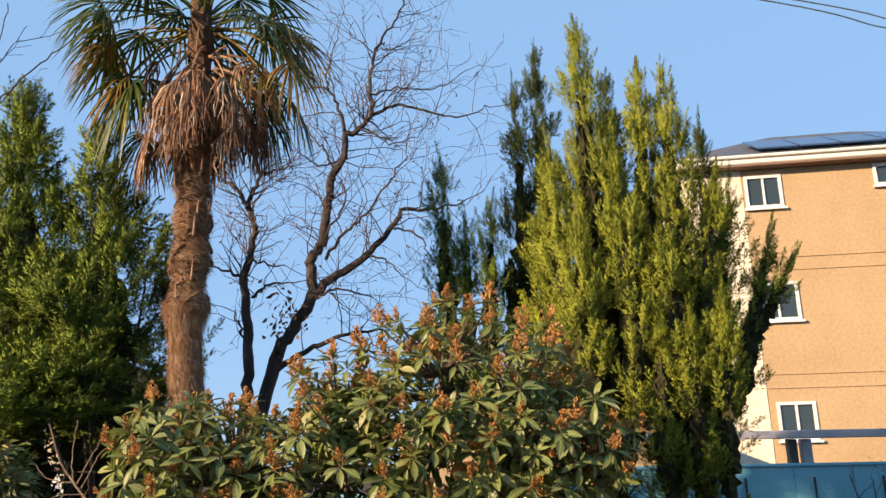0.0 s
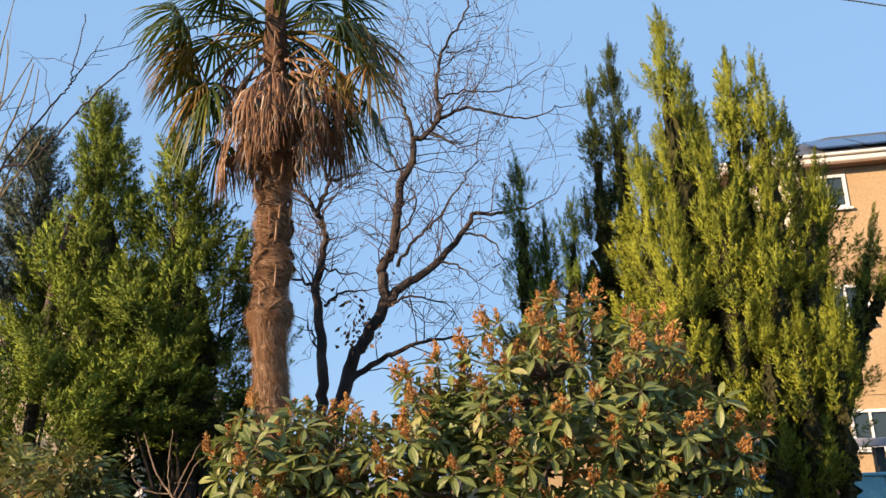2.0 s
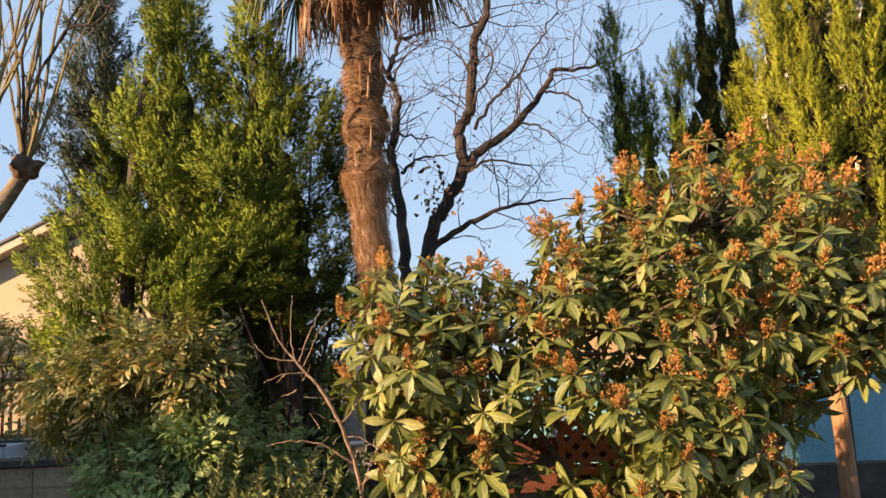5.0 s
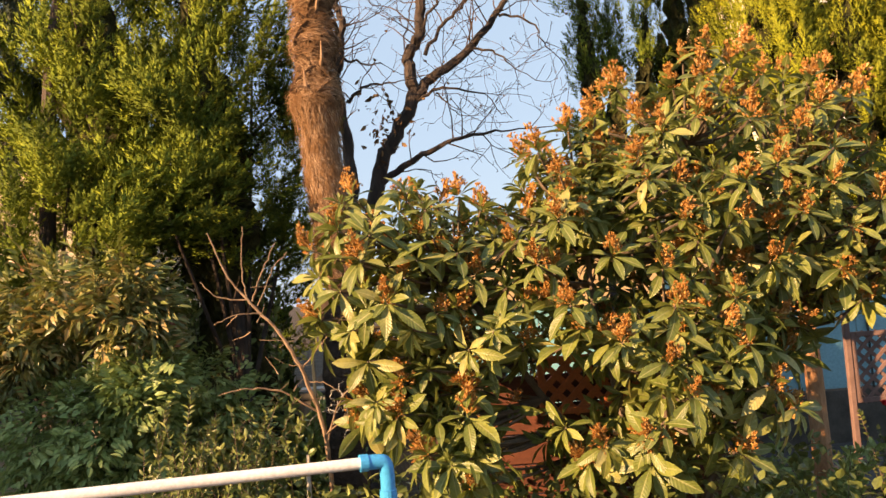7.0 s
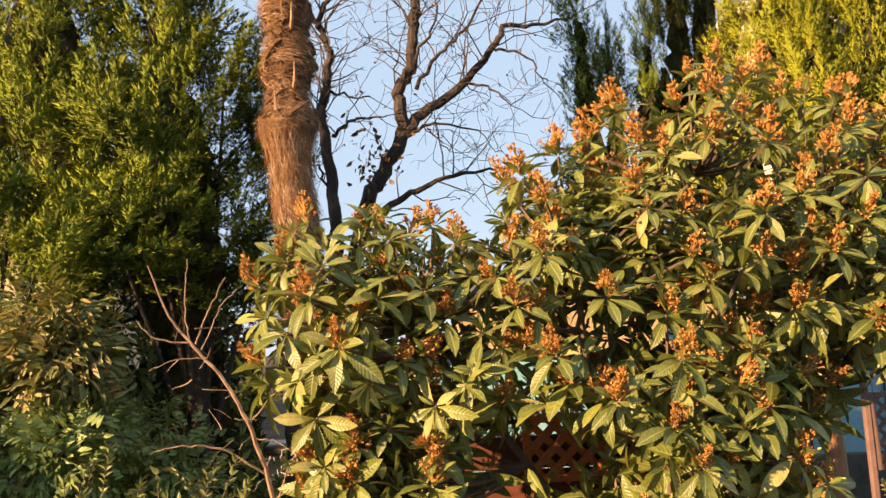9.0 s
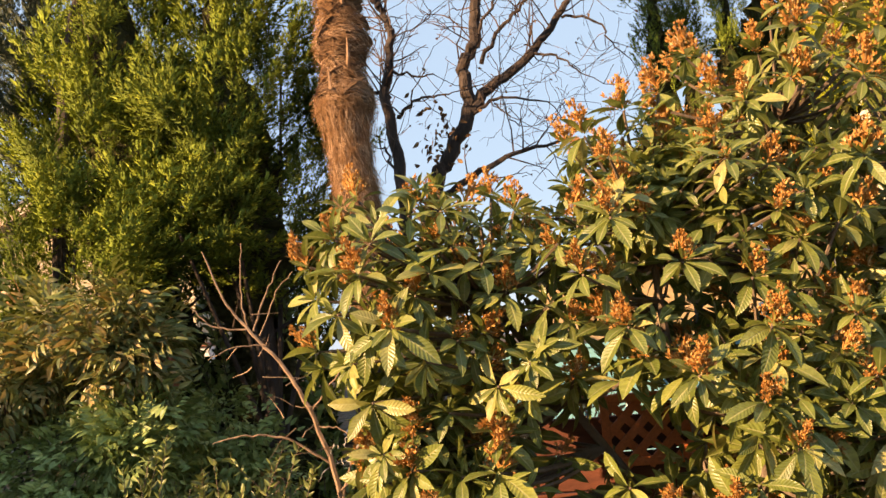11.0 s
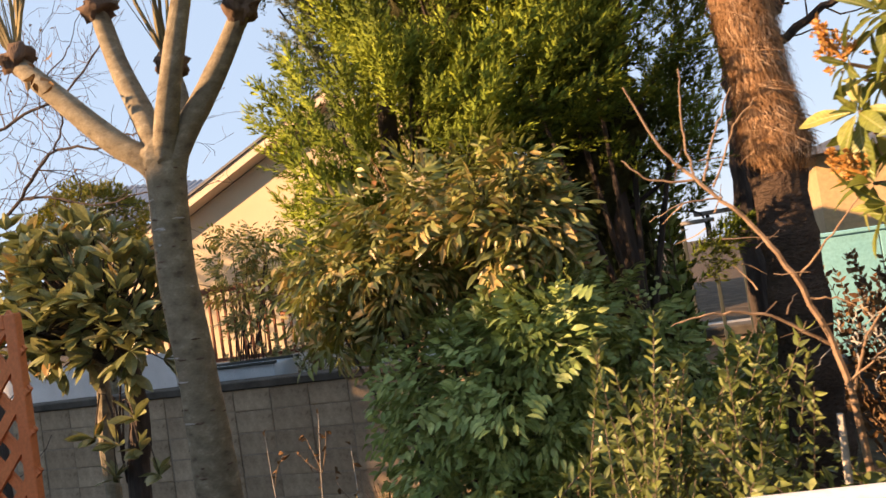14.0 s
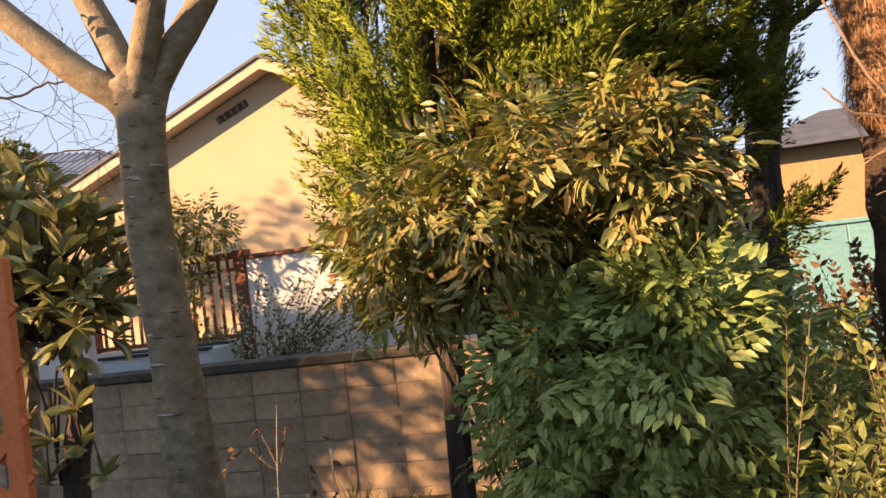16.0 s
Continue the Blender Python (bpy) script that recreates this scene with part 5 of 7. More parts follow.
def build_bare_tree():
    g = np.random.default_rng(41)
    at = (-2.08, 8.66, float(ground_z(-2.08, 8.66)))
    t = thing("bare_tree", at, "leafless tree with dark crooked limbs and fine twigs", "tree")
    bare_crown(t, at, [([(-2.08, at[2] - 0.1, -0.12), (-2.05, 1.5, -0.1), (-1.83, 2.69, -0.05), (-1.64, 3.12), (-1.44, 3.49), (-1.46, 3.89), (-1.32, 4.13), (-1.29, 4.51), (-1.22, 4.91), (-1.1, 5.16), (-1.08, 5.41), (-0.91, 5.51), (-0.79, 5.69), (-0.8, 6.09), (-0.74, 6.52), (-0.51, 6.9), (-0.38, 7.22)], 0.1, 0.01),
                       ([(-1.46, 3.46), (-1.19, 3.7, 0.05), (-0.82, 3.99, 0.1), (-0.54, 4.3, 0.1), (-0.4, 4.51, 0.1), (-0.07, 4.53, 0.15), (0.3, 4.62, 0.2)], 0.07, 0.01),
                       ([(-0.79, 5.67), (-0.47, 5.8), (-0.09, 5.7), (0.29, 5.63), (0.64, 5.77)], 0.027, 0.007), ([(-1.08, 5.37), (-1.15, 5.68, -0.1), (-1.3, 5.95, -0.2), (-1.57, 5.9, -0.2)], 0.032, 0.008),
                       ([(-1.27, 5.92, -0.2), (-1.29, 6.16, -0.2), (-1.16, 6.59, -0.25)], 0.016, 0.006), ([(-1.22, 4.89), (-1.32, 5.22, 0.1), (-1.44, 5.4, 0.15), (-1.64, 5.69, 0.2)], 0.022, 0.007),
                       ([(-0.93, 5.5), (-0.72, 5.38, -0.1), (-0.53, 5.24, -0.15), (-0.19, 5.33, -0.2)], 0.016, 0.006), ([(-1.33, 4.1), (-1.15, 4.39, -0.1), (-1.05, 4.66, -0.15), (-1.19, 4.81, -0.2)], 0.02, 0.006),
                       ([(-1.3, 3.92), (-1.05, 4.21, -0.1), (-0.82, 4.38, -0.15), (-0.54, 4.79, -0.2), (-0.34, 5.08, -0.2)], 0.026, 0.007), ([(-0.84, 3.98, 0.1), (-0.59, 3.87, 0.0), (-0.41, 3.67, -0.1)], 0.018, 0.006),
                       ([(-0.51, 4.29, 0.1), (-0.22, 4.14, 0.0), (-0.07, 3.85, -0.05)], 0.017, 0.006), ([(-1.43, 3.45), (-1.14, 3.53, -0.1), (-0.76, 3.43, -0.2)], 0.024, 0.007),
                       ([(-1.21, 3.51, -0.08), (-1.0, 3.23, -0.2)], 0.012, 0.005), ([(-0.8, 5.93), (-0.52, 6.07, 0.1), (-0.28, 6.05, 0.1), (0.04, 6.09, 0.15), (0.4, 6.36, 0.2)], 0.016, 0.005),
                       ([(-0.75, 6.5), (-0.93, 6.67), (-1.06, 6.75)], 0.011, 0.005), ([(-0.68, 6.56), (-0.46, 6.57), (-0.31, 6.67)], 0.011, 0.005), ([(-1.11, 5.14), (-1.39, 5.01, -0.1), (-1.63, 5.17, -0.2)], 0.017, 0.006),
                       ([(-1.85, 2.62, -0.05), (-1.49, 2.84, -0.1), (-1.1, 3.0, -0.15), (-0.6, 3.05, -0.2)], 0.05, 0.012)], g, 8.78)
    return t


build_bare_tree()


def build_bare_tree_two():
    g = np.random.default_rng(42)
    at = (-2.05, 8.5, float(ground_z(-2.05, 8.5)))
    t = thing("bare_tree", at, "second leafless tree with an upright dark trunk", "tree")
    bare_crown(t, at, [([(-2.1, at[2] - 0.1), (-2.12, 1.0), (-2.13, 1.5), (-2.1, 2.1), (-2.07, 2.62), (-2.11, 3.18), (-2.16, 3.64), (-2.11, 3.91), (-2.08, 4.29), (-2.16, 4.53), (-2.05, 4.82), (-2.11, 5.12), (-2.2, 5.7)], 0.1, 0.012),
                       ([(-2.15, 4.5), (-2.33, 4.73), (-2.52, 4.88), (-2.9, 5.2)], 0.035, 0.008), ([(-2.14, 3.65), (-2.33, 3.73), (-2.6, 3.85)], 0.03, 0.008), ([(-2.08, 3.45), (-1.88, 3.58), (-1.56, 3.6)], 0.024, 0.007),
                       ([(-2.1, 2.93), (-2.22, 3.19), (-2.29, 3.32)], 0.018, 0.006), ([(-2.08, 4.9), (-1.87, 4.91), (-1.64, 4.98)], 0.024, 0.007), ([(-2.12, 3.88), (-1.88, 3.81), (-1.7, 3.79)], 0.018, 0.006)], g, 8.6, 0.5)
    # a clump of last dry leaves
    pos = np.array([-1.72, 8.6, 3.25]) + g.normal(size=(90, 3)) * (0.12, 0.1, 0.16)
    tagged(mk("dry_foliage", shift([scatter(leaf_shape(0.07, 0.018, along=3), pos, frames(g.normal(size=(90, 3)) + (0, 0, -0.6)), g.uniform(0.6, 1.2, 90))], at), M_DRYLEAF, t), kind="stuff")
    return t


build_bare_tree_two()


def build_pollard():
    g = np.random.default_rng(43)
    at = (-5.3, 6.25, float(ground_z(-5.3, 6.25)))
    t = thing("pollarded_tree", at, "pollarded tree with smooth grey bark and knobbly heads", "tree")
    Y = 6.25
    line = smooth_line([(-5.25, Y, at[2] - 0.1), (-5.28, Y, 0.2), (-5.32, Y, 1.0), (-5.37, Y, 1.65), (-5.35, Y, 2.2), (-5.34, Y, 2.42)], 24)
    rad = np.interp(line[:, 2], [-0.5, 0.3, 1.0, 2.1, 2.3, 2.42], [0.16, 0.135, 0.118, 0.113, 0.122, 0.07])
    mk("trunk", shift(tube(line, rad, 18, 0.05, g), at), M_BARK_GREY, t, smooth=True)
    bm = bmesh.new()
    bmesh.ops.create_icosphere(bm, subdivisions=3, radius=1)
    v = np.array([q.co[:] for q in bm.verts])
    f = np.array([[q.index for q in fc.verts] for fc in bm.faces])
    bm.free()
    lump = np.array([1 + 0.3 * noise.noise(Vector(q * 2.2)) + 0.15 * noise.noise(Vector(q * 6)) for q in v])
    mk("fork_burl", shift([(v * lump[:, None] * (0.135, 0.125, 0.13) + (-5.35, Y, 2.36), f)], at), M_BARK_GREY, t, "swollen fork of the trunk", smooth=True)
    for k in range(56):
        i = g.integers(3, 21)
        a = g.uniform(-3.0, 0.3)
        c, r = line[i], rad[i] * 1.0
        o = np.array([math.cos(a), math.sin(a), 0])
        q = np.array([-math.sin(a), math.cos(a), 0])
        w = g.uniform(0.008, 0.03) if k < 50 else g.uniform(0.03, 0.07)
        z = g.uniform(-0.05, 0.05)
        arc = [c + np.array([0, 0, z]) + (o * math.cos(b) + q * math.sin(b)) * (r + 0.001) for b in np.linspace(-w / r, w / r, 5)]
        mk("bark_scar", shift(tube(arc, [0.002, 0.005, 0.006, 0.005, 0.002], 5), at), M_BARK_WARM if k < 46 else M_STONE, t)
    heads = []
    for pts, r0, r1 in [([(-5.34, Y, 2.1), (-5.42, Y, 2.32), (-5.64, Y - 0.05, 2.5), (-6.0, Y - 0.1, 2.86), (-6.3, Y - 0.1, 3.15)], 0.098, 0.06),
                        ([(-5.35, Y, 2.1), (-5.4, Y + 0.03, 2.38), (-5.55, Y + 0.1, 2.7), (-5.72, Y + 0.15, 3.05), (-5.82, Y + 0.15, 3.42)], 0.09, 0.06),
                        ([(-5.33, Y + 0.02, 2.35), (-5.4, Y + 0.3, 2.75), (-5.55, Y + 0.45, 3.05)], 0.065, 0.05),
                        ([(-5.34, Y, 2.1), (-5.3, Y - 0.03, 2.4), (-5.15, Y - 0.1, 2.75), (-4.92, Y - 0.15, 3.28)], 0.088, 0.055),
                        ([(-5.35, Y, 2.1), (-5.26, Y + 0.03, 2.4), (-5.08, Y + 0.1, 2.68), (-4.9, Y + 0.15, 2.95), (-4.76, Y + 0.15, 3.15)], 0.088, 0.055)]:
        ln = smooth_line(pts, 14)
        mk("limb", shift(tube(ln, np.linspace(r0, r1, 14), 12, 0.07, g), at), M_BARK_GREY, t, smooth=True)
        e = ln[-1]
        heads.append(e)
        bm = bmesh.new()
        bmesh.ops.create_icosphere(bm, subdivisions=3, radius=1)
        v = np.array([q.co[:] for q in bm.verts])
        f = np.array([[q.index for q in fc.verts] for fc in bm.faces])
        bm.free()
        s = np.array([1 + 0.6 * noise.noise(Vector(q * 2.0 + e)) + 0.4 * noise.noise(Vector(q * 5 + e)) for q in v])
        mk("knob", shift([(v * s[:, None] * (0.108, 0.1, 0.095) + e + (0, 0, 0.03), f)], at), M_BARK_WARM, t, "gnarled pollard head", smooth=True)
        sh = []
        for k in range(16):
            a = k * 2.4 + g.random()
            d = unit(np.array([0.3 * math.cos(a), 0.3 * math.sin(a), 1.0]) + np.array([0.5 * (e[0] + 5.3), 0, 0]) * 0.4)
            stout = k < 8
            grow(sh, e + d * 0.05, d, g.uniform(1.6, 2.6) if stout else g.uniform(0.3, 1.0), g.uniform(0.013, 0.021) if stout else g.uniform(0.005, 0.01), 1 if stout else 0, g, 0.06, 0.05, 2, 0.3, 0.14, None, 0.6)
        tagged(mk("shoot_growth", shift(sh, at), M_SHOOT, t, "stout olive-brown shoots"), kind="stuff")
    # long shoots that reach out before the junipers
    sh, ends = [], []
    for pts, r in (([heads[4], (-4.6, 6.2, 3.7), (-4.24, 6.1, 4.14), (-4.03, 6.1, 4.18), (-3.84, 6.1, 4.4), (-3.63, 6.1, 4.67), (-3.37, 6.1, 4.96), (-3.17, 6.1, 5.14)], 0.013),
                   ([(-4.45, 6.15, 3.9), (-4.1, 6.1, 4.4), (-3.83, 6.1, 4.78), (-3.75, 6.1, 4.88), (-3.74, 6.1, 5.04), (-3.68, 6.1, 5.55)], 0.01), ([(-3.75, 6.1, 4.88), (-3.64, 6.1, 5.08), (-3.5, 6.1, 5.34)], 0.006),
                   ([heads[4], (-4.6, 6.1, 4.0), (-4.45, 6.1, 4.7), (-4.4, 6.05, 5.4)], 0.013), ([(-4.24, 6.1, 4.14), (-4.05, 6.1, 4.33), (-3.8, 6.05, 4.24)], 0.006)):
        n = 5 * len(pts)
        ln = smooth_line(pts, n) + g.normal(size=(n, 3)) * 0.006
        sh += tube(ln, np.linspace(r, 0.42 * r, n), 5)
        for k in range(2):
            zigzag(sh, ln[n // 3 + k * n // 3], (g.normal(), 0.2 * g.normal(), 0.7), 0.4, 0.0045, 1, g, ends)
    tagged(mk("shoot_growth", shift(sh, at), M_BARK_DARK, t), kind="stuff")
    pos = np.array([-5.95, 6.0, 2.98]) + g.normal(size=(9, 3)) * 0.05
    tagged(mk("dry_foliage", shift([scatter(leaf_shape(0.09, 0.022, along=3), pos, frames(g.normal(size=(9, 3)) + (0, 0, -0.8)), g.uniform(0.7, 1.2, 9))], at), M_DRYLEAF, t), kind="stuff")
    return t


build_pollard()


def build_far_bare_tree():
    g = np.random.default_rng(44)
    at = (-10.4, 9.0, float(ground_z(-10.4, 9.0)))
    t = thing("bare_tree", at, "slim leafless tree at the garden's edge", "tree")
    bare_crown(t, at, [([(-10.4, at[2] - 0.1), (-10.3, 1.5), (-10.2, 2.6), (-10.15, 3.6), (-10.0, 4.8)], 0.06, 0.015), ([(-10.2, 2.64), (-9.6, 2.97), (-9.04, 3.4), (-8.42, 3.32), (-8.0, 3.38), (-7.5, 3.3)], 0.026, 0.008),
                       ([(-9.04, 3.4), (-8.85, 3.77), (-9.09, 4.06), (-9.36, 4.4)], 0.014, 0.006), ([(-10.15, 3.7), (-9.45, 3.89), (-8.86, 3.97), (-8.3, 4.3), (-7.9, 4.8)], 0.024, 0.007),
                       ([(-9.9, 3.8), (-9.6, 4.45), (-9.05, 4.24), (-8.6, 4.5)], 0.016, 0.006), ([(-9.6, 2.97), (-9.1, 2.9), (-8.5, 2.7), (-7.9, 2.75), (-7.3, 2.6)], 0.018, 0.006)], g, 9.0, 0.5)
    return t


build_far_bare_tree()

# ---- loquat ----


def blossom_shape(seed):
    """A woolly panicle: small buds crowded on short stalks."""
    g = np.random.default_rng(seed)
    o = np.array([(1, 0, 0), (-1, 0, 0), (0, 1, 0), (0, -1, 0), (0, 0, 1), (0, 0, -1)], float)
    f = np.array([(0, 2, 4), (2, 1, 4), (1, 3, 4), (3, 0, 4), (2, 0, 5), (1, 2, 5), (3, 1, 5), (0, 3, 5)])
    pieces = []
    bud = blade_tuft(5, 0.019, 0.0042, 1.1, seed + 40)
    P, D = [], []
    for k in range(17):
        a = g.random() * 2 * np.pi
        h = g.uniform(0.015, 0.12)
        w = 0.056 * (1 - h / 0.15) * g.uniform(0.3, 1.15)
        e = np.array([w * math.cos(a), w * math.sin(a), h])
        pieces += tube([(0, 0, h * 0.4), e * (0.5, 0.5, 0.85), e], [0.0035, 0.003, 0.0025], 3)
        for j in range(4):
            c = e + g.normal(size=3) * (0.009, 0.009, 0.01)
            P.append(c)
            D.append(unit(c + g.normal(size=3) * 0.02 + (0, 0, 0.02)))
            if j < 2:
                pieces.append((o * g.uniform(0.0025, 0.0045) * (1, 1, 1.4) + c, f))
    pieces.append(scatter(bud, np.array(P), frames(np.array(D), None, g), g.uniform(0.7, 1.3, len(P))))
    return pieces


def crown_points(n, blobs, g, zmin, gap=0.056):
    """Points over the outer skin of a union of ellipsoids, with the outward way at each."""
    pos, nrm = [], []
    share_of = np.array([r[0] * r[2] for c, r in blobs])
    share_of = share_of / share_of.sum()
    while len(pos) < n:
        c, r = blobs[g.choice(len(blobs), p=share_of)]
        d = unit(g.normal(size=3))
        p = np.array(c) + d * np.array(r) * g.uniform(0.6, 1.02)
        if p[2] < zmin:
            continue
        if any(np.sum(((p - np.array(c2)) / np.array(r2)) ** 2) < 0.3 for c2, r2 in blobs):
            continue
        if pos and np.min(np.linalg.norm(np.array(pos) - p, axis=1)) < gap:
            continue
        pos.append(p)
        nrm.append(unit(d / np.array(r)))
    return np.array(pos), np.array(nrm)


def build_loquat():
    g = np.random.default_rng(51)
    at = (-0.35, 5.0, float(ground_z(-0.35, 5.0)))
    t = thing("loquat_tree", at, "loquat with large ribbed leaves and rusty orange blossom", "loquat tree")
    blobs = [((0.12, 5.0, 1.85), (0.9, 0.7, 0.8)), ((-1.15, 4.85, 1.48), (0.55, 0.5, 0.55)), ((-0.5, 4.8, 1.5), (0.75, 0.6, 0.8)), ((0.55, 4.95, 1.75), (0.6, 0.55, 0.5)), ((-0.35, 4.6, 1.05), (0.65, 0.4, 0.42)), ((-1.5, 4.62, 1.62), (0.36, 0.3, 0.45)), ((-1.5, 4.6, 1.1), (0.24, 0.22, 0.2)), ((-1.22, 4.5, 0.86), (0.22, 0.2, 0.18))]
    pos, nrm = crown_points(800, blobs, g, 0.58, 0.074)
    deep_p, deep_n = [], []
    for c, r in blobs:
        for k in range(20):
            d = unit(g.normal(size=3))
            deep_p.append(np.array(c) + d * np.array(r) * g.uniform(0.2, 0.6))
            deep_n.append(d)
    for k in range(60):
        d = unit(g.normal(size=3) + (0, -0.7, 0.2))
        deep_p.append(np.array((-0.54, 4.76, 1.88)) + d * (0.28, 0.24, 0.2) * g.uniform(0.6, 1.0))
        deep_n.append(d)
    outer = len(pos)
    pos, nrm = np.concatenate([pos, deep_p]), np.concatenate([nrm, deep_n])
    skin = np.arange(len(pos)) < outer
    # the crown is open low down, where the planter shows through
    gap = (pos[:, 0] > -1.28) & (pos[:, 0] < -0.52) & (pos[:, 2] > 0.88) & (pos[:, 2] < 1.26) & (g.random(len(pos)) < 0.62)
    gap = gap | ((pos[:, 0] > -0.98) & (pos[:, 0] < -0.6) & (pos[:, 2] > 0.92) & (pos[:, 2] < 1.2))
    pos, nrm, skin = pos[~gap], nrm[~gap], skin[~gap]
    stems = []
    for tip in ((-1.2, 4.85, 1.6), (-0.6, 4.8, 1.8), (0.0, 5.0, 2.2), (0.45, 4.95, 1.95), (-0.3, 4.6, 1.2), (0.85, 5.0, 1.7)):
        a = np.array(at) + (g.normal() * 0.06, g.normal() * 0.05, -0.05)
        tip = np.array(tip)
        ln = smooth_line([a, a + (0.15 * (tip[0] - a[0]), 0, 0.5), 0.5 * (a + tip) + (0, 0, 0.1), tip], 18) + g.normal(size=(18, 3)) * 0.01
        mk("stem", shift(tube(ln, np.linspace(0.035, 0.012, 18), 8, 0.1, g), at), M_LOQ_BARK, t)
        stems.append(ln)
    allp = np.concatenate([s[5:] for s in stems])
    tw = []
    for p, q in zip(pos, nrm):
        k = np.argmin(np.linalg.norm(allp - p, axis=1) + 0.8 * np.maximum(0, allp[:, 2] - p[2]))
        tw += tube(smooth_line([allp[k], 0.5 * (allp[k] + p) + (0, 0, -0.03), p], 6), np.linspace(0.009, 0.005, 6), 4)
    tagged(mk("twig_growth", shift(tw, at), M_LOQ_BARK, t), kind="stuff")
    shapes = [leaf_shape(0.2, 0.034, 0.35, 0.25, 6, 0.0, 1.35), leaf_shape(0.175, 0.029, 0.3, 0.38, 6, 0.0, 1.3), leaf_shape(0.125, 0.0175, 0.5, 0.1, 4, 0.0, 1.2)]
    metas = [mk("leaf", [s], M_LOQUAT_ONE, None, smooth=True) for s in shapes]
    for o, s in zip(metas, shapes):
        leaf_uv(o.data, [(len(s[0]) // 3, 1)])
    meshes = [o.data for o in metas]
    for o in metas:
        bpy.data.objects.remove(o)
    joined = [[], [], []]
    singles = []
    up = np.array([0, 0, 1.0])
    for p, q in zip(pos, nrm):
        ax = unit(q * 0.75 + up * 0.6 + g.normal(size=3) * 0.32)
        own = g.uniform(0.68, 1.06)
        side = unit(np.cross(ax, [0.31, 0.8, 0.52]))
        side2 = np.cross(ax, side)
        m = g.integers(9, 14)
        low = min(1.0, max(0.0, (1.9 - p[2]) / 0.9))
        for k in range(m):
            a = k * 2.399 + g.random() * 0.4
            open_ = 0.35 + 1.45 * (k / m) + g.normal() * 0.24
            d = unit(ax * math.cos(open_) + (side * math.cos(a) + side2 * math.sin(a)) * math.sin(open_) - up * (0.2 + 0.65 * low) * (k / m))
            z = unit(ax - d * np.dot(ax, d) + 1e-6 * up + up * 0.15)
            x = unit(np.cross(d, z))
            z = np.cross(x, d)
            sz = own * g.uniform(0.66, 1.08) * (0.7 + 0.28 * (k / m)) * (0.8 + 0.27 * low)
            kind = 2 if k < 3 else g.integers(0, 2)
            rec = (p + d * 0.012, np.stack([x, d, z], 1), sz, kind)
            (singles if (p[1] < 4.62 and q[1] < -0.15 and len(singles) < 300 and k % 2) else joined[kind]).append(rec)
    for p, r, s, k in singles:
        share("leaf", meshes[k], Matrix.Translation(p - np.array(at)) @ Matrix(r).to_4x4() @ Matrix.Diagonal((s, s, s, 1)), t)
    pieces = []
    for k in range(3):
        pieces.append(scatter(shapes[k], np.array([j[0] for j in joined[k]]) - np.array(at), np.array([j[1] for j in joined[k]]), np.array([j[2] for j in joined[k]])))
    leaves = tagged(mk("foliage", pieces, M_LOQUAT, t, smooth=True), kind="stuff")
    leaf_uv(leaves.data, [(len(shapes[k][0]) // 3, len(joined[k])) for k in range(3)])
    bl = []
    for s in (1, 2, 3, 4):
        o = mk("blossom", blossom_shape(s), M_FLOWER)
        bl.append(o.data)
        bpy.data.objects.remove(o)
    set_at = []
    for p, q in zip(pos[skin], nrm[skin]):
        if q[1] < 0.4 and g.random() < 0.8 and all(np.linalg.norm(p - o) > 0.13 for o in set_at):
            set_at.append(p)
            ax = unit(q * 0.7 + up * 0.9)
            rot = Vector(ax).to_track_quat("Z", "Y").to_matrix().to_4x4()
            s = g.uniform(0.6, 1.0)
            share("blossom", bl[g.integers(0, 4)], Matrix.Translation(Vector(p - np.array(at)) + Vector(ax) * 0.005) @ rot @ Matrix.Rotation(g.random() * 6.28, 4, "Z") @ Matrix.Diagonal((s, s, s * 1.1, 1)), t, "rusty orange blossom cluster")
    return t


build_loquat()

# ---- shrubs ----


def compound_leaf(seed, length=0.3, n=5, leaflet=(0.062, 0.0095)):
    """A feathery leaf: a thin drooping stalk with pairs of leaflets, the lower ones on side stalks."""
    g = np.random.default_rng(seed)
    one = leaf_shape(leaflet[0], leaflet[1], 0.25, 0.3, 3)
    u = np.linspace(0, 1, 7)
    line = np.stack([np.zeros(7), u * length, -0.22 * length * u ** 2], 1)
    pieces = tube(line, np.linspace(0.002, 0.001, 7), 3)
    pos, d = [line[-1]], [np.array([0, 1, -0.4])]
    for k in range(n):
        t = 0.25 + 0.72 * k / n
        c = np.array([0, t * length, -0.22 * length * t * t])
        for s in (-1, 1):
            w = 0.085 * (1 - 0.75 * k / n)
            for j in (np.array([0.35, 0.7, 1.0]) if k < 2 else (1.0,)):
                e = c + np.array([s * w * j, 0.35 * w * j, -0.25 * w * j])
                pos.append(e)
                d.append(np.array([s * (0.9 if j == 1.0 else 0.45), 0.7, -0.35]) + g.normal(size=3) * 0.2)
    pos, d = np.array(pos), np.array(d)
    pieces.append(scatter(one, pos, frames(d, 0.0), g.uniform(0.75, 1.15, len(pos))))
    return pieces


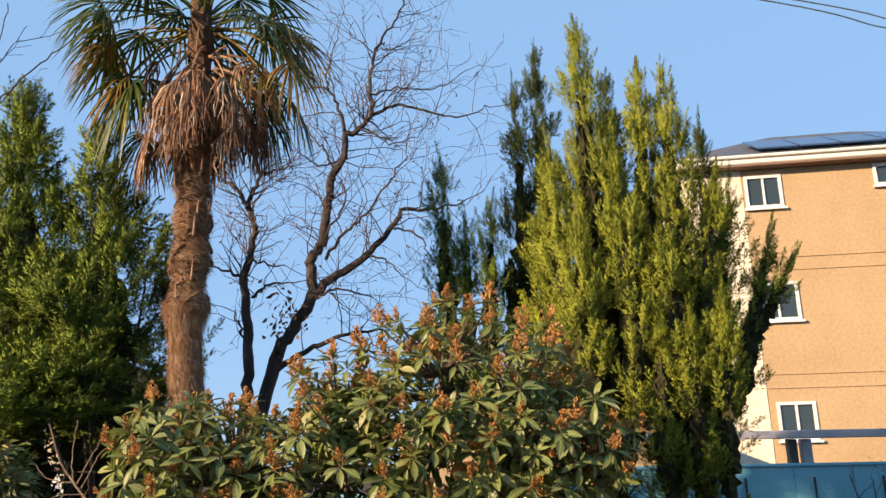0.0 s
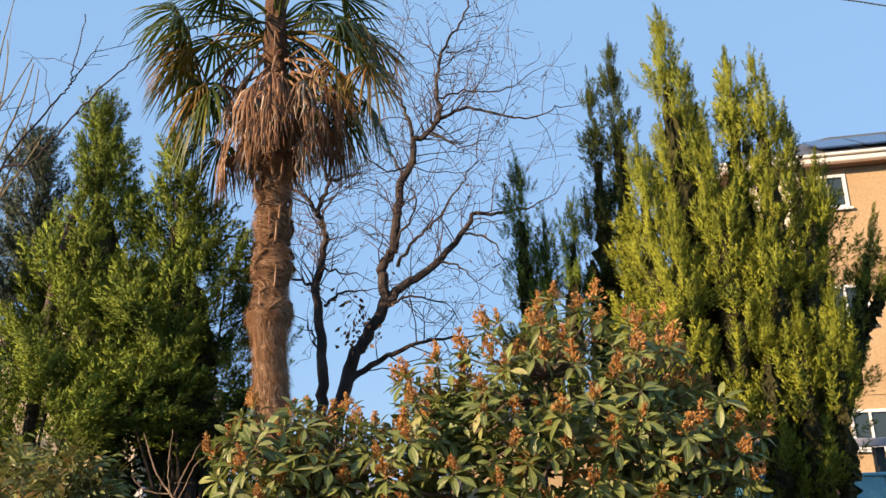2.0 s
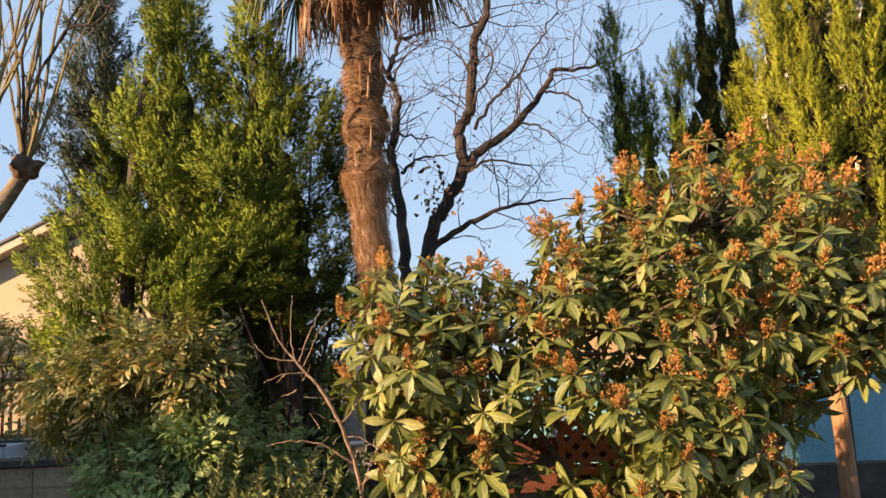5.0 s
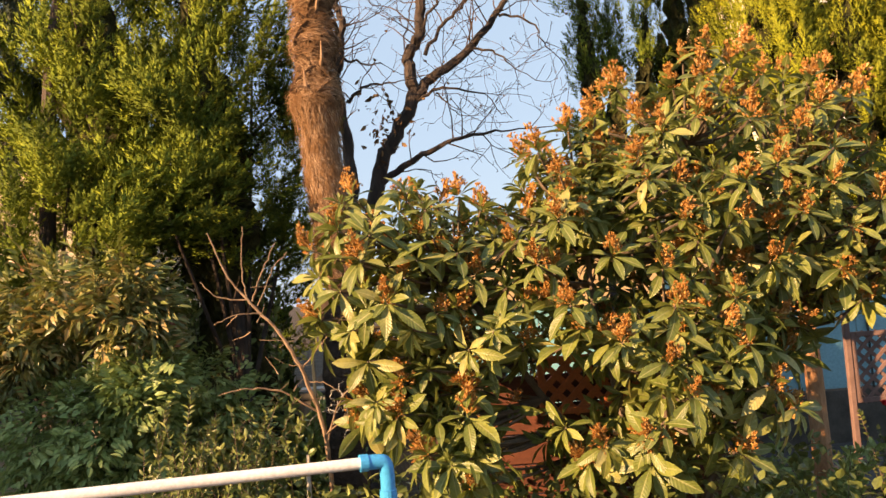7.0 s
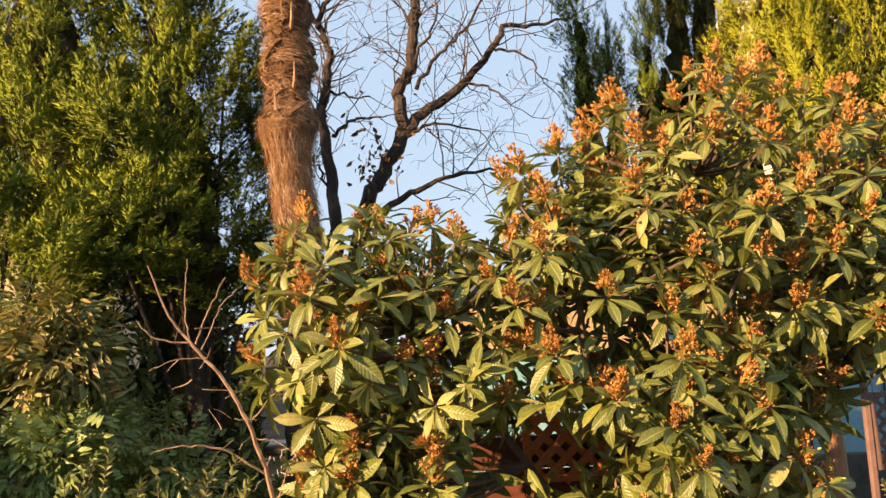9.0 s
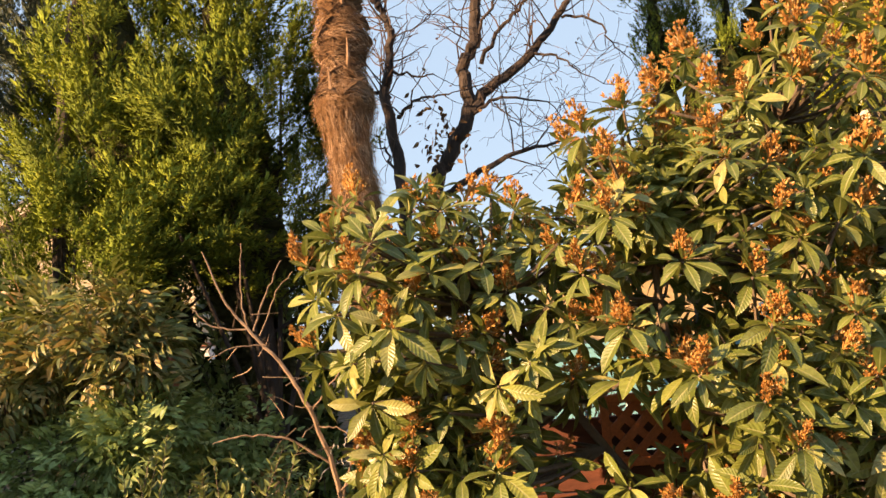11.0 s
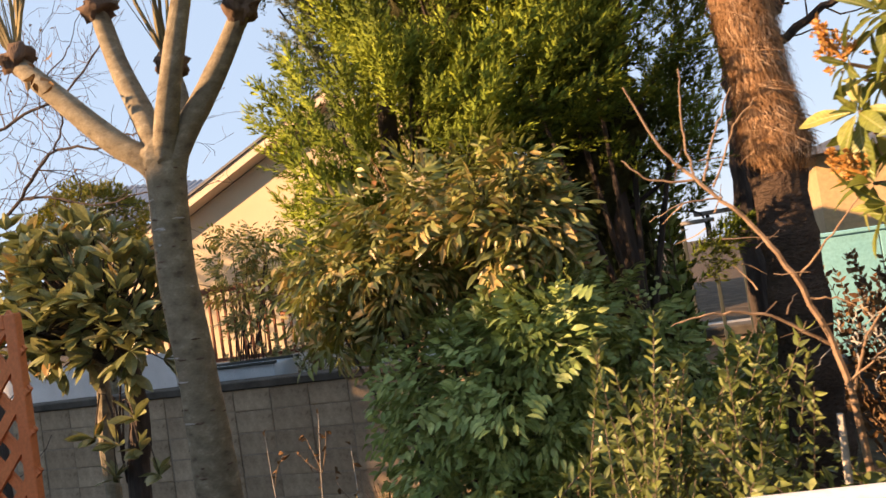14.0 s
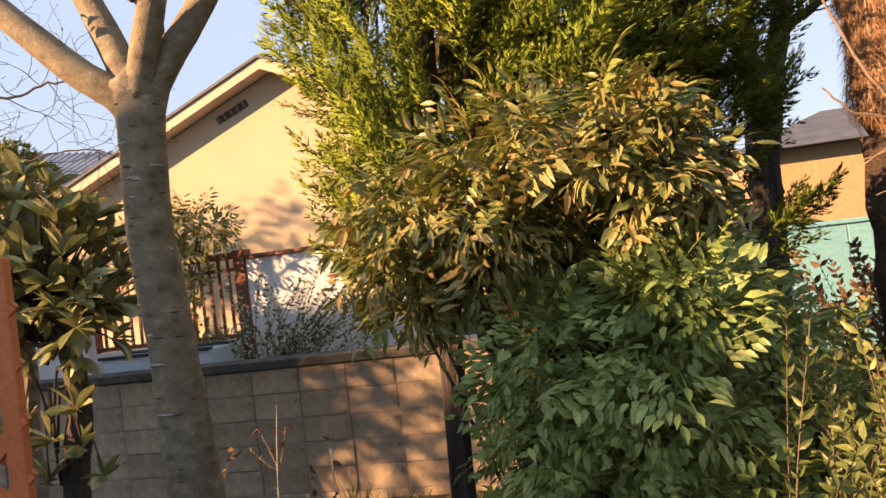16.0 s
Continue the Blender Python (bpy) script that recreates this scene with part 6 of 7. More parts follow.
def leafy_shrub(name, foot, blobs, count, zmin, mat, seed, label, category, length=0.3, leaflet=(0.062, 0.0095), droop=0.25, n=5, stems=14):
    g = np.random.default_rng(seed)
    at = (foot[0], foot[1], float(ground_z(*foot)))
    t = thing(name, at, label, category)
    kinds = [compound_leaf(seed * 7 + k, length, n, leaflet) for k in range(3)]
    pos, out = [], []
    while len(pos) < count:
        c, r = blobs[g.integers(0, len(blobs))]
        d = unit(g.normal(size=3))
        p = np.array(c) + d * np.array(r) * g.uniform(0.3, 1.0) ** 0.4
        if p[2] > zmin:
            pos.append(p)
            out.append(d)
    pos, out = np.array(pos), np.array(out)
    way = unit(out * (0.8, 0.8, 0.5) + g.normal(size=(count, 3)) * 0.55 + (0, 0, 0.35 - droop))
    fr = frames(way, g.normal(size=count) * 0.9, g)
    size = g.uniform(0.75, 1.2, count)
    pick = g.integers(0, 3, count)
    near = np.argsort(pos[:, 1])[: min(160, count // 3)]
    single = np.zeros(count, bool)
    single[near] = True
    pieces = []
    for k in range(3):
        o = mk("leaf_spray", kinds[k], mat)
        me = o.data
        bpy.data.objects.remove(o)
        for i in np.nonzero(single & (pick == k))[0]:
            share("leaf_spray", me, Matrix.Translation(pos[i] - np.array(at)) @ Matrix(fr[i]).to_4x4() @ Matrix.Diagonal((size[i],) * 3 + (1,)), t)
        sel = ~single & (pick == k)
        for v, f in kinds[k]:
            pieces.append(scatter((v, f), pos[sel] - np.array(at), fr[sel], size[sel]))
    tagged(mk("foliage", pieces, mat, t), kind="stuff")
    for k in range(stems):
        c, r = blobs[k % len(blobs)]
        tip = np.array(c) + g.normal(size=3) * np.array(r) * 0.45
        a = np.array(at) + (g.normal() * 0.12, g.normal() * 0.1, -0.05)
        mk("stem", shift(tube(smooth_line([a, 0.6 * a + 0.4 * tip + (0, 0, 0.1), tip], 10), np.linspace(0.012, 0.005, 10), 5), at), M_BARK_DARK, t)
    return t


leafy_shrub("nandina_shrub", (-3.3, 5.55), [((-3.72, 5.45, 1.46), (0.22, 0.2, 0.22)), ((-3.45, 5.45, 1.65), (0.22, 0.2, 0.15)), ((-3.12, 5.45, 1.68), (0.2, 0.2, 0.12)), ((-2.96, 5.45, 1.55), (0.1, 0.16, 0.16)), ((-3.85, 5.5, 1.3), (0.14, 0.2, 0.16)), ((-3.52, 5.4, 1.44), (0.17, 0.18, 0.12)), ((-3.0, 5.4, 1.52), (0.14, 0.16, 0.1))], 470, 1.1, M_NANDINA, 61,
            "heavenly bamboo shrub with yellowing and reddish leaflets", "shrub", 0.21, (0.07, 0.0112), 0.5)
leafy_shrub("nandina_shrub", (-3.15, 5.35), [((-3.32, 5.3, 0.85), (0.22, 0.26, 0.28)), ((-3.05, 5.28, 0.92), (0.26, 0.28, 0.3)), ((-2.9, 5.35, 1.12), (0.13, 0.2, 0.15)), ((-3.22, 5.2, 0.4), (0.26, 0.3, 0.4)), ((-3.0, 5.2, 0.4), (0.25, 0.28, 0.4))], 700, -0.3, M_NANDINA_LOW, 62,
            "dark green glossy shrub crowding below the yellowed one", "shrub", 0.19, (0.048, 0.011), 0.3)
leafy_shrub("nandina_shrub", (-2.7, 6.0), [((-2.75, 5.95, 0.9), (0.22, 0.18, 0.35)), ((-2.6, 5.9, 0.6), (0.22, 0.2, 0.4))], 190, -0.1, M_NANDINA_LOW, 64, "dark green leafy shrub under the junipers", "shrub", 0.19, (0.05, 0.011), 0.3, stems=6)
leafy_shrub("yard_shrub", (-8.1, 10.75), [((-8.1, 10.75, 1.9), (0.3, 0.2, 0.4)), ((-8.0, 10.75, 1.4), (0.35, 0.2, 0.4)), ((-7.7, 10.75, 2.0), (0.2, 0.15, 0.15))], 110, 0.9, M_NANDINA, 63, "tall thin feathery shrub before the barred fence", "shrub", 0.34, (0.085, 0.014), 0.1)


def round_leaf_shrub(name, foot, shoots, mat, seed, label, category, leaf, per=26, wood=None, thick=0.006, curve=0.15):
    """A shrub of upright shoots with small leaves in pairs up each of them."""
    g = np.random.default_rng(seed)
    at = (foot[0], foot[1], float(ground_z(*foot)))
    t = thing(name, at, label, category)
    pos, d = [], []
    for tip in shoots:
        tip = np.array(tip, float)
        a = np.array(at) + (g.normal() * 0.12, g.normal() * 0.1, -0.04)
        ln = smooth_line([a, 0.55 * a + 0.45 * tip + g.normal(size=3) * curve * 0.5, tip], 16)
        mk("shoot", shift(tube(ln, np.linspace(thick, thick * 0.35, 16), 4), at), wood or M_LOQ_BARK, t)
        for k in range(per):
            u = 0.3 + 0.7 * k / per
            i = min(14, int(u * 15))
            p = ln[i] + (ln[i + 1] - ln[i]) * (u * 15 - i)
            ax = unit(ln[i + 1] - ln[i])
            s = unit(np.cross(ax, g.normal(size=3)))
            for q in (s, -s):
                pos.append(p)
                d.append(ax * 0.7 + q * 0.8 + g.normal(size=3) * 0.15)
    n = len(pos)
    mk("foliage", shift([scatter(leaf, np.array(pos), frames(np.array(d), None, g), g.uniform(0.6, 1.2, n))], at), mat, t)
    return t


g0 = np.random.default_rng(70)
small = leaf_shape(0.042, 0.0085, 0.3, 0.25, 3)
round_leaf_shrub("euonymus_shrub", (-2.5, 5.0), [(x, y, z) for x, y, z in zip(g0.uniform(-2.68, -2.0, 64), g0.uniform(4.6, 5.2, 64), g0.uniform(0.5, 1.1, 64))], M_EUONYMUS, 71,
                 "pale green small-leaved shrub with upright shoots", "shrub", small, 34, thick=0.004, curve=0.3)
round_leaf_shrub("euonymus_shrub", (-2.55, 4.5), [(x, y, z) for x, y, z in zip(g0.uniform(-2.6, -2.05, 20), g0.uniform(4.35, 4.8, 20), g0.uniform(0.45, 0.98, 20))] + [(-2.42, 4.6, 1.2), (-2.25, 4.6, 1.1)], M_EUONYMUS, 72,
                 "young yellow-green small-leaved shrub before the palm", "shrub", leaf_shape(0.038, 0.0082, 0.3, 0.2, 3), 34, thick=0.004, curve=0.3)
round_leaf_shrub("variegated_shrub", (-6.8, 10.5), [(x, y, z) for x, y, z in zip(g0.uniform(-7.3, -5.4, 60), g0.uniform(10.2, 10.8, 60), g0.uniform(0.7, 1.5, 60))], M_VARIEG, 73, "white-variegated shrub along the white yard wall", "shrub", leaf_shape(0.05, 0.014, 0.2, 0.2, 3), 22)
round_leaf_shrub("potted_shrub", (-7.9, 10.7), [(x, y, z) for x, y, z in zip(g0.uniform(-8.6, -7.2, 26), g0.uniform(10.55, 10.9, 26), g0.uniform(0.6, 1.05, 26))], M_BROAD, 74, "dark reddish green low shrubs before the fence", "shrub", leaf_shape(0.055, 0.015, 0.2, 0.2, 3), 20)
round_leaf_shrub("rose_shrub", (2.35, 7.6), [(x, y, z) for x, y, z in zip(g0.uniform(1.9, 3.0, 24), g0.uniform(7.3, 7.9, 24), g0.uniform(-0.3, 0.35, 24))], M_GRASS, 75, "low green rose bush by the lattice fence", "shrub", leaf_shape(0.05, 0.016, 0.2, 0.2, 3), 18)


round_leaf_shrub("dry_hedge", (-1.0, 9.4), [(x, y, z) for x, y, z in zip(np.concatenate([g0.uniform(-2.2, -0.2, 70), g0.uniform(-0.2, 1.4, 50)]), g0.uniform(9.0, 9.8, 120), np.concatenate([g0.uniform(0.4, 1.15, 70), g0.uniform(0.1, 0.7, 50)]))], M_DRYLEAF, 77, "brownish dry hedge before the turquoise fence", "hedge", leaf_shape(0.075, 0.02, 0.2, 0.2, 3), 22)


round_leaf_shrub("evergreen_shrub", (1.1, 6.0), [(x, y, z) for x, y, z in zip(g0.uniform(0.5, 1.3, 40), g0.uniform(5.8, 6.4, 40), g0.uniform(-0.2, 0.45, 40))], M_NANDINA_LOW, 78, "dark evergreen shrub under the golden cypress", "shrub", leaf_shape(0.075, 0.017, 0.2, 0.25, 3), 30)


round_leaf_shrub("evergreen_shrub", (-2.6, 7.0), [(x, y, z) for x, y, z in zip(np.concatenate([g0.uniform(-3.75, -2.5, 100), g0.uniform(-2.5, -1.95, 44)]), g0.uniform(6.85, 7.6, 144), np.concatenate([g0.uniform(0.1, 1.9, 100), g0.uniform(0.1, 0.9, 44)]))], M_NANDINA_LOW, 79, "dark undergrowth behind the palm and junipers", "shrub", leaf_shape(0.085, 0.02, 0.2, 0.25, 3), 34)


# Added filler shrub: its very dark leaf colour stands in for shade in the gap.
round_leaf_shrub("evergreen_shrub", (-2.7, 7.4), [(x, y, z) for x, y, z in zip(g0.uniform(-3.7, -2.5, 110), g0.uniform(7.2, 7.6, 110), g0.uniform(0.7, 2.0, 110))], M_CYP_DARK, 84, "added shrub, leaves coloured very dark as shade behind the junipers", "shrub", leaf_shape(0.085, 0.02, 0.2, 0.25, 3), 36)
round_leaf_shrub("young_laurel", (-2.5, 4.35), [(-2.62, 4.3, 0.72), (-2.5, 4.25, 0.66), (-2.42, 4.3, 0.7), (-2.3, 4.35, 0.62), (-2.55, 4.4, 0.75), (-2.36, 4.4, 0.78)], M_EUONYMUS, 85, "young broad-leaved yellow-green shoots at the shrub's foot", "shrub", leaf_shape(0.085, 0.021, 0.25, 0.25, 4), 7, thick=0.004)


def rose_flower(at):
    t = thing("rose_flower", at, "bright red rose bloom on its bush", "flower")
    g = np.random.default_rng(76)
    for k in range(11):
        a = k * 2.399
        r = 0.008 + 0.0035 * k
        petal = leaf_shape(0.045, 0.02, 0.5, -0.35, 4)
        d = unit(np.array([math.cos(a) * (0.3 + 0.08 * k), math.sin(a) * (0.3 + 0.08 * k), 1.0]))
        v, f = scatter(petal, np.array([[r * math.cos(a) * 0.3, r * math.sin(a) * 0.3, 0]]), frames(d[None], g.random() * 0.2, g), np.array([1.0]))
        mk("petal", [(v, f)], M_RED, t)
    mk("stalk", tube([(0, 0, 0.01), (0.01, 0, -0.1), (0, 0.01, -0.3)], [0.006, 0.004, 0.004], 5), M_GRASS, t)
    return t


rose_flower((2.2, 7.5, 0.38))
rose_flower((2.3, 7.45, 0.12))


def broad_shrub():
    g = np.random.default_rng(81)
    at = (-6.55, 6.9, float(ground_z(-6.55, 6.9)))
    t = thing("evergreen_tree", at, "small broad-leaved evergreen tree with a dark trunk", "tree")
    line = smooth_line([(-6.45, 6.9, at[2] - 0.1), (-6.5, 6.9, 0.2), (-6.4, 6.9, 0.7), (-6.45, 6.9, 1.1), (-6.6, 6.9, 1.5)], 16)
    mk("trunk", shift(tube(line, np.linspace(0.085, 0.06, 16), 9, 0.2, g), at), M_BARK_DARK, t)
    line = smooth_line([(-6.9, 7.1, at[2] - 0.1), (-6.95, 7.1, 0.4), (-6.9, 7.1, 1.0), (-6.9, 7.0, 1.5)], 12)
    mk("trunk", shift(tube(line, np.linspace(0.06, 0.045, 12), 9, 0.2, g), at), M_BARK_GREY, t)
    blobs = [((-6.85, 6.9, 1.66), (0.6, 0.5, 0.56)), ((-6.3, 6.8, 1.48), (0.34, 0.36, 0.45)), ((-7.5, 6.9, 1.72), (0.4, 0.4, 0.55))]
    pos, nrm = crown_points(230, blobs, g, 0.95)
    low = np.array([(-6.35, 6.8, 0.72), (-6.5, 6.75, 0.55), (-6.3, 6.75, 0.5), (-6.6, 6.8, 0.3), (-6.75, 6.8, 0.6), (-6.25, 6.85, 0.3)])
    pos, nrm = np.concatenate([pos, low]), np.concatenate([nrm, np.tile([0.2, -0.8, 0.2], (6, 1))])
    shape = leaf_shape(0.19, 0.036, 0.3, 0.14, 6, 0.0, 1.15)
    P, D = [], []
    tw = []
    for p, q in zip(pos, nrm):
        ax = unit(q * 0.8 + (0, 0, 0.5))
        tw += tube(smooth_line([(-6.6, 6.9, min(1.5, p[2] - 0.05)), 0.5 * (p + (-6.6, 6.9, 1.4)) + (0, 0, -0.05), p], 6), np.linspace(0.012, 0.005, 6), 4)
        for k in range(10):
            s = unit(np.cross(ax, g.normal(size=3)))
            P.append(p)
            D.append(ax * 0.75 + s * 0.8 + np.array([0, 0, 0.08]))
    tagged(mk("branchwork", shift(tw, at), M_BARK_DARK, t), kind="stuff")
    mk("foliage", shift([scatter(shape, np.array(P), frames(np.array(D), g.normal(size=len(P)) * 0.5, g), g.uniform(0.7, 1.15, len(P)))], at), M_BROAD, t)
    return t


broad_shrub()


def build_ball_tree():
    g = np.random.default_rng(82)
    at = (-9.95, 10.3, 0.3)
    t = thing("clipped_tree", at, "rounded yellow-green clipped tree beside the shed", "tree")
    mk("trunk", shift(tube([(-9.95, 10.3, 0.25), (-9.9, 10.3, 1.2), (-9.95, 10.3, 2.5)], [0.07, 0.06, 0.04], 8), at), M_BARK_GREY, t)
    n = 5200
    d = unit(g.normal(size=(n, 3)))
    lump = np.array([1 + 0.22 * noise.noise(Vector(q * 2.2)) for q in d])
    pos = np.array([-9.95, 10.3, 2.65]) + d * np.array([0.72, 0.6, 0.62]) * (lump * g.uniform(0.6, 1.0, n) ** 0.4)[:, None]
    mk("crown", shift([scatter(TUFTS[0], pos, frames(unit(d + g.normal(size=(n, 3)) * 0.4), None, g), g.uniform(0.8, 1.4, n))], at), M_BALL, t)
    return t


build_ball_tree()

# ---- small things ----


def build_sprig(foot, tips, seed, label):
    """A thin upright stem with a few curled reddish leaves."""
    g = np.random.default_rng(seed)
    z = float(ground_z(*foot))
    at = (foot[0], foot[1], z)
    t = thing("sapling", at, label, "plant")
    root = np.array([foot[0], foot[1], z - 0.03])
    P, D = [], []
    for k, tip in enumerate(tips):
        tip = np.array(tip)
        a = root if k == 0 else root + 0.55 * (np.array(tips[0]) - root)
        ln = smooth_line([a, 0.5 * (a + tip) + g.normal(size=3) * 0.02, tip], 12)
        mk("stem", shift(tube(ln, np.linspace(0.008 if k == 0 else 0.005, 0.002, 12), 5), at), M_GREYWOOD if k == 0 else M_TWIG_RED, t)
        for j in range(4):
            P.append(ln[11 - 2 * j])
            D.append(g.normal(size=3) + (0, 0, -0.5))
    for p, d in zip(P, D):
        v, f = scatter(leaf_shape(0.075, 0.018, 0.9, 0.5, 4), np.array([p]), frames(np.array([d]), None, g), np.array([g.uniform(0.5, 1.1)]))
        mk("leaf", shift([(v, f)], at), M_DRYLEAF, t)
    return t


build_sprig((-6.0, 8.5), [(-5.9, 8.5, 0.36), (-6.08, 8.5, 0.18), (-5.82, 8.45, 0.2), (-6.15, 8.45, 0.05)], 111, "thin pale-stemmed sapling with curled reddish leaves")
build_sprig((-6.35, 8.4), [(-6.42, 8.4, 0.22), (-6.25, 8.4, 0.05)], 112, "thin dry sapling with a few brown leaves")
build_sprig((-5.2, 7.6), [(-5.12, 7.6, 0.25), (-5.28, 7.6, 0.1)], 113, "thin dry sapling with a few brown leaves")


def build_tuft(x, y, n, length, seed):
    g = np.random.default_rng(seed)
    at = (x, y, float(ground_z(x, y)))
    t = thing("grass_clump", at, "half-dry clump of long arching grass", "grass", "grass clumps by the block wall")
    for k in range(3):
        v, f = blade_tuft(n, length * g.uniform(0.8, 1.2), 0.006, 0.75, seed + k)
        m = Matrix.Translation((g.normal() * 0.05, g.normal() * 0.05, -0.02)) @ Matrix.Rotation(radians(90), 4, "X")
        tagged(mk("blade_growth", [turned((v, f), m)], M_GRASS if k else M_DRYLEAF, t), kind="stuff")
    return t


build_tuft(-5.42, 8.6, 40, 0.4, 121)
build_tuft(-5.0, 8.2, 34, 0.34, 125)
build_tuft(-6.6, 8.3, 30, 0.3, 129)


def build_twig_shrub():
    g = np.random.default_rng(91)
    at = (-1.88, 5.08, float(ground_z(-1.88, 5.08)))
    t = thing("bare_shrub", at, "leafless shrub with thin reddish twigs", "shrub")
    Y = 5.1
    lines = [([(-1.88, Y, at[2] - 0.05), (-1.9, Y, 0.5), (-1.93, Y, 0.9), (-2.02, Y, 1.2), (-2.13, Y, 1.4), (-2.28, Y, 1.58), (-2.37, Y, 1.7), (-2.46, Y, 1.93)], 0.019, 0.004),
             ([(-2.28, Y, 1.58), (-2.29, Y - 0.02, 1.75), (-2.27, Y - 0.03, 1.95)], 0.006, 0.003), ([(-2.25, Y, 1.56), (-2.2, Y + 0.02, 1.7), (-2.12, Y + 0.03, 1.86)], 0.006, 0.003),
             ([(-2.22, Y, 1.54), (-2.13, Y - 0.02, 1.72), (-2.05, Y - 0.03, 1.8)], 0.005, 0.0025), ([(-2.27, Y, 1.57), (-2.42, Y - 0.03, 1.6), (-2.5, Y - 0.04, 1.68)], 0.006, 0.003),
             ([(-2.2, Y, 1.5), (-2.33, Y - 0.04, 1.5), (-2.44, Y - 0.06, 1.46)], 0.005, 0.002), ([(-2.02, Y, 1.2), (-1.9, Y - 0.04, 1.33), (-1.78, Y - 0.05, 1.46)], 0.005, 0.002),
             ([(-1.95, Y, 0.98), (-2.12, Y - 0.04, 1.1), (-2.3, Y - 0.08, 1.13), (-2.42, Y - 0.1, 1.11)], 0.008, 0.003), ([(-1.92, Y, 0.8), (-1.85, Y - 0.02, 1.0), (-1.75, Y - 0.04, 1.12)], 0.008, 0.003),
             ([(-1.93, Y, 0.85), (-1.78, Y - 0.05, 0.98), (-1.6, Y - 0.08, 1.08)], 0.006, 0.002), ([(-2.0, Y, 1.14), (-1.9, Y, 1.12), (-1.82, Y, 1.06)], 0.005, 0.002)]
    for k, (pts, a, b) in enumerate(lines):
        n = 5 * len(pts)
        ln = smooth_line(pts, n) + g.normal(size=(n, 3)) * 0.0025
        mk("stem" if k == 0 else "twig", shift(tube(ln, np.linspace(0.8 * a, 0.8 * b, n), 6), at), M_TWIG_RED, t)
    tw = []
    for k in range(14):
        grow(tw, (-2.0 - 0.03 * k + g.normal() * 0.05, Y, 1.05 + 0.045 * k), g.normal(size=3) * (1, 0.5, 0.8), g.uniform(0.08, 0.2), 0.003, 0, g, 0.2, 0.02)
    tagged(mk("twig_growth", shift(tw, at), M_TWIG_RED, t), kind="stuff")
    tw = []
    for k in range(12):
        grow(tw, (-1.84 + g.normal() * 0.05, Y + 0.02, 0.9 + g.random() * 0.15), (g.normal() * 0.5, g.normal() * 0.3, 0.8 * g.random() - 0.1), g.uniform(0.12, 0.26), 0.0035, 0, g, 0.55, -0.02, seg=0.02)
    tagged(mk("dry_tendril", shift(tw, at), M_GREYWOOD, t, "pale grey curling tendrils"), kind="stuff")
    return t


build_twig_shrub()


def build_fence_twigs():
    g = np.random.default_rng(93)
    at = (5.9, 11.0, float(ground_z(5.9, 11.0)))
    t = thing("bare_shrub", at, "leafless dark-twigged shrub before the turquoise fence", "shrub")
    for x, top in ((5.45, 1.38), (5.75, 1.3), (6.05, 1.42), (6.5, 1.46), (6.75, 1.25)):
        tw, ends = [], []
        tip = np.array([x, 11.1, top])
        root = np.array([5.9 + 0.2 * (x - 5.9), 11.0, at[2] - 0.03])
        ln = smooth_line([root, 0.5 * (root + tip) + g.normal(size=3) * 0.04, tip], 12)
        mk("stem", shift(tube(ln, np.linspace(0.014, 0.006, 12), 5), at), M_BARK_DARK, t)
        for k in (5, 7, 9, 10):
            zigzag(tw, ln[k], g.normal(size=3) * (1, 0.3, 0.4) + (0, 0, 0.8), g.uniform(0.15, 0.35), 0.006, 1, g, ends)
        tagged(mk("twig_growth", shift(tw, at), M_BARK_DARK, t), kind="stuff")
    return t


build_fence_twigs()


def build_pipe_rail():
    z0 = float(ground_z(-1.485, 3.6))
    at = (-1.485, 3.6, z0)
    t = thing("pipe_rail", at, "white plastic pipe rail with a bright blue elbow", "rail")
    top, end = np.array([-1.488, 3.572, 1.018]), np.array([-2.9, 3.13, 1.053])
    way = unit(end - top)
    mk("rail_pipe", shift(tube([top + way * 0.04, 0.5 * (top + end), end], 0.0185, 16), at), M_PVC_WHITE, t, "white pipe", smooth=True)
    down = np.array([0, 0, -1.0])
    mk("upright_pipe", shift(tube([(top[0], top[1], z0 - 0.1), top + down * 0.06], 0.0185, 16), at), M_PVC_WHITE, t, "white pipe", smooth=True)
    mk("far_upright_pipe", shift(tube([(end[0], end[1], z0 - 0.1), end], 0.0185, 16), at), M_PVC_WHITE, t, "white pipe", smooth=True)
    e = smooth_line([top + way * 0.07, top + way * 0.03, top + way * 0.006 + down * 0.006, top + down * 0.04, top + down * 0.11], 16)
    elbow = mk("elbow", shift(tube(e, 0.0235, 16), at), M_PVC_BLUE, t, "bright blue pipe elbow", smooth=True)
    mk("collar", shift(tube([top + way * 0.06, top + way * 0.085], 0.0272, 16), at), M_PVC_BLUE, elbow)
    mk("collar", shift(tube([top + down * 0.12, top + down * 0.09], 0.0272, 16), at), M_PVC_BLUE, elbow)
    return t


build_pipe_rail()


def build_stake():
    at = (-1.98, 4.9, float(ground_z(-1.98, 4.9)))
    ln = smooth_line([(-1.98, 4.9, at[2] - 0.1), (-1.985, 4.9, 0.4), (-1.975, 4.89, 0.81)], 10)
    t = thing("garden_stake", at, "pale lichen-grey wooden stake among the shrubs", "stake")
    mk("stick", shift(tube(ln, np.linspace(0.013, 0.01, 10), 7, 0.15, np.random.default_rng(97)), at), M_STONE, t)


build_stake()


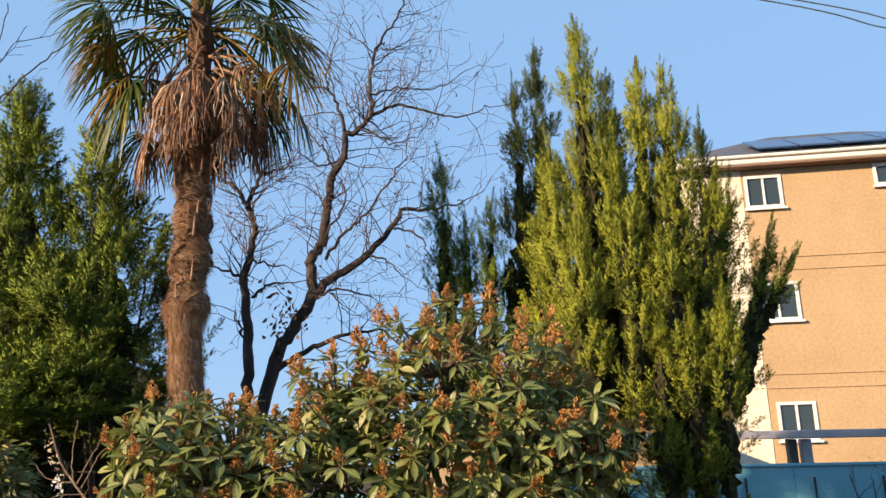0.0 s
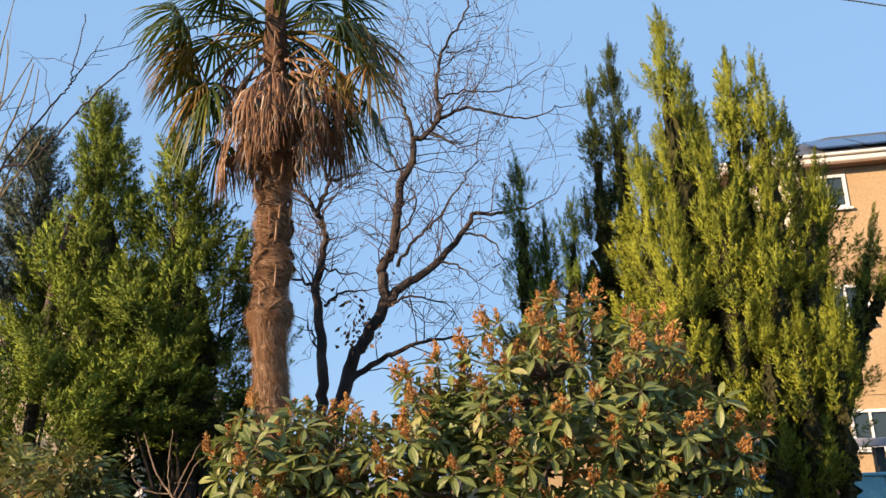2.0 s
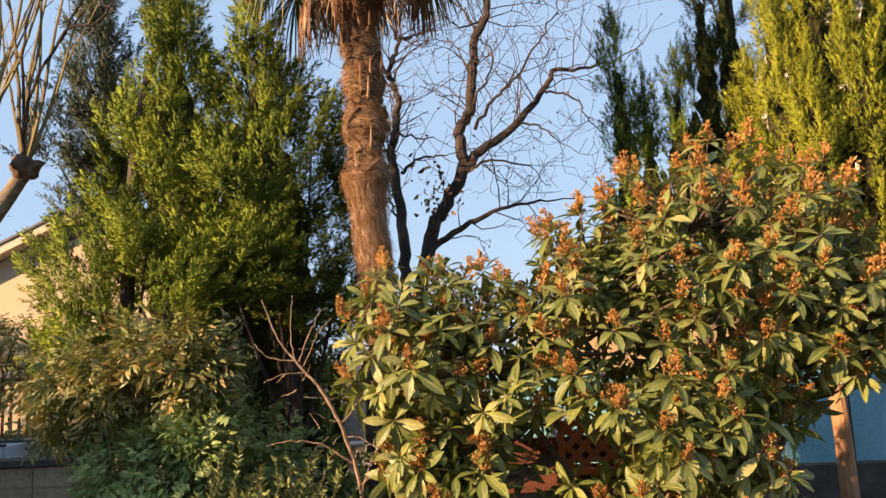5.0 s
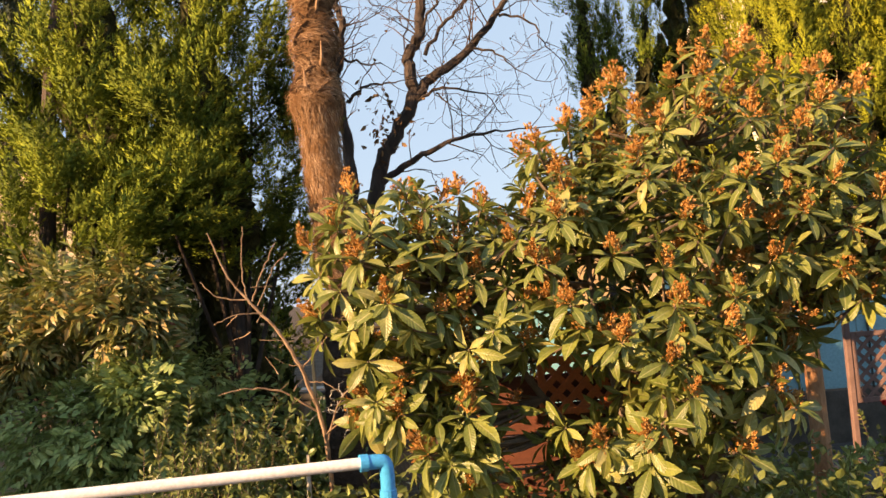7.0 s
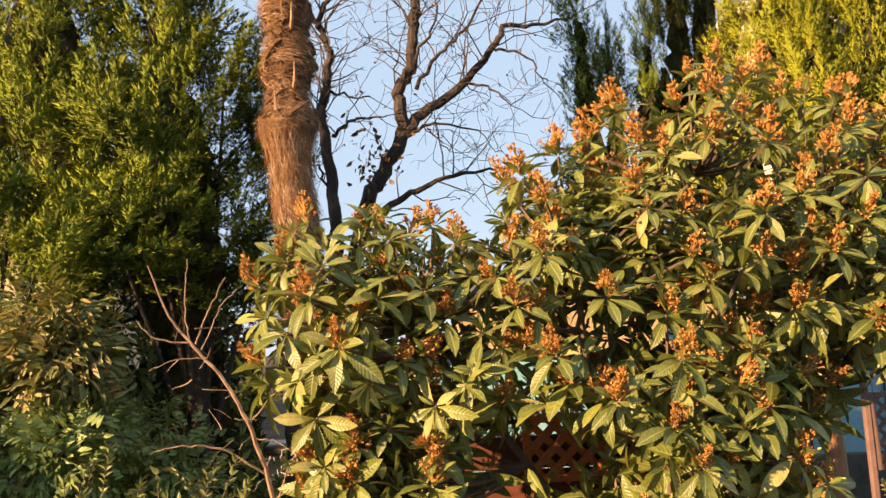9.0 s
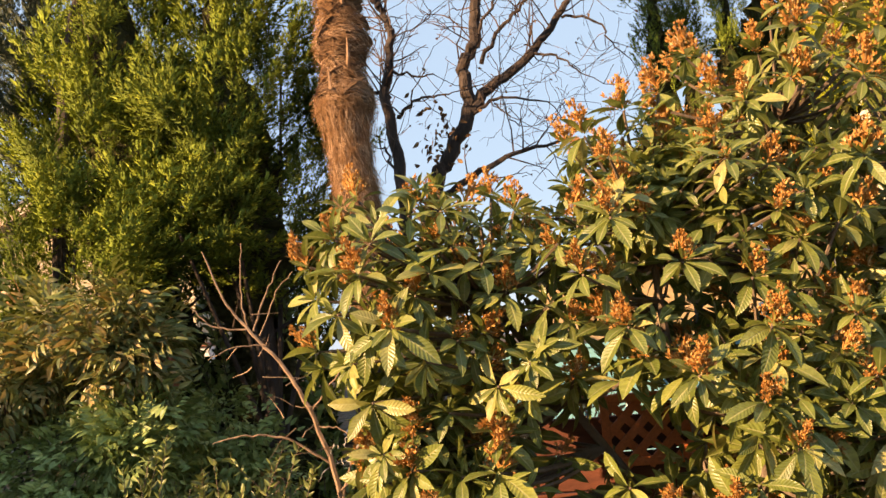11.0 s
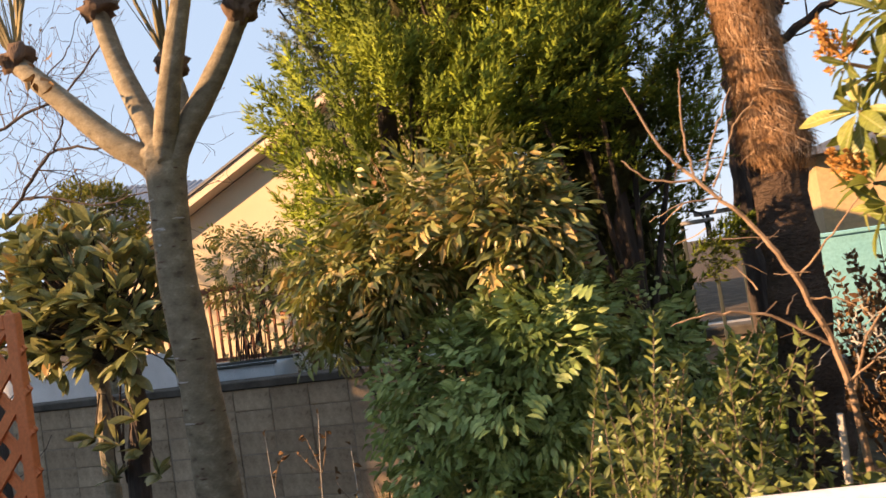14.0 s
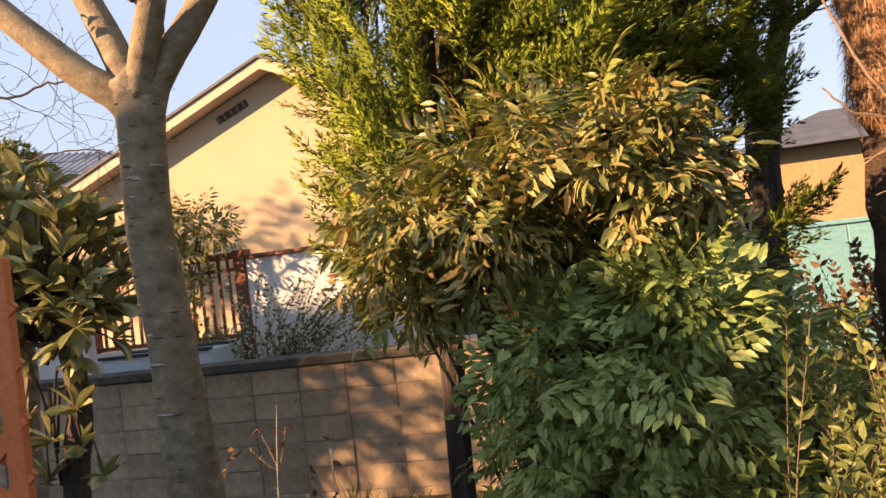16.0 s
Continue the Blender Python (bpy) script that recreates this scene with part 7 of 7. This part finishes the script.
def build_board_stand():
    at = (-2.38, 8.85, float(ground_z(-2.38, 8.85)))
    t = thing("board_stand", at, "small stand of grey boards laid flat on thin dark posts", "stand")
    for x0, x1, y0, y1, z in ((-2.66, -2.36, 8.72, 8.98, 1.5), (-2.5, -2.14, 8.76, 8.96, 1.555)):
        mk("board", shift([box((x0, y0, z), (x1, y1, z + 0.03), 0.004)], at), M_GREYWOOD, t)
    for x, y, z in ((-2.6, 8.85, 1.5), (-2.4, 8.8, 1.554), (-2.2, 8.9, 1.554)):
        mk("post", shift([box((x - 0.014, y - 0.014, at[2] - 0.05), (x + 0.014, y + 0.014, z), 0.003)], at), M_DARKBAR, t)
    hook = smooth_line([(-2.42, 8.74, 1.38), (-2.42, 8.74, 1.5), (-2.46, 8.74, 1.58), (-2.62, 8.74, 1.62)], 12)
    mk("wire_hook", shift(tube(hook, 0.009, 6), at), M_DARKBAR, t)
    return t


build_board_stand()


def build_cables():
    at = (21.0, 17.5, -0.7)
    pole = thing("utility_pole", at, "grey concrete utility pole beside the lane", "utility pole")
    mk("shaft", shift(tube([(21, 17.5, -0.8), (21, 17.5, 5.0), (21, 17.5, 11.2)], [0.19, 0.16, 0.12], 14), at), M_STONE, pole)
    mk("crossarm", shift([box((20.1, 17.44, 10.75), (21.9, 17.56, 10.87), 0.01)], at), M_STEEL, pole)
    for a, b, e in (((9.6, 20.5, 14.45), (15.5, 18.5, 12.0), (20.3, 17.5, 10.87)), ((10.5, 20.5, 14.45), (16.0, 18.5, 12.2), (21.6, 17.5, 10.87))):
        m = (np.array(a) + np.array(b)) / 2 + (0, 0, -0.35)
        ln = smooth_line([np.array(a) + (-12, 4, 5.2), a, m, b, e], 36)
        tagged(mk("overhead_cable", tube(ln, 0.02, 5), M_DARKBAR), "black overhead cable crossing the sky", "cable", "overhead cables")


build_cables()


def build_cover():
    """Low plants, litter and weeds on the soil."""
    g = np.random.default_rng(95)
    n = 5200
    x, y = g.uniform(-8, 3.5, n), g.uniform(3.2, 9.4, n)
    keep = np.array([noise.noise((a * 0.9, b * 0.9, 7.0)) > -0.12 for a, b in zip(x, y)])
    x, y = x[keep], y[keep]
    pos = np.stack([x, y, ground_z(x, y) + 0.0], 1)
    d = unit(g.normal(size=(len(x), 3)) * 0.5 + (0, 0, 1.0))
    tagged(mk("weeds", [scatter(blade_tuft(7, 0.13, 0.006, 0.9, 5), pos, frames(d, None, g), g.uniform(0.5, 1.5, len(x)))], M_GRASS), "low weeds and grass tufts on the soil", "weeds", kind="stuff")
    n = 5000
    x, y = g.uniform(-8, 3.5, n), g.uniform(2.8, 9.6, n)
    pos = np.stack([x, y, ground_z(x, y) + 0.03], 1)
    tagged(mk("leaf_litter", [scatter(leaf_shape(0.07, 0.017, 0.3, 0.3, 3), pos, frames(g.normal(size=(n, 3)) * (1, 1, 0.25), g.normal(size=n) * 0.4, g), g.uniform(0.6, 1.3, n))], M_DRYLEAF), "dry brown fallen leaves on the ground", "leaf litter", kind="stuff")
    # the low plants that crowd round the pipe rail
    n = 3600
    x, y = g.uniform(-2.3, 0.6, n), g.uniform(4.3, 5.4, n)
    top = 0.68 + 0.3 * np.array([noise.noise((a * 2.1, b * 2.1, 1.0)) for a, b in zip(x, y)])
    pos = np.stack([x, y, ground_z(x, y) + g.random(n) ** 0.5 * (top + 0.2)], 1)
    tagged(mk("low_plants", [scatter(leaf_shape(0.055, 0.018, 0.25, 0.2, 3), pos, frames(g.normal(size=(n, 3)) + (0, -0.2, 0.5), g.normal(size=n) * 0.6, g), g.uniform(0.7, 1.3, n))], M_EUONYMUS), "low leafy plants under the loquat", "plants", kind="stuff")


build_cover()

# ---- blocks of the garden wall ----
block = mk("block", [box((0.004, -0.1, 0.004), (0.476, -0.092, 0.236), 0.006)], M_BLOCK)
block_me = block.data
bpy.data.objects.remove(block)
for row in range(7):
    for col in range(18):
        share("block", block_me, Matrix.Translation((-11.03 + col * 0.48 + 0.003 * math.sin(col * 5 + row), BW_Y - 0.006 * math.sin(col * 3.1 + row * 7), BW_TOP - 0.24 * (row + 1))), block_wall)
